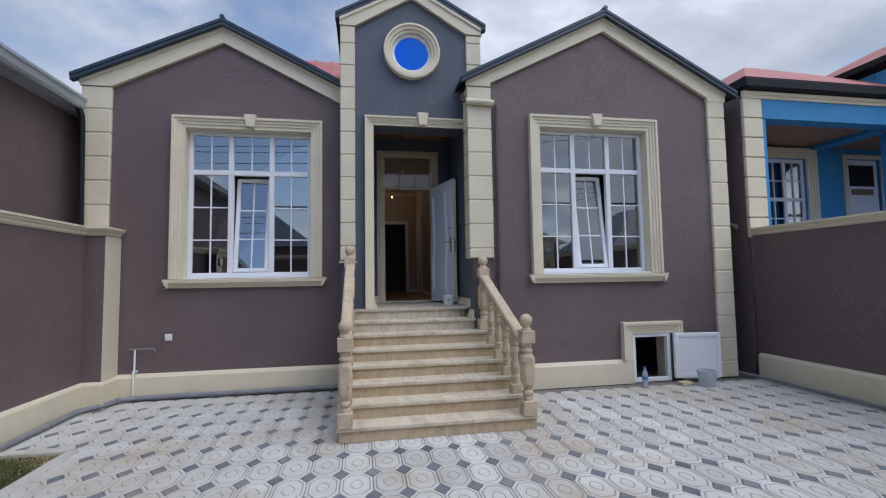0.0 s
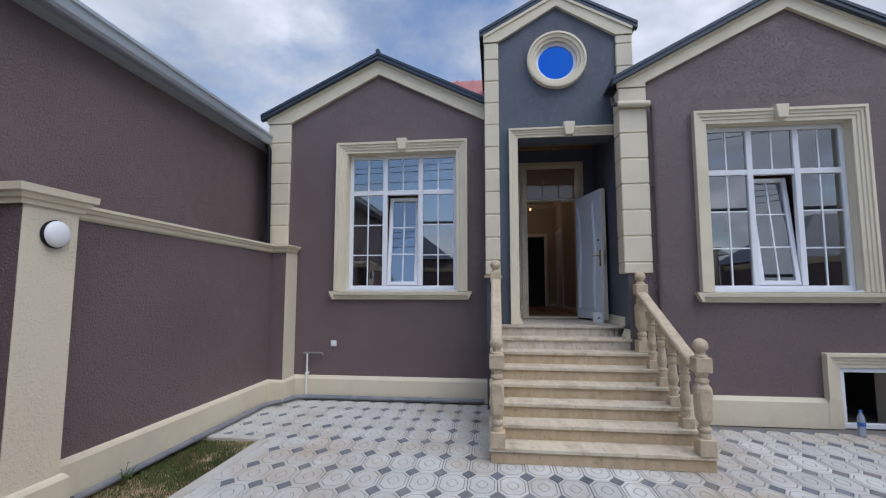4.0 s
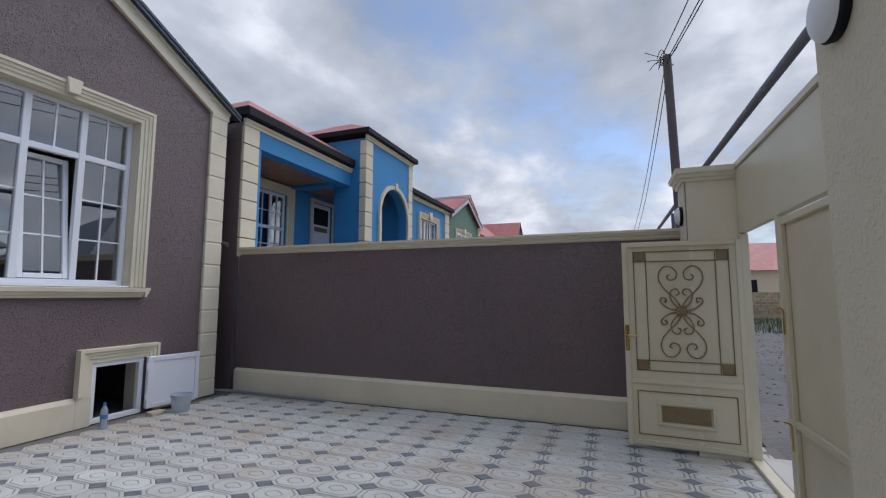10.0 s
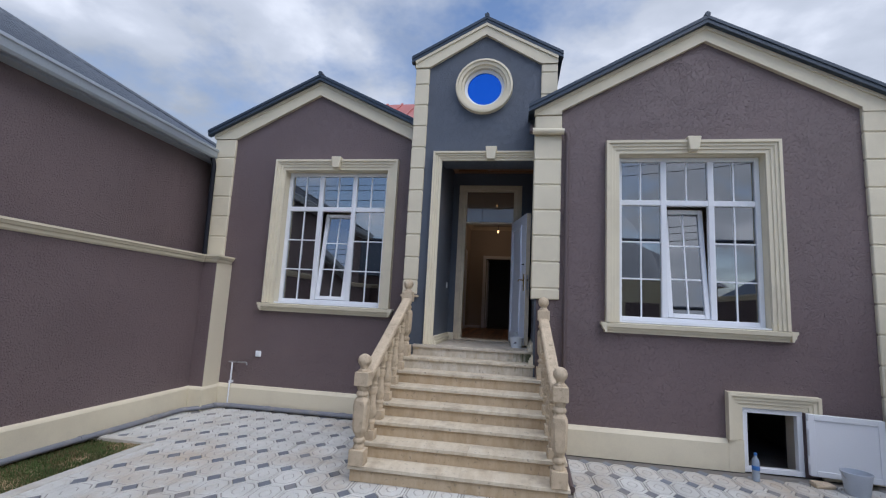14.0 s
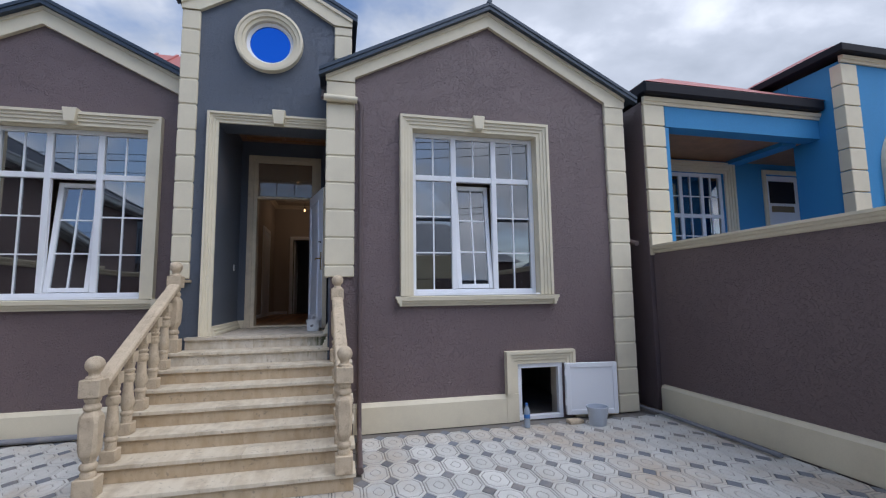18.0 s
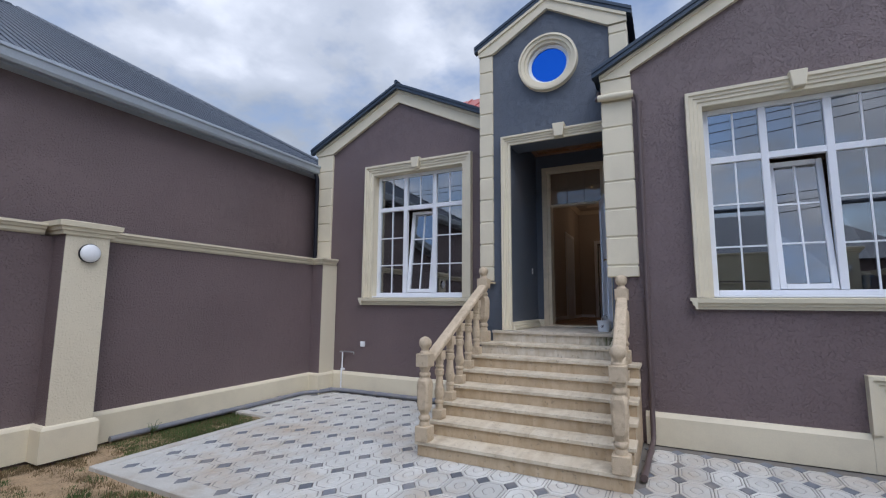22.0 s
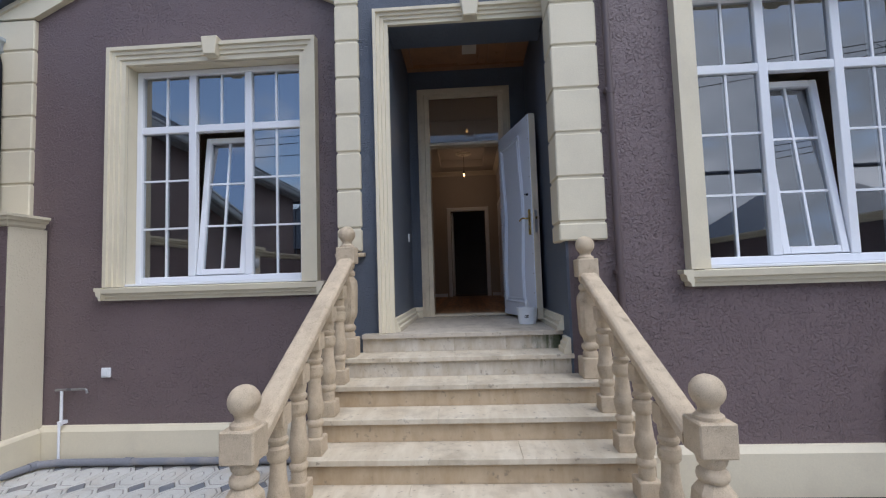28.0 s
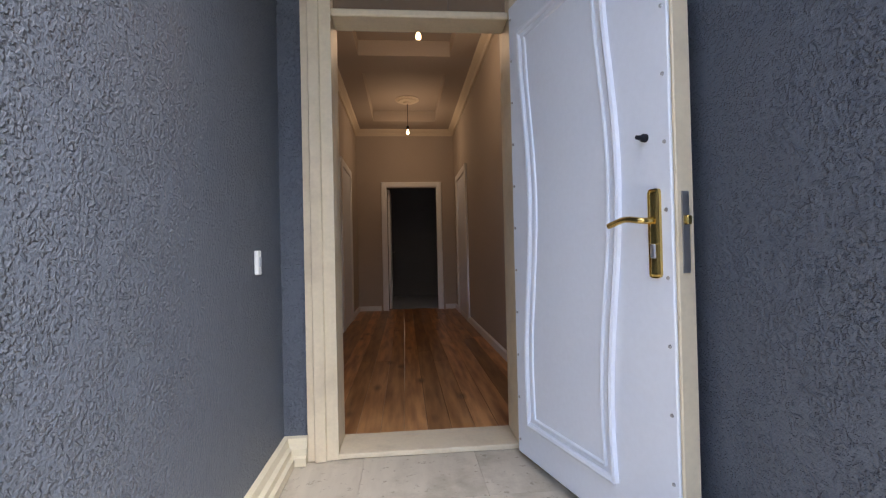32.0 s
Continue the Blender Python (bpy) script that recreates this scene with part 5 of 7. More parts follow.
pier("pier_left", XW - 0.1, XW + PP, PY0, PY1, ZW + 0.03, "+x", "brown stucco pier with a cream face and moulded cap")
structure(part("pier_corner", block((XW + 0.001, 6.32, 0.0), (XW + PP, 6.69, ZW)), BROWN), "brown stucco pier against the house", "pier")
structure(part("pier_corner_face", block((XW + PP, 6.325, 0.335), (XW + PP + 0.012, 6.688, ZW)), CREAM_ROUGH), "cream face of the pier against the house", "pier")
pier("pier_front", -0.98, -0.62, YW - 0.2, -0.53, ZW + 0.06, "+y", "brown stucco pier with a cream face and moulded cap")
part_of_gate_z = 2.70
pier("pier_gate", 1.80, 2.25, -1.2, -0.512, part_of_gate_z, "+y", "tall brown stucco gate pier with a cream face")
pier("pier_gate_far", 5.44, 5.86, -1.045, -0.53, part_of_gate_z, "+y", "tall cream gate pier with a moulded cap")
structure(part("pier_gate_side", block((5.425, -1.04, 0.0), (5.439, -0.535, part_of_gate_z - 0.021)), CREAM_ROUGH), "cream side of the gate pier", "pier")
wall_lamp((XW + PP + 0.013, 2.76, 2.03), (1, 0, 0))
wall_lamp((-0.80, -0.517, 2.07), (0, 1, 0))
wall_lamp((2.07, -0.499, 2.44), (0, 1, 0))
wall_lamp((5.62, -0.517, 2.36), (0, 1, 0))

XRW = 6.12
structure(part("wall_yard_right", block((XRW, -0.9, -0.2), (XRW + 0.22, 5.975, 2.18)), BROWN), "yard wall in brown stucco under a cream coping")
RC = [(-0.30, 2.18), (0.0, 2.18), (0.012, 2.182), (0.03, 2.20), (0.035, 2.225), (0.055, 2.235), (0.065, 2.26), (0.08, 2.265), (0.08, 2.295), (-0.30, 2.295)]
structure(part("coping_right", run(bmesh.new(), [(XRW, -0.62), (XRW, 5.935)][::-1], [(o, z) for o, z in RC]), CREAM), "stepped cream coping", "coping")
structure(part("plinth_yard_right", run(bmesh.new(), [(XRW, 5.92), (XRW, -0.6)], [(o * 1.3, z * 1.05) for o, z in WPL]), CREAM), "cream painted plinth along the yard wall", "plinth")
structure(part("wall_gap_end", block((5.72, 9.0, 0), (6.3, 9.15, 4.3)), BROWN), "brown stucco at the end of the gap")

# ---- gate ----
GY = -1.0
gate = thing("gate_leaf", (0, 0, 0), "cream steel gate leaf standing open, dull bronze corner plates and scrollwork", "gate")
GW, GH = 1.07, 2.03
part("sheet", block((0.03, 0.0, 0.03), (GW - 0.03, 0.012, GH - 0.03)), GATE, gate)
for a, b in (((0, -0.022, 0), (0.05, 0.026, GH)), ((GW - 0.05, -0.022, 0), (GW, 0.026, GH))):
    part("stile", block(a, b, 0.004), GATE, gate)
for z in (0.0, 0.60, GH - 0.05):
    part("rail", block((0.051, -0.021, z), (GW - 0.051, 0.025, z + 0.05), 0.004), GATE, gate)
for x in (0.11, 0.225, GW - 0.225, GW - 0.11):
    part("bead", block((x - 0.0045, -0.012, 0.74), (x + 0.0045, -0.001, GH - 0.11), 0.003), GOLD, gate)
for z in (0.73, 0.83, GH - 0.20, GH - 0.10):
    part("bead", block((0.10, -0.013, z - 0.0045), (GW - 0.10, -0.002, z + 0.0045), 0.002), GOLD, gate)
for x in (0.165, GW - 0.165):
    for z in (0.785, GH - 0.15):
        part("corner_plate", block((x - 0.048, -0.018, z - 0.048), (x + 0.048, -0.0135, z + 0.048), 0.003), GOLD, gate, "dull bronze square plate")
for a, b in (((0.10, 0.10), (GW - 0.10, 0.109)), ((0.10, 0.52), (GW - 0.10, 0.529)), ((0.10, 0.110), (0.109, 0.519)), ((GW - 0.109, 0.110), (GW - 0.10, 0.519))):
    part("bead", block((a[0], -0.012, a[1]), (b[0], -0.001, b[1]), 0.003), GOLD, gate)
for a, b in (((0.28, 0.20), (0.78, 0.225)), ((0.28, 0.405), (0.78, 0.43)), ((0.28, 0.226), (0.305, 0.404)), ((0.755, 0.226), (0.78, 0.404))):
    part("plate_rim", block((a[0], -0.02, a[1]), (b[0], -0.001, b[1]), 0.004), GATE, gate)
part("letter_plate", block((0.32, -0.010, 0.24), (0.74, -0.001, 0.39), 0.004), GOLD, gate, "dull bronze letter plate")


def smooth_path(pts, n=6):
    p = [Vector(q) for q in pts]
    p = [2 * p[0] - p[1]] + p + [2 * p[-1] - p[-2]]
    out = []
    for a, b, c, d in zip(p, p[1:], p[2:], p[3:]):
        for k in range(n):
            t = k / n
            out.append(0.5 * ((2 * b) + (c - a) * t + (2 * a - 5 * b + 4 * c - d) * t * t + (3 * b - a - 3 * c + d) * t ** 3))
    return out + [p[-2]]


BIG = [(0.0, 0.03), (0.05, 0.12), (0.13, 0.20), (0.195, 0.29), (0.205, 0.38), (0.16, 0.45), (0.09, 0.455), (0.035, 0.40), (0.045, 0.335), (0.10, 0.32), (0.125, 0.355), (0.10, 0.375)]
SMALL = [(0.02, 0.01), (0.08, 0.015), (0.14, 0.04), (0.195, 0.095), (0.185, 0.135), (0.145, 0.13), (0.145, 0.095), (0.165, 0.10)]
MID = [(0.02, 0.03), (0.075, 0.08), (0.105, 0.15), (0.085, 0.215), (0.035, 0.225), (0.015, 0.185), (0.045, 0.165)]
GC = (GW / 2, 1.325)
for sx in (-1, 1):
    for sz in (-1, 1):
        for crv in (BIG, SMALL, MID):
            part("scroll", tube(bmesh.new(), smooth_path([(GC[0] + sx * u * 0.95, -0.012, GC[1] + sz * v * 0.98) for u, v in crv]), 0.0065, 6), GOLD, gate, smooth=True)
part("rosette", block((GC[0] - 0.045, -0.028, GC[1] - 0.035), (GC[0] + 0.045, -0.006, GC[1] + 0.035), 0.010, 2), GOLD, gate, "dull bronze rosette")
gp = part("handle_plate", block((0.008, -0.034, 0.92), (0.045, -0.0225, 1.18), 0.006), BRASS, gate, "brass lock plate")
part("lever", tube(bmesh.new(), bend([(0.028, -0.034, 1.08), (0.028, -0.075, 1.08), (0.13, -0.08, 1.075)], 0.03), 0.009), BRASS, gp, smooth=True)
gate.matrix_basis = pose(5.46, 0.09, 0.05, 0, 0, -93.0)

gf = thing("gate_fixed", (3.2, GY, 0), "closed cream steel gate with bolts and a header panel", "gate")
part("header", block((2.255, GY - 0.03, 2.13), (5.42, GY + 0.03, 2.76), 0.006), GATE, gf, "cream steel header panel")
part("header_rail", block((2.255, GY - 0.05, 2.762), (5.42, GY + 0.05, 2.82), 0.006), GATE, gf)
part("post", block((4.31, GY - 0.04, 0.02), (4.37, GY + 0.04, 2.128), 0.005), GATE, gf)
part("post", block((5.385, GY - 0.04, 0.02), (5.424, GY + 0.04, 2.128), 0.005), GATE, gf)
for a, b in ((2.26, 3.27), (3.285, 4.30)):
    lf = part("leaf", block((a, GY - 0.008, 0.06), (b, GY + 0.008, 2.10)), GATE, gf)
    for c, d in (((a, 0.06), (a + 0.05, 2.10)), ((b - 0.05, 0.06), (b, 2.10))):
        part("stile", block((c[0], GY + 0.009, c[1]), (d[0], GY + 0.04, d[1]), 0.004), GATE, lf)
    for z in (0.06, 0.62, 2.05):
        part("rail", block((a + 0.051, GY + 0.009, z), (b - 0.051, GY + 0.039, z + 0.05), 0.004), GATE, lf)
part("threshold", block((2.255, GY - 0.05, 0.0), (5.42, GY + 0.05, 0.035), 0.006), GATE, gf)
for z in (0.55, 1.35):
    part("bolt", tube(bmesh.new(), bend([(4.27, GY + 0.055, z - 0.09), (4.27, GY + 0.055, z + 0.09), (4.27, GY + 0.10, z + 0.10)], 0.02), 0.007), BRASS, gf, smooth=True)

# ---- paving ----
PX, PY_ = 0.2565, 0.411
OX, OY = 0.0015, 3.5355
AX, AY, CX, CY = PX / 2 - 0.003, PY_ / 2 - 0.003, 0.066, 0.090


def octo(s, z, inset=0.0):
    a, b, c, d = (AX - inset) * s, (AY - inset) * s, CX * s, CY * s
    return [(a - c, -b, z), (a, -b + d, z), (a, b - d, z), (a - c, b, z), (-a + c, b, z), (-a, b - d, z), (-a, -b + d, z), (-a + c, -b, z)]


def octagon_rings():
    e = 0.004
    w = [(0.012, -0.074), (0.046, -0.020), (0.046, 0.020), (0.012, 0.074), (-0.012, 0.074), (-0.046, 0.020), (-0.046, -0.020), (-0.012, -0.074)]
    return [octo(1, -0.05), octo(1, -0.006), octo(1, -0.001, e), octo(0.87, 0.0), octo(0.85, -0.004), octo(0.785, -0.004), octo(0.765, 0.0),
            [(u * 1.12, v * 1.12, 0.0) for u, v in w], [(u * 1.07, v * 1.07, -0.004) for u, v in w], [(u * 0.93, v * 0.93, -0.004) for u, v in w], [(u * 0.87, v * 0.87, 0.0) for u, v in w]]


def diamond_rings():
    c, d = CX - 0.003, CY - 0.004
    return [[(0, -d, -0.05), (c, 0, -0.05), (0, d, -0.05), (-c, 0, -0.05)], [(0, -d, -0.008), (c, 0, -0.008), (0, d, -0.008), (-c, 0, -0.008)],
            [(0, -d * 0.93, -0.003), (c * 0.93, 0, -0.003), (0, d * 0.93, -0.003), (-c * 0.93, 0, -0.003)]]


def ring_mesh(rings, at, verts, faces):
    n, base = len(rings[0]), len(verts)
    for r in rings:
        verts.extend((x + at[0], y + at[1], z + at[2]) for x, y, z in r)
    for i in range(len(rings) - 1):
        for k in range(n):
            faces.append((base + i * n + k, base + i * n + (k + 1) % n, base + (i + 1) * n + (k + 1) % n, base + (i + 1) * n + k))
    faces.append(tuple(base + (len(rings) - 1) * n + k for k in range(n)))


def raw_mesh(name, verts, faces, mat):
    me = bpy.data.meshes.new(name)
    me.from_pydata(verts, [], faces)
    me.materials.append(mat)
    if mat == PAVER:
        me.materials.append(GROOVE)
        for k, f in enumerate(me.polygons):
            f.material_index = 1 if (k % 81) // 8 in (4, 8) else 0
    me.update()
    return me


def paved(x, y):
    """Where the yard is paved."""
    if not (-3.42 < x < XRW - 0.06 and -1.0 < y < YL - 0.05):
        return False
    if x > -0.3 and y > YR - 0.05 and x > 1.5:
        return False
    if x < -2.60 and y < 4.93:
        return False
    if x < -0.95 and y < 2.86:
        return False
    return not (-0.18 < x < 1.84 and y > 4.47)


structure(part("yard_bed", prism(bmesh.new(), [(-3.45, 4.80), (-2.66, 4.80), (-2.66, 2.72), (-1.06, 2.72), (-1.06, -1.3), (6.0, -1.3), (6.0, 6.9), (-3.45, 6.9)], "z", -0.2, -0.012), JOINT), "sand and mortar bed between the paving stones", "ground")
pavement = thing("pavement", (0, 3, 0), "yard paving of pale elongated octagonal stones and small dark diamonds", "paving", kind="structure")
OCT, DIA = octagon_rings(), diamond_rings()
rest_o, rest_d = ([], []), ([], [])
rnd = random.Random(21)
near_o, near_d = [], []
for i in range(-15, 25):
    for j in range(-12, 9):
        for half, rings, near, rest, mat in ((0.0, OCT, near_o, rest_o, PAVER), (0.5, DIA, near_d, rest_d, PAVER_DARK)):
            x, y = OX + PX * (i + half), OY + PY_ * (j + half)
            if not paved(x, y):
                continue
            z = rnd.uniform(-0.0025, 0.0015)
            if -1.0 < x < 3.2 and 1.6 < y < 5.9:
                near.append((x, y, z))
            else:
                ring_mesh(rings, (x, y, z), *rest)
o_mesh, d_mesh = ([], []), ([], [])
ring_mesh(OCT, (0, 0, 0), *o_mesh)
ring_mesh(DIA, (0, 0, 0), *d_mesh)
o_me, d_me = raw_mesh("paving_stone", *o_mesh, PAVER), raw_mesh("paving_diamond", *d_mesh, PAVER_DARK)
for nm, me, spots in (("paving_stone", o_me, near_o), ("paving_diamond", d_me, near_d)):
    for s in spots:
        ob = new(nm, me)
        adopt(ob, pavement)
        ob.matrix_basis = pose(*s, rnd.uniform(-0.25, 0.25), rnd.uniform(-0.3, 0.3), rnd.uniform(-0.5, 0.5))
for nm, (v, f), mat in (("paving_stones_far", rest_o, PAVER), ("paving_diamonds_far", rest_d, PAVER_DARK)):
    ob = new(nm, raw_mesh(nm, v, f, mat))
    tagged(adopt(ob, pavement), kind="stuff")
for a, b in (((-3.42, 4.79), (-2.70, 4.90)), ((-2.715, 2.70), (-2.61, 4.789)), ((-2.609, 2.70), (-1.06, 2.81)), ((-1.07, -1.0), (-0.965, 2.699))):
    structure(part("kerb", block((a[0], a[1], -0.12), (b[0], b[1], 0.012), 0.008), KERB), "pale cement edging of the paving", "kerb")

for a, b in (((-3.42, 4.901), (-2.61, 5.02)), ((-2.609, 2.811), (-2.47, 4.93)), ((-2.469, 2.811), (-0.95, 2.95)), ((-0.964, -1.0), (-0.82, 2.81))):
    structure(part("mortar_strip", block((a[0], a[1], -0.1), (b[0], b[1], -0.005)), KERB), "cement fillet between edging and paving", "pavement")

# ---- soil and grass ----
bm = bmesh.new()
N1, N2 = 60, 90
grid = {}
for i in range(N1 + 1):
    for j in range(N2 + 1):
        x, y = -3.47 + 2.50 * i / N1, -0.80 + 5.72 * j / N2
        z = -0.035 + 0.022 * noise.noise((x * 1.3, y * 1.3, 0)) + 0.012 * noise.noise((x * 6, y * 6, 3)) + 0.006 * noise.noise((x * 17, y * 17, 5))
        grid[i, j] = bm.verts.new((x, y, z))
for i in range(N1):
    for j in range(N2):
        bm.faces.new((grid[i, j], grid[i + 1, j], grid[i + 1, j + 1], grid[i, j + 1]))
structure(part("soil", bm, SOIL, smooth=True), "dry bare yellowish soil with sparse grass", "soil")


def blades(name, count, mat, seed, thin, hmin, hmax, label):
    r = random.Random(seed)
    verts, faces = [], []
    while len(faces) < count:
        x, y = r.uniform(-3.42, -1.0), r.uniform(-0.75, 4.78)
        if (x > -2.75 and y > 2.66) or (x > -1.12 and y < 2.8):
            continue
        d = 0.55 * noise.noise((x * 1.3 + 4, y * 1.3, 7 + seed)) + 0.85 * noise.noise((x * 4.5, y * 4.5, 2 + seed)) + 0.5 * noise.noise((x * 11, y * 11, 5))
        if y > 3.2:
            d += 0.55 if mat is GRASS else 0.25
        d += 0.50 * max(0.0, 1 - (y + 0.7) / 1.1) + 0.35 * max(0.0, 1 - (x + 3.42) / 0.35) + 0.3 * max(0.0, 1 - (2.7 - y) / 0.3) * (x > -2.7 and y < 2.7)
        if d < thin:
            continue
        for _ in range(7):
            px, py, h, a = x + r.gauss(0, 0.028), y + r.gauss(0, 0.028), r.uniform(hmin, hmax), r.uniform(0, 6.283)
            if px > -2.73 and py > 2.68 or px < -3.41:
                continue
            lean, w = r.uniform(0.1, 0.7) * h, r.uniform(0.002, 0.0042)
            c, s = math.cos(a), math.sin(a)
            b = len(verts)
            verts += [(px - w * s, py + w * c, -0.045), (px + w * s, py - w * c, -0.045), (px + lean * 0.5 * c + w * 0.6 * s, py + lean * 0.5 * s - w * 0.6 * c, -0.035 + h * 0.6),
                      (px + lean * 0.5 * c - w * 0.6 * s, py + lean * 0.5 * s + w * 0.6 * c, -0.035 + h * 0.6), (px + lean * c, py + lean * s, -0.035 + h)]
            faces += [(b, b + 1, b + 2, b + 3), (b + 3, b + 2, b + 4)]
    ob = new(name, raw_mesh(name, verts, faces, mat))
    return tagged(ob, label, "grass", kind="stuff")


blades("grass", 64000, GRASS, 5, 0.34, 0.010, 0.042, "short patchy green grass on dry soil")
blades("dry_grass", 60000, GRASS_DRY, 9, 0.12, 0.008, 0.035, "sparse dry straw-coloured grass on the soil")


def weed(at, n, seed, size):
    r = random.Random(seed)
    w = thing("weed", at, "small green weed growing at the wall", "weed")
    bm, st = bmesh.new(), bmesh.new()
    for _ in range(n):
        a, t, h = r.uniform(0, 6.28), r.uniform(0.2, 0.9), r.uniform(0.5, 1.0) * size
        tip = Vector(at) + Vector((math.cos(a) * h * t * 0.6 + 0.02, math.sin(a) * h * t * 0.6, h))
        tube(st, [at, (Vector(at) + tip) / 2 + Vector((0, 0, 0.02)), tip], 0.002, 4)
        for q in (0.5, 0.75, 1.0):
            p = Vector(at).lerp(tip, q)
            s = r.uniform(0.012, 0.022)
            b = r.uniform(0, 6.28)
            d, e = Vector((math.cos(b), math.sin(b), 0.3)) * s, Vector((-math.sin(b), math.cos(b), 0.1)) * s * 0.45
            bm.faces.new([bm.verts.new(v) for v in (p, p + d * 0.6 + e, p + d * 1.4, p + d * 0.6 - e)])
    part("stem", st, PLANT, w)
    tagged(part("leaf_cluster", bm, PLANT, w), kind="stuff")


weed((-3.305, 3.62, -0.03), 15, 2, 0.17)
weed((-3.30, 6.30, 0.0), 3, 4, 0.05)

# ---- drain pipes, tap, socket ----
def pipe(name, pts, r, mat, label, category="pipe", joints=()):
    p = thing(name, pts[0], label, category)
    part("pipe_run", tube(bmesh.new(), bend(pts, r * 2.2), r, 14), mat, p, smooth=True)
    for a, way in joints:
        d = Vector(way).normalized()
        part("socket_joint", tube(bmesh.new(), [Vector(a) - d * 0.035, Vector(a) + d * 0.035], r * 1.18, 14), mat, p, smooth=True)
    return p


pipe("drain_pipe", [(-3.36, 3.20, 0.035), (-3.36, 6.12, 0.04), (-3.20, 6.30, 0.04), (-3.13, 6.55, 0.045), (-2.95, 6.60, 0.045), (-0.30, 6.60, 0.05)], 0.032, PIPE_GREY, "grey plastic drain pipe along the wall foot",
     joints=[((-3.36, 4.6, 0.037), (0, 1, 0)), ((-3.36, 5.6, 0.039), (0, 1, 0)), ((-2.3, 6.60, 0.046), (1, 0, 0)), ((-1.1, 6.60, 0.049), (1, 0, 0)), ((-3.13, 6.52, 0.045), (0.2, 1, 0))])
pipe("drain_pipe", [(5.80, 6.6, 0.06), (5.82, 6.0, 0.05), (5.88, 5.75, 0.045), (5.875, 4.05, 0.04)], 0.023, PIPE_GREY, "grey plastic drain pipe along the wall foot",
     joints=[((5.875, 4.75, 0.042), (0, 1, 0)), ((5.85, 5.85, 0.046), (0.2, -1, 0)), ((5.875, 4.10, 0.04), (0, 1, 0))])
dp = pipe("downpipe", [(1.49, 6.12, 4.26), (1.485, 6.04, 4.13), (1.485, 5.925, 4.10), (1.93, 5.925, 4.09), (1.955, 5.955, 3.98), (1.955, 5.955, 0.42), (1.955, 5.90, 0.06), (1.915, 4.72, 0.04)], 0.027, BROWN_PIPE, "brown painted rain pipe running down the wall beside the porch",
          joints=[((1.955, 5.955, 3.0), (0, 0, 1)), ((1.955, 5.955, 1.62), (0, 0, 1)), ((1.94, 5.5, 0.05), (0.1, 1, 0)), ((1.915, 4.76, 0.04), (0, 1, 0))])
part("pipe_sleeve", tube(bmesh.new(), [(1.50, 5.922, 4.10), (1.91, 5.922, 4.09)], 0.042, 14), CREAM, dp, "cream painted cross pipe", smooth=True)
for z in (3.0, 1.62):
    part("bracket", block((1.918, 5.935, z - 0.014), (1.992, YR, z + 0.014), 0.004), BROWN_PIPE, dp)
pipe("rain_pipe_gap", [(5.80, 6.2, 4.30), (5.80, 6.2, 2.40), (5.84, 5.95, 2.32)], 0.035, BROWN_PIPE, "dark rain pipe in the gap beside the house")
pipe("rain_pipe_left", [(-3.88, 6.62, 4.2), (-3.72, 6.62, 3.9), (-3.68, 6.60, 2.3)], 0.035, BLACK, "dark rain pipe between the two houses")
tap = thing("water_tap", (-3.0, YL, 0.0), "white pipe with a steel garden tap on the wall", "tap")
part("riser_pipe", tube(bmesh.new(), [(-3.0, YL - 0.07, 0.06), (-3.0, YL - 0.07, 0.38)], 0.011), PVC, tap, smooth=True)
part("white_pipe", tube(bmesh.new(), [(-3.0, YL - 0.05, 0.36), (-3.0, YL - 0.05, 0.68)], 0.013), PVC, tap, smooth=True)
part("clamp", block((-3.02, YL - 0.07, 0.37), (-2.98, YL + 0.001, 0.40)), PVC, tap)
part("tap_body", tube(bmesh.new(), [(-3.06, YL - 0.05, 0.685), (-2.80, YL - 0.05, 0.69)], 0.012), STEEL, tap, smooth=True)
part("tap_handle", tube(bmesh.new(), [(-2.91, YL - 0.05, 0.69), (-2.91, YL - 0.10, 0.70)], 0.010), STEEL, tap, smooth=True)
part("tap_spout", tube(bmesh.new(), bend([(-2.81, YL - 0.05, 0.69), (-2.76, YL - 0.05, 0.69), (-2.75, YL - 0.05, 0.65)], 0.02), 0.011), STEEL, tap, smooth=True)
sk = thing("wall_socket", (-2.60, YL, 0.83), "white square outdoor socket on the brown wall", "socket")
part("cover", block((-2.645, YL - 0.025, 0.785), (-2.555, YL - 0.001, 0.875), 0.006), WHITE_PLASTIC, sk)
part("flap", block((-2.63, YL - 0.032, 0.80), (-2.57, YL - 0.0255, 0.86), 0.003), WHITE_PLASTIC, sk)
sw = thing("bell_switch", (0.196, 7.46, 2.07), "small white switch on the slate blue porch wall", "switch")
part("switch_plate", block((0.1955, 7.44, 2.025), (0.21, 7.48, 2.115), 0.003), WHITE_PLASTIC, sw)
part("button", block((0.2102, 7.45, 2.055), (0.2135, 7.47, 2.09)), BUCKET_GREY, sw)

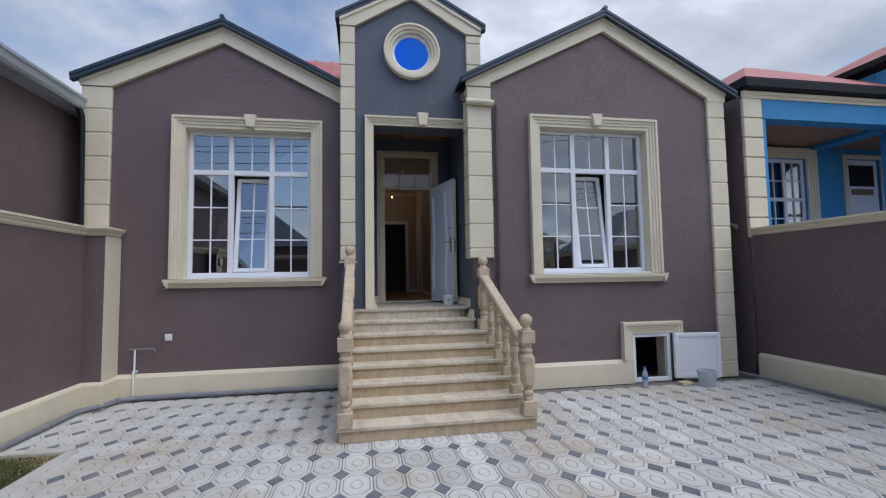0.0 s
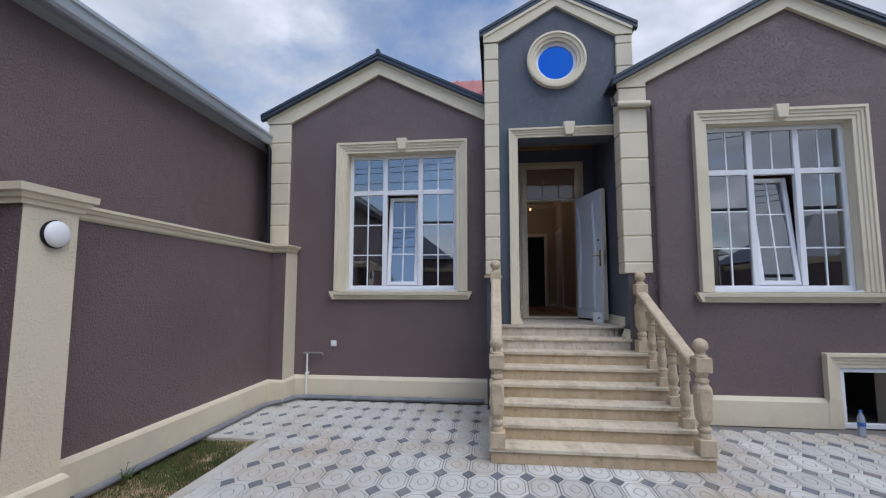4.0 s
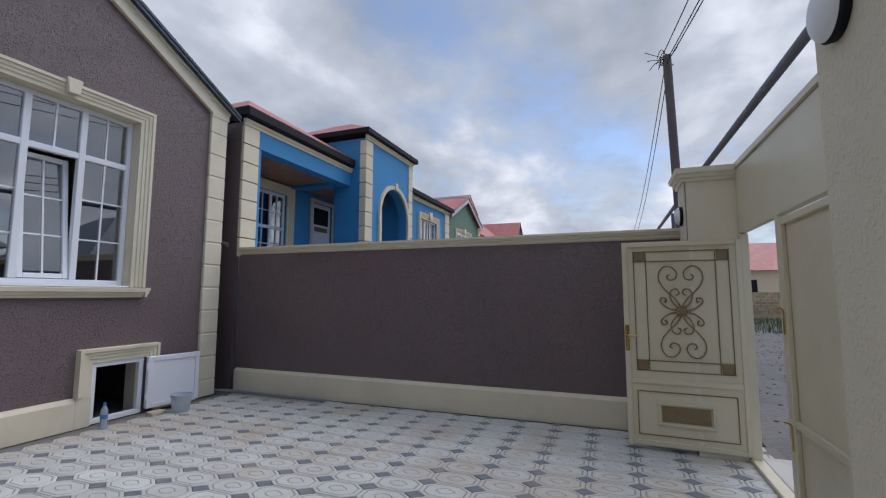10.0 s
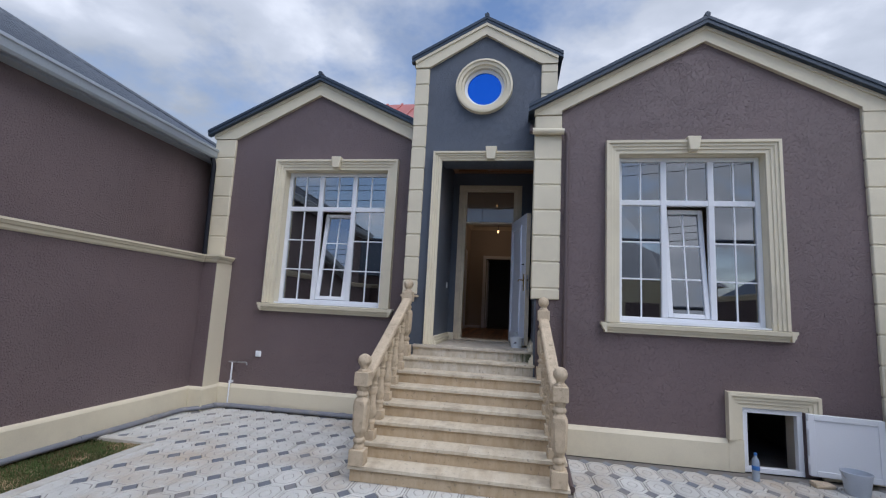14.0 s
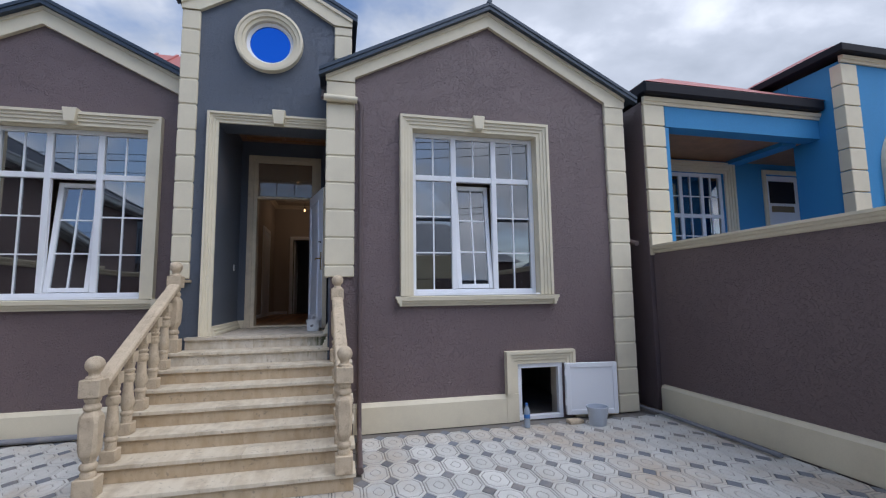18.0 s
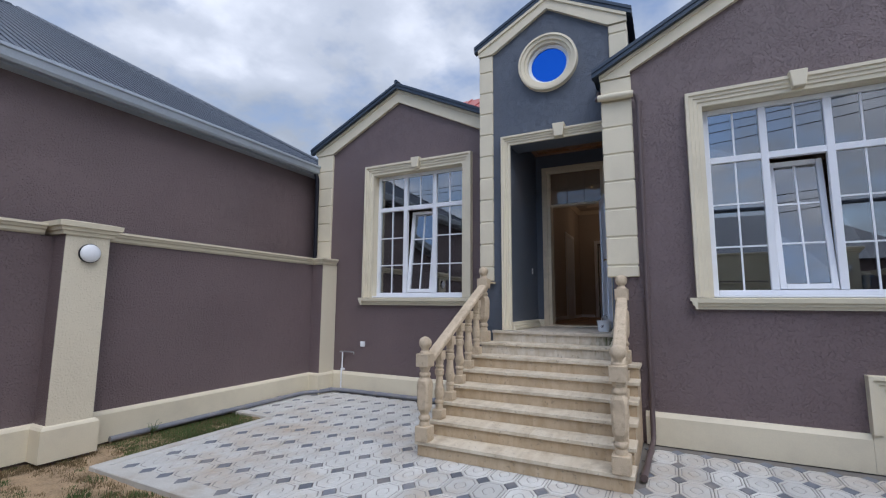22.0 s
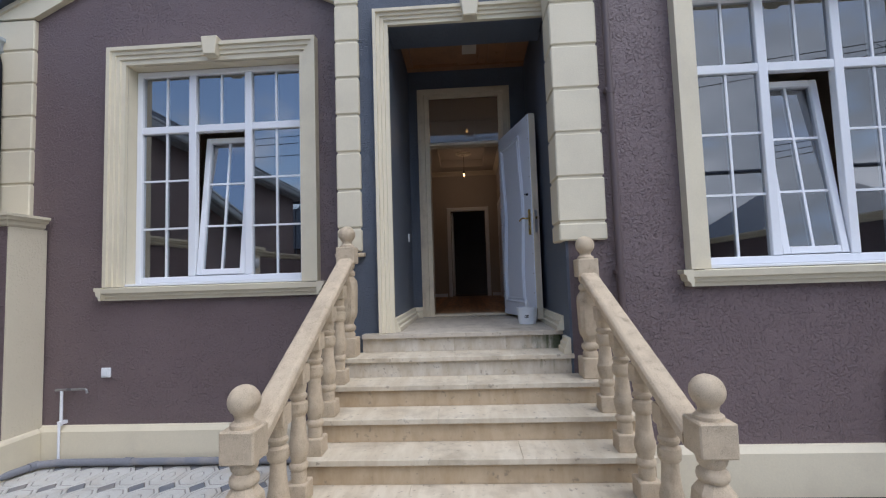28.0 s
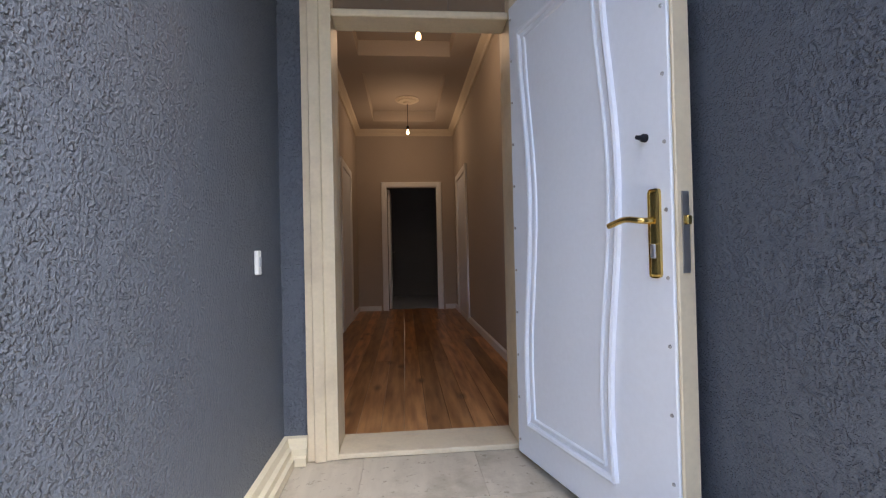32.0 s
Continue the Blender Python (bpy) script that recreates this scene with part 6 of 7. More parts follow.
# ---- bucket, bottle, pail ----
bk = thing("paint_bucket", (1.37, 6.80, PLAT), "white plastic paint bucket with smears, handle standing up", "bucket")
bx, by, bz = 1.37, 6.80, PLAT
part("pail", lathe(bmesh.new(), [(0.074, 0.0), (0.078, 0.004), (0.088, 0.118), (0.092, 0.120), (0.093, 0.142), (0.097, 0.144), (0.097, 0.150), (0.089, 0.150), (0.083, 0.03), (0.01, 0.03)], (bx, by, bz), 36), WHITE_PLASTIC, bk, smooth=True)
part("handle", tube(bmesh.new(), [(bx + 0.022 * math.cos(a), by + 0.095 * math.cos(a), bz + 0.142 + 0.075 * math.sin(a)) for a in [math.pi * k / 20 for k in range(21)]], 0.0045, 8), WHITE_PLASTIC, bk, smooth=True)
bm = bmesh.new()
rr = random.Random(4)
for k in range(16):
    a, z = radians(-103 + rr.uniform(-11, 11)), 0.075 + rr.uniform(-0.014, 0.014)
    r0 = 0.0795 + 0.010 * z / 0.118
    c = Vector((bx + r0 * math.cos(a), by + r0 * math.sin(a), bz + z))
    bmesh.ops.create_icosphere(bm, subdivisions=1, radius=rr.uniform(0.003, 0.007), matrix=Matrix.Translation(c) @ Matrix.Rotation(a, 4, "Z") @ Matrix.Diagonal((0.25, 2.0, 0.7, 1)))
part("paint_smear", bm, PUTTY, bk, "dark grey smear")
gb = thing("grey_pail", (4.86, 5.58, 0), "pale grey plastic pail beside the hatch door", "bucket")
part("pail", lathe(bmesh.new(), [(0.095, 0.0), (0.10, 0.005), (0.128, 0.205), (0.134, 0.207), (0.135, 0.225), (0.122, 0.225), (0.10, 0.03), (0.01, 0.03)], (4.86, 5.58, 0), 32), BUCKET_GREY, gb, smooth=True)
part("handle", tube(bmesh.new(), [(4.86 + 0.137 * math.cos(a), 5.58 - 0.05 * math.sin(a), 0.215 - 0.10 * math.sin(a)) for a in [math.pi * k / 16 for k in range(17)]], 0.004, 6), STEEL, gb, smooth=True)
bo = thing("water_bottle", (3.97, 5.70, 0), "clear plastic water bottle with a blue label and cap", "bottle")
part("bottle", lathe(bmesh.new(), [(0.030, 0.0), (0.037, 0.008), (0.037, 0.09), (0.034, 0.10), (0.037, 0.11), (0.037, 0.19), (0.03, 0.225), (0.014, 0.255), (0.013, 0.275)], (3.97, 5.70, 0), 20), CLEAR_PLASTIC, bo, smooth=True)
part("label_band", lathe(bmesh.new(), [(0.0375, 0.118), (0.0382, 0.12), (0.0382, 0.16), (0.0375, 0.162)], (3.97, 5.70, 0), 20), BLUE_PLASTIC, bo, smooth=True)
part("cap", lathe(bmesh.new(), [(0.016, 0.268), (0.016, 0.29), (0.012, 0.294)], (3.97, 5.70, 0), 16), BLUE_PLASTIC, bo, smooth=True)
st = thing("flat_stone", (4.62, 5.72, 0), "flat broken stone lying by the hatch", "stone")
bm = block((4.53, 5.66, 0.0), (4.72, 5.79, 0.045), 0.012, 2)
for v in bm.verts:
    v.co += Vector(noise.noise_vector(v.co * 9)) * 0.014
    v.co.z = max(v.co.z, 0.0)
part("slab", bm, STONE, st)

# ---- house to the left ----
nb = thing("neighbour_house", (-7, 3, 0), "long brown stucco house with a grey metal hipped roof", "house")
NX, NY0, NY1, NZ = -3.98, -1.06, 8.1, 4.0
part("wall", block((-13, NY0, 0), (NX, NY1, NZ)), BROWN, nb)
bm = bmesh.new()
EV, EX, EYA, EYB, AP, AZ = 4.12, -3.76, -1.36, 7.95, (-8.5, 3.5), 7.0
ridge_b = (-8.5, 3.6)
cs = [bm.verts.new(p) for p in ((EX, EYA, EV), (EX, EYB, EV), (-13.2, EYB, EV), (-13.2, EYA, EV), (AP[0], AP[1], AZ), (ridge_b[0], ridge_b[1], AZ))]
for f in ((0, 1, 5, 4), (1, 2, 5), (2, 3, 4, 5), (3, 0, 4), (3, 2, 1, 0)):
    bm.faces.new([cs[i] for i in f])
rf = part("roof", bm, GREY_ROOF, nb)
# standing ribs up the near slope
for k in range(93):
    y = EYA + 0.1 + 0.10 * k
    lim = 1.0
    if y < AP[1]:
        lim = (y - EYA) / (AP[1] - EYA)
    elif y > ridge_b[1]:
        lim = (EYB - y) / (EYB - ridge_b[1])
    a, b = Vector((EX, y, EV)), Vector((EX + (AP[0] - EX) * lim, y, EV + (AZ - EV) * lim))
    if lim > 0.03:
        part("roof_rib", tube(bmesh.new(), [a + Vector((0, 0, 0.01)), b + Vector((0, 0, 0.01))], 0.011, 5), GREY_ROOF, rf)
for end in ((EX, EYA), (EX, EYB)):
    part("ridge_cap", tube(bmesh.new(), [(end[0], end[1], EV + 0.03), (AP[0], AP[1] + (0.1 if end[1] > 3 else 0), AZ - 0.015)], 0.05, 8), DARK_ROOF, rf, "dark hip capping")
part("fascia", block((NX, NY0 - 0.28, 3.965), (EX - 0.06, NY1, 4.03)), GUTTER, nb)
GP = [(0.0, 4.01), (0.03, 3.98), (0.075, 3.98), (0.10, 4.01), (0.11, 4.09), (0.13, 4.10), (0.13, 4.135), (0.0, 4.135)]
part("gutter", run(bmesh.new(), [(EX - 0.05, NY1), (EX - 0.05, EYA), (-9.0, EYA)], [(-o, z) for o, z in GP]), GUTTER, nb, "pale grey metal gutter")
part("downpipe", tube(bmesh.new(), bend([(EX - 0.02, EYA + 0.10, 3.95), (EX - 0.02, EYA + 0.10, 3.85), (NX + 0.05, NY0 - 0.05, 3.65), (NX + 0.05, NY0 - 0.05, 2.2)], 0.06), 0.022, 10), GAS_PIPE, nb, "thin dark rain pipe", smooth=True)


# ---- houses to the right ----
def hip(bm, x0, x1, y0, y1, z0, zr, run_in):
    c = [bm.verts.new(p) for p in ((x0, y0, z0), (x1, y0, z0), (x1, y1, z0), (x0, y1, z0), (x0 + run_in, y0 + run_in, zr), (x1 - run_in, y0 + run_in, zr), (x1 - run_in, y1 - run_in, zr), (x0 + run_in, y1 - run_in, zr))]
    for f in ((0, 1, 5, 4), (1, 2, 6, 5), (2, 3, 7, 6), (3, 0, 4, 7), (4, 5, 6, 7), (3, 2, 1, 0)):
        bm.faces.new([c[i] for i in f])
    return bm


def stack(parent, x0, x1, y0, y1, z0, z1, n, mat):
    for k in range(n):
        a, b = z0 + (z1 - z0) * k / n, z0 + (z1 - z0) * (k + 1) / n
        part("quoin_block", block((x0, y0, a + 0.008), (x1, y1, b - 0.008), 0.008), mat, parent)


bh = thing("blue_house", (8.5, 6, 0), "bright blue stucco house with cream blocks, porch, red roof", "house")
B_Y, TB_Y = 5.98, 5.57
TX0, TX1 = 9.42, 12.0
part("side_wall", block((6.07, B_Y + 0.02, 0), (6.14, 11.5, 4.46)), BROWN, bh, "brown stucco side")
stack(bh, 6.085, 6.44, B_Y - 0.03, B_Y + 0.30, 2.15, 4.42, 7, CREAM)
part("porch_floor", block((6.20, B_Y + 0.01, 0), (TX1, 7.6, 1.4)), BLUE_HOUSE, bh)
part("porch_lintel", block((6.46, B_Y - 0.01, 4.10), (TX0, B_Y + 0.25, 4.42)), BLUE_HOUSE, bh)
part("inner_pillar", block((6.46, B_Y, 1.4), (6.52, B_Y + 0.25, 4.09)), BLUE_HOUSE, bh)
part("back_wall", facade(bmesh.new(), [6.15, TX1], lambda x: 4.4, [(7.50, 8.90, 1.95, 3.88), (9.90, 10.75, 1.45, 3.92)], 7.4, 7.6, 1.4), BLUE_HOUSE, bh)
part("porch_soffit", block((6.15, B_Y + 0.26, 4.12), (TX1 - 0.21, 7.39, 4.2)), CEDAR, bh, "brown boarded porch ceiling")
part("porch_lamp", lathe(bmesh.new(), [(0.10, 4.07), (0.13, 4.10), (0.13, 4.119)], (6.95, 6.75, 0), 16), WHITE_PLASTIC, bh, smooth=True)
wb = part("window", surround(bmesh.new(), [(7.50, 1.95, -1, 0), (7.50, 3.88, -1, 1), (8.90, 3.88, 1, 1), (8.90, 1.95, 1, 0)], [(d * 1.2, h) for d, h in ARCH], 7.4), CREAM, bh, "cream window surround")
for x, w in ((7.50, 0.07), (7.72, 0.02), (7.93, 0.07), (8.17, 0.02), (8.40, 0.07), (8.63, 0.02), (8.83, 0.07)):
    part("window_post", block((x, 7.45, 1.95), (x + w, 7.50, 3.88)), PVC, wb)
for z, w in ((1.95, 0.07), (2.30, 0.02), (2.66, 0.02), (3.02, 0.07), (3.42, 0.02), (3.81, 0.07)):
    part("window_rail", block((7.50, 7.455, z), (8.90, 7.495, z + w)), PVC, wb)
part("pane", block((7.51, 7.47, 1.96), (8.89, 7.476, 3.87)), GLASS, wb)
part("porch_beam", block((8.95, B_Y + 0.26, 4.05), (9.25, 7.39, 4.119)), BLUE_HOUSE, bh)
db = part("door", block((9.91, 7.45, 1.42), (10.74, 7.50, 3.91)), PVC, bh, "pale house door")
part("door_light", block((10.02, 7.44, 3.36), (10.64, 7.449, 3.80)), BLACK, db)
part("door_panel", block((10.05, 7.435, 3.18), (10.6, 7.449, 3.30), 0.004), GOLD, db)
part("door_trim", surround(bmesh.new(), [(9.90, 1.42, -1, 0), (9.90, 3.92, -1, 1), (10.75, 3.92, 1, 1), (10.75, 1.42, 1, 0)], CAS, 7.4), CREAM, db)
COR = [(0.0, 4.42), (0.03, 4.42), (0.04, 4.46), (0.06, 4.47), (0.07, 4.52), (0.0, 4.53)]
part("cornice", run(bmesh.new(), [(6.08, B_Y), (TX0, B_Y)], COR), CREAM, bh)
part("eaves_board", block((6.02, B_Y - 0.16, 4.535), (TX0 - 0.02, 11.6, 4.72), 0.03), BLACK, bh, "black eaves board")
part("roof", hip(bmesh.new(), 6.03, 10.6, B_Y - 0.15, 12.0, 4.715, 6.00, 2.1), RED_ROOF, bh, "faded red metal roof")
# arched entrance tower
arch_x, arch_r, arch_z = 10.93, 0.77, 3.55
bm = bmesh.new()
hole = (arch_x - arch_r, arch_x + arch_r)
box(bm, (TX0 + 0.02, TB_Y, 0), (hole[0], TB_Y + 0.25, 5.25))
box(bm, (hole[1], TB_Y, 0), (TX1, TB_Y + 0.25, 5.25))
arcs = [(arch_x + arch_r * math.cos(a), arch_z + arch_r * 0.98 * math.sin(a)) for a in [math.pi - math.pi * k / 16 for k in range(17)]]
prism(bm, arcs + [(hole[1], 5.25), (hole[0], 5.25)], "y", TB_Y, TB_Y + 0.25)
box(bm, (hole[0], TB_Y, 0), (hole[1], TB_Y + 0.25, 1.5))
tw = part("tower_front", bm, BLUE_HOUSE, bh)
part("tower_side", block((TX0, TB_Y + 0.02, 0), (TX0 + 0.2, 6.42, 5.25)), BLUE_HOUSE, bh)
part("tower_side_far", block((TX1 - 0.2, TB_Y + 0.26, 0), (TX1, 7.4, 5.25)), BLUE_HOUSE, bh)
part("tower_upper", block((TX0, 6.43, 4.41), (TX0 + 0.2, 7.6, 5.25)), BLUE_HOUSE, bh)
bm = bmesh.new()
ai = [(arch_x + (arch_r + d) * math.cos(a), TB_Y - h, arch_z + (arch_r * 0.98 + d) * math.sin(a)) for d, h in ((0, 0), (0, 0.05), (0.10, 0.06), (0.11, 0)) for a in [math.pi - math.pi * k / 20 for k in range(21)]]
vs = [bm.verts.new(p) for p in ai]
for r in range(3):
    for k in range(20):
        bm.faces.new((vs[r * 21 + k], vs[r * 21 + k + 1], vs[(r + 1) * 21 + k + 1], vs[(r + 1) * 21 + k]))
part("arch_moulding", bm, CREAM, tw)
for x in (hole[0] - 0.11, hole[1]):
    part("arch_post", block((x, TB_Y - 0.06, 1.5), (x + 0.11, TB_Y - 0.001, arch_z)), CREAM, tw)
part("arch_key", block((arch_x - 0.07, TB_Y - 0.09, arch_z + arch_r * 0.98 - 0.02), (arch_x + 0.07, TB_Y - 0.061, arch_z + arch_r * 0.98 + 0.17), 0.01), CREAM, tw)
stack(bh, TX0 - 0.03, TX0 + 0.30, TB_Y - 0.035, TB_Y + 0.14, 0.0, 5.20, 15, CREAM)
stack(bh, TX1 - 0.22, TX1 + 0.03, TB_Y - 0.035, TB_Y + 0.14, 0.0, 5.20, 15, CREAM)
part("tower_cornice", run(bmesh.new(), [(TX0 - 0.02, TB_Y), (TX1 + 0.04, TB_Y)], [(o, z + 0.80) for o, z in COR]), CREAM, bh)
part("tower_eave_board", block((TX0 - 0.15, TB_Y - 0.16, 5.335), (TX1 + 0.16, 8.6, 5.46), 0.01), BLACK, bh)
part("tower_roof", hip(bmesh.new(), TX0 - 0.12, TX1 + 0.13, TB_Y - 0.12, 8.5, 5.462, 6.15, 1.25), RED_ROOF, bh, "faded red metal roof")
# far wing
part("wing_wall", facade(bmesh.new(), [TX1 + 0.04, 15.76], lambda x: 4.5, [(13.5, 14.95, 1.7, 4.0)], 5.95, 6.15), BLUE_HOUSE, bh)
ww = part("window", surround(bmesh.new(), [(13.5, 1.7, -1, 0), (13.5, 4.0, -1, 1), (14.95, 4.0, 1, 1), (14.95, 1.7, 1, 0)], [(d * 1.1, h) for d, h in ARCH], 5.95), CREAM, bh, "cream window surround")
part("keystone", keystone(14.22, 4.02, 4.27, 5.95, 0.16, 0.24), CREAM, ww)
for x in (13.5, 13.96, 14.44, 14.9):
    part("window_post", block((x, 5.99, 1.7), (x + 0.05, 6.05, 4.0)), PVC, ww)
for x in (13.74, 14.22, 14.68):
    part("glazing_bar", block((x, 6.0, 1.75), (x + 0.02, 6.03, 3.95)), PVC, ww)
for z in (1.7, 2.6, 3.2, 3.95):
    part("window_rail", block((13.5, 5.995, z), (14.95, 6.045, z + 0.05)), PVC, ww)
part("pane", block((13.52, 6.02, 1.72), (14.93, 6.026, 3.98)), GLASS, ww)
stack(bh, 15.76, 16.2, 5.90, 6.15, 0.0, 4.5, 13, CREAM)
part("wing_eave_board", block((TX1 + 0.17, 5.74, 4.62), (16.36, 9.8, 4.76), 0.01), BLACK, bh)
part("wing_cornice", block((TX1 + 0.05, 5.88, 4.5), (16.25, 6.15, 4.619)), CREAM, bh)
part("wing_roof", hip(bmesh.new(), TX1, 16.4, 5.78, 11, 4.762, 5.5, 1.8), RED_ROOF, bh)

gh = thing("green_house", (18, 6, 0), "grey green stucco house with twin gables and red roof", "house")
for xc, w, za, ze, y, deep in ((18.32, 1.95, 5.52, 4.62, 5.95, 5.0), (19.85, 1.0, 5.92, 5.36, 6.35, 2.5)):
    sl = (za - ze) / w
    part("gable_wall", prism(bmesh.new(), [(xc - w, 0), (xc + w, 0), (xc + w, ze), (xc, za), (xc - w, ze)], "y", y, y + 0.3), GREEN_HOUSE, gh)
    for s_ in (-1, 1):
        e = xc + s_ * (w + 0.16)
        zl = ze - sl * 0.16
        part("gable_trim", prism(bmesh.new(), [(xc, za + 0.06), (e, zl + 0.06), (e, zl - 0.10), (xc, za - 0.10)], "y", y - 0.16, y - 0.13), GUTTER, gh, "pale grey roof edge strip")
        part("roof_slope", prism(bmesh.new(), [(xc, za + 0.15), (e + s_ * 0.05, zl + 0.13), (e + s_ * 0.05, zl + 0.065), (xc, za + 0.065)], "y", y - 0.18, y + deep), RED_ROOF, gh)
    part("ridge_cap", tube(bmesh.new(), [(xc, y - 0.19, za + 0.15), (xc, y + deep, za + 0.15)], 0.045, 8), GUTTER, gh)
stack(gh, 20.1, 20.4, 5.88, 5.948, 0.0, 4.55, 13, CREAM)
gw = part("window", surround(bmesh.new(), [(17.1, 1.7, -1, 0), (17.1, 3.98, -1, 1), (18.9, 3.98, 1, 1), (18.9, 1.7, 1, 0)], ARCH, 5.95), CREAM, gh, "cream window surround")
part("keystone", keystone(18.0, 4.0, 4.22, 5.95, 0.16, 0.24), CREAM, gw)
part("pane", block((17.1, 5.938, 1.7), (18.9, 5.946, 3.98)), GLASS, gw)
for x in (17.1, 17.7, 18.28, 18.84):
    part("window_post", block((x, 5.92, 1.7), (x + 0.06, 5.937, 3.98)), PVC, gw)
part("window_rail", block((17.1, 5.921, 3.92), (18.9, 5.937, 3.98)), PVC, gw)
rh = thing("red_roofed_house", (28, 8, 0), "distant house under a red hipped roof with a gable", "house")
part("wall", block((21.6, 6.6, 0), (33, 16, 4.5)), CREAM_ROUGH, rh)
part("roof", hip(bmesh.new(), 21.2, 33.4, 6.2, 16.5, 4.5, 7.0, 3.2), RED_ROOF, rh)
part("gable", prism(bmesh.new(), [(29.4, 5.2), (31.7, 5.2), (30.55, 6.25)], "y", 6.0, 6.15), GREY_ROOF, rh)
for s_ in (-1, 1):
    part("gable_roof", prism(bmesh.new(), [(30.55, 6.42), (30.55 + s_ * 1.3, 5.23), (30.55 + s_ * 1.3, 5.12), (30.55, 6.31)], "y", 5.9, 9.0), RED_ROOF, rh)

# ---- the street ----
structure(part("ground", block((-400, -400, -0.45), (400, 400, -0.09)), SOIL), "open dusty ground to the horizon", "ground")
structure(part("road", block((-60, -11.5, -0.3), (90, -1.25, -0.03)), GRAVEL), "rough grey gravel street", "road")
structure(part("gate_apron", block((2.05, -1.75, -0.2), (5.6, -1.08, 0.005), 0.006), KERB), "pale cement apron before the gate", "pavement")
bm = bmesh.new()
rr = random.Random(11)
for k in range(1400):
    x, y, s = rr.uniform(4.5, 22), rr.uniform(-6.5, -1.5), rr.uniform(0.010, 0.03)
    bmesh.ops.create_icosphere(bm, subdivisions=1, radius=s, matrix=Matrix.Translation((x, y, -0.03 + s * 0.2)) @ Matrix.Diagonal((1, rr.uniform(0.6, 1.2), 0.55, 1)))
tagged(part("gravel", bm, GRAVEL), "loose grey stones on the street", "gravel", kind="stuff")
v, f = [], []
for k in range(5000):
    x, y = rr.uniform(22, 34), rr.uniform(-13, -3)
    if y > -5 and x < 26:
        continue
    h, w = rr.uniform(0.05, 0.22), 0.012
    b = len(v)
    v += [(x - w, y - w, -0.09), (x + w, y + w, -0.09), (x + rr.uniform(-0.05, 0.05), y, h)]
    f.append((b, b + 1, b + 2))
tagged(new("roadside_grass", raw_mesh("roadside_grass", v, f, GRASS)), "green roadside grass far along the street", "grass", kind="stuff")
bw = thing("block_wall", (36, -9, 0), "unplastered limestone block wall across the street", "wall")
for r in range(9):
    for c in range(36):
        y0 = -18 + 0.4 * c + (0.2 if r % 2 else 0)
        part("stone_block", block((35.0 + 0.02 * ((r * 7 + c * 3) % 3), y0 + 0.01, -0.1 + 0.2 * r), (35.3, y0 + 0.39, -0.1 + 0.2 * r + 0.185)), BRICK, bw)
fh = thing("far_house", (52, -11, 0), "pale distant house under a red roof", "house")
part("wall", block((46, -18, 0), (60, -5.5, 3.6)), CREAM_ROUGH, fh)
part("roof", hip(bmesh.new(), 45.4, 60.6, -18.6, -4.9, 3.6, 6.3, 4), RED_ROOF, fh)
for y in (-8.2, -9.6, -11.5):
    part("window", block((45.96, y, 1.5), (45.99, y + 0.8, 2.8)), BLACK, fh)

# pole, cables and the raised gas pipe along the street
pole = thing("utility_pole", (11.0, -1.25, 0), "brown wooden utility pole with tangled cable ends", "utility pole")
part("shaft", tube(bmesh.new(), [(11.0, -1.25, -0.1), (11.02, -1.2, 3.5), (11.05, -1.12, 6.85)], 0.09, 12), WOOD, pole, smooth=True)
part("bracket", tube(bmesh.new(), [(11.05, -1.25, 6.62), (11.05, -0.95, 6.66)], 0.018, 8), STEEL, pole)
rr = random.Random(7)
for k in range(9):
    a = rr.uniform(0, 6.28)
    p = Vector((11.05, -1.12, 6.6 + rr.uniform(0, 0.3)))
    part("cable_end", tube(bmesh.new(), smooth_path([p, p + Vector((0.1 * math.cos(a), 0.25 * math.sin(a), 0.12)), p + Vector((0.15 * math.cos(a), 0.45 * math.sin(a), rr.uniform(-0.15, 0.25)))]), 0.009, 5), RUBBER, pole)


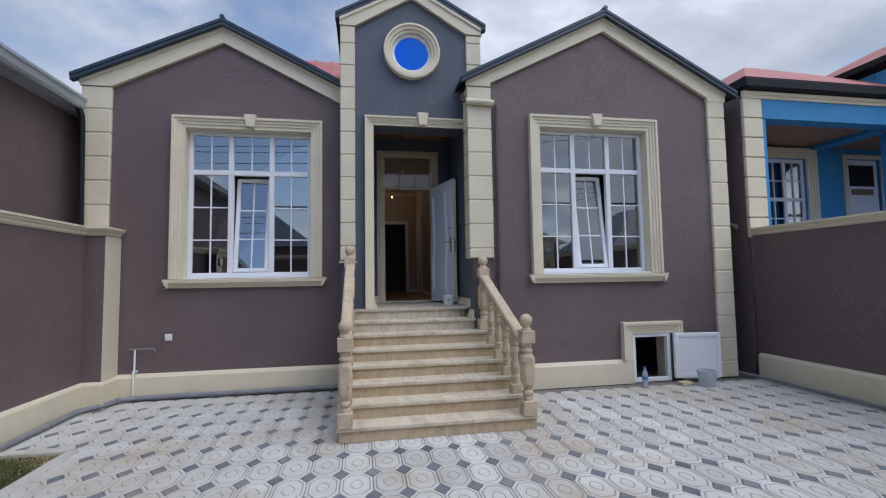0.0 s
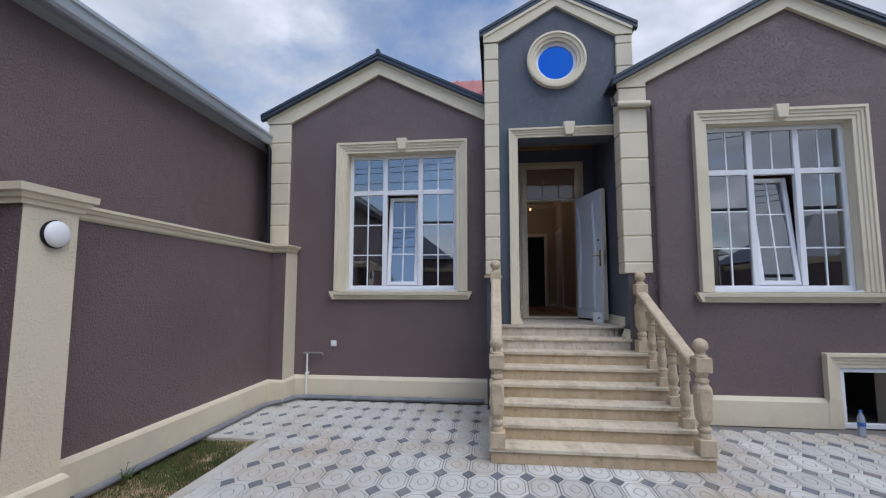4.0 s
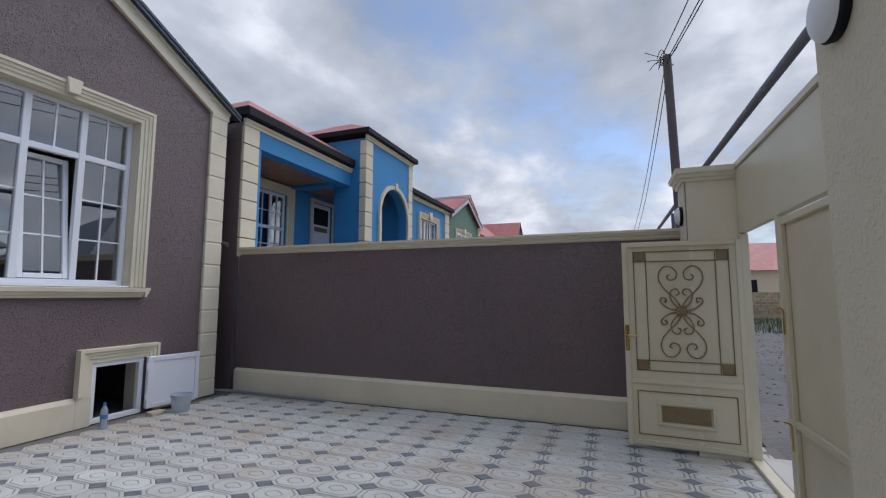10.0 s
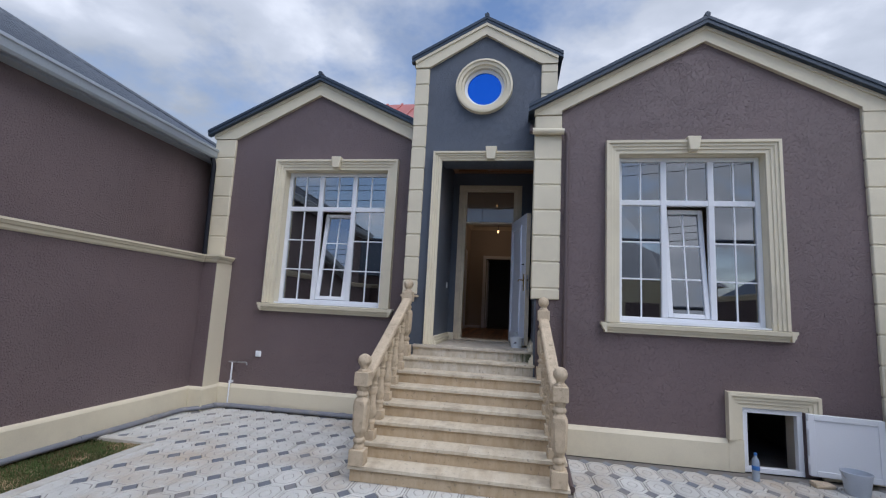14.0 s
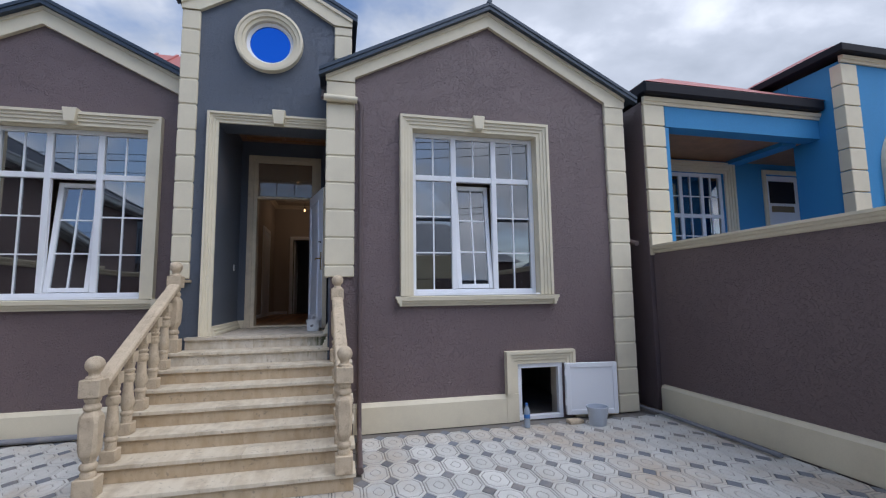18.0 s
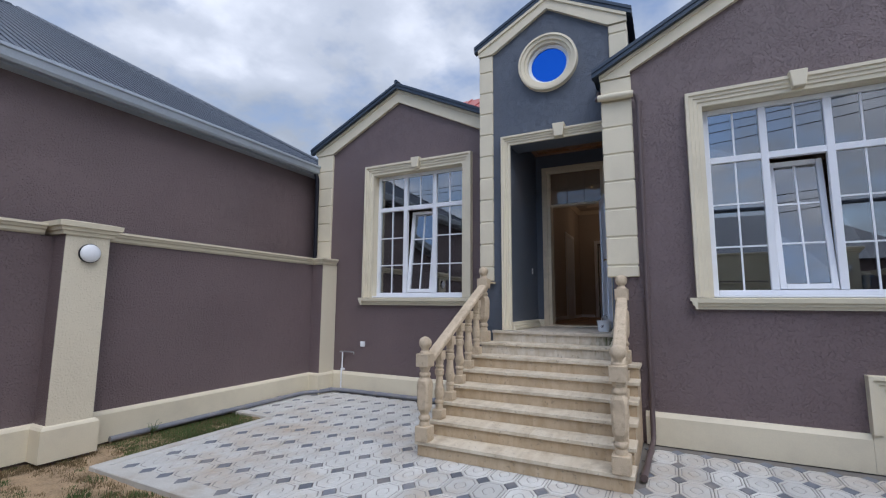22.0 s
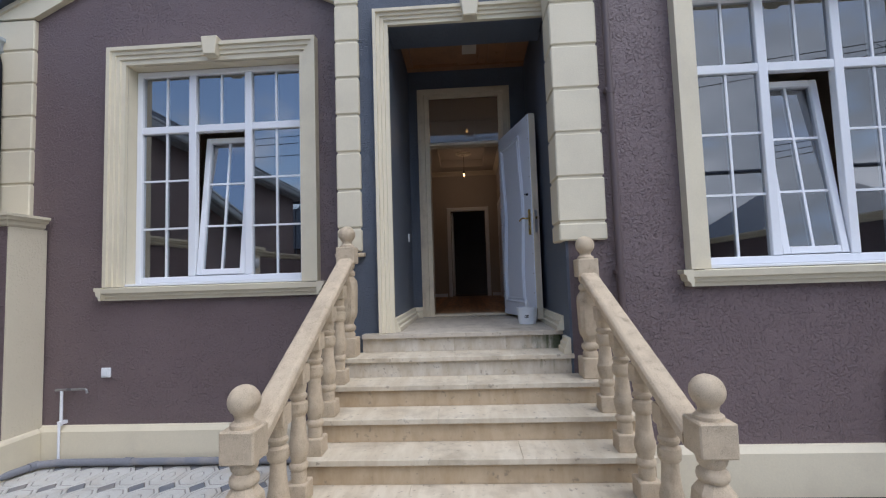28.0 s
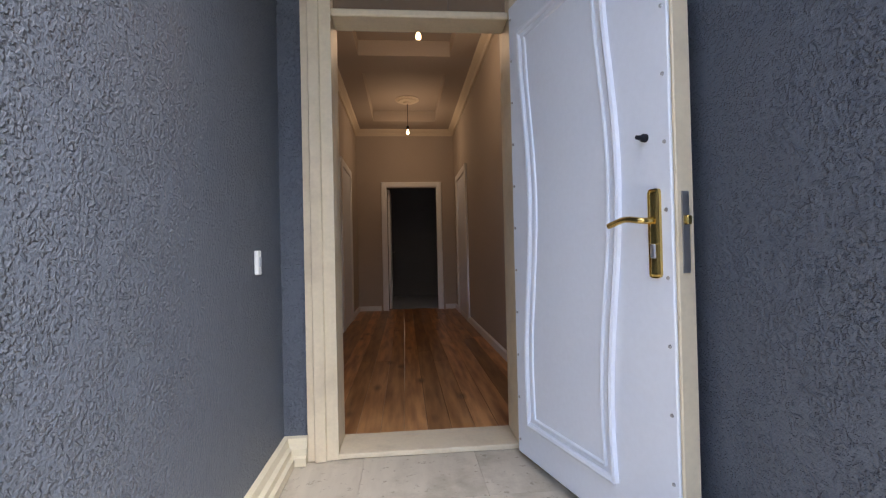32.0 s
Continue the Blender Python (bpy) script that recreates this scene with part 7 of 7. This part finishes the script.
def cable(a, b, sag, name="cable"):
    a, b = Vector(a), Vector(b)
    pts = [a.lerp(b, k / 24) - Vector((0, 0, sag * 4 * (k / 24) * (1 - k / 24))) for k in range(25)]
    tagged(part(name, tube(bmesh.new(), pts, 0.011, 5), RUBBER), "thin black overhead cable", "cable", "overhead cables")


for a, b, s in (((11.05, -1.1, 6.75), (44, -1.3, 6.75), 1.2), ((11.05, -1.15, 6.6), (44, -1.35, 6.6), 1.5), ((11.05, -1.15, 6.8), (-18, -4.0, 6.8), 0.7), ((11.05, -1.1, 6.65), (-18, -3.8, 6.5), 0.9),
                ((-18, -3.6, 6.6), (11.05, -1.05, 6.9), 0.5)):
    cable(a, b, s)
gas = thing("gas_pipe", (0, -1.6, 0), "raised dark blue grey gas pipe along the street", "pipe")
part("pipe_run", tube(bmesh.new(), [(-30, -1.62, 4.0), (5, -1.62, 4.0), (14, -1.6, 4.1), (40, -1.5, 4.1)], 0.055, 12), GAS_PIPE, gas, smooth=True)
for x in (-4.9, 15.5, 24.0):
    part("support_post", tube(bmesh.new(), [(x, -1.62, -0.05), (x, -1.62, 4.6 if x < 0 else 4.0)], 0.05, 10), GAS_PIPE, gas, smooth=True)
pole2 = copy_thing(pole, pose(44.0, -1.4, 0))
pole3 = copy_thing(pole, pose(-18.0, -3.8, 0))

# houses across the street
for x0, x1, y0, z, ze in ((-13.5, -3.0, -13.0, 3.5, 6.3), (1.0, 11.5, -12.5, 3.5, 6.2), (15.5, 26, -13.0, 3.4, 6.2)):
    oh = thing("opposite_house", ((x0 + x1) / 2, y0, 0), "brown stucco house across the street with a dark hipped roof", "house", "houses across the street")
    part("wall", facade(bmesh.new(), [x0, x1], lambda x: 3.5, [], y0 - 8, y0), BROWN, oh)
    part("roof", hip(bmesh.new(), x0 - 0.4, x1 + 0.4, y0 - 8.4, y0 + 0.4, z, ze, 3.6), DARK_ROOF, oh)
    for wx in (x0 + 1.2, x1 - 2.8):
        wo = part("window", block((wx, y0 + 0.001, 1.4), (wx + 1.6, y0 + 0.05, 3.0)), CREAM, oh)
        part("pane", block((wx + 0.15, y0 + 0.051, 1.55), (wx + 1.45, y0 + 0.06, 2.85)), GLASS, wo)
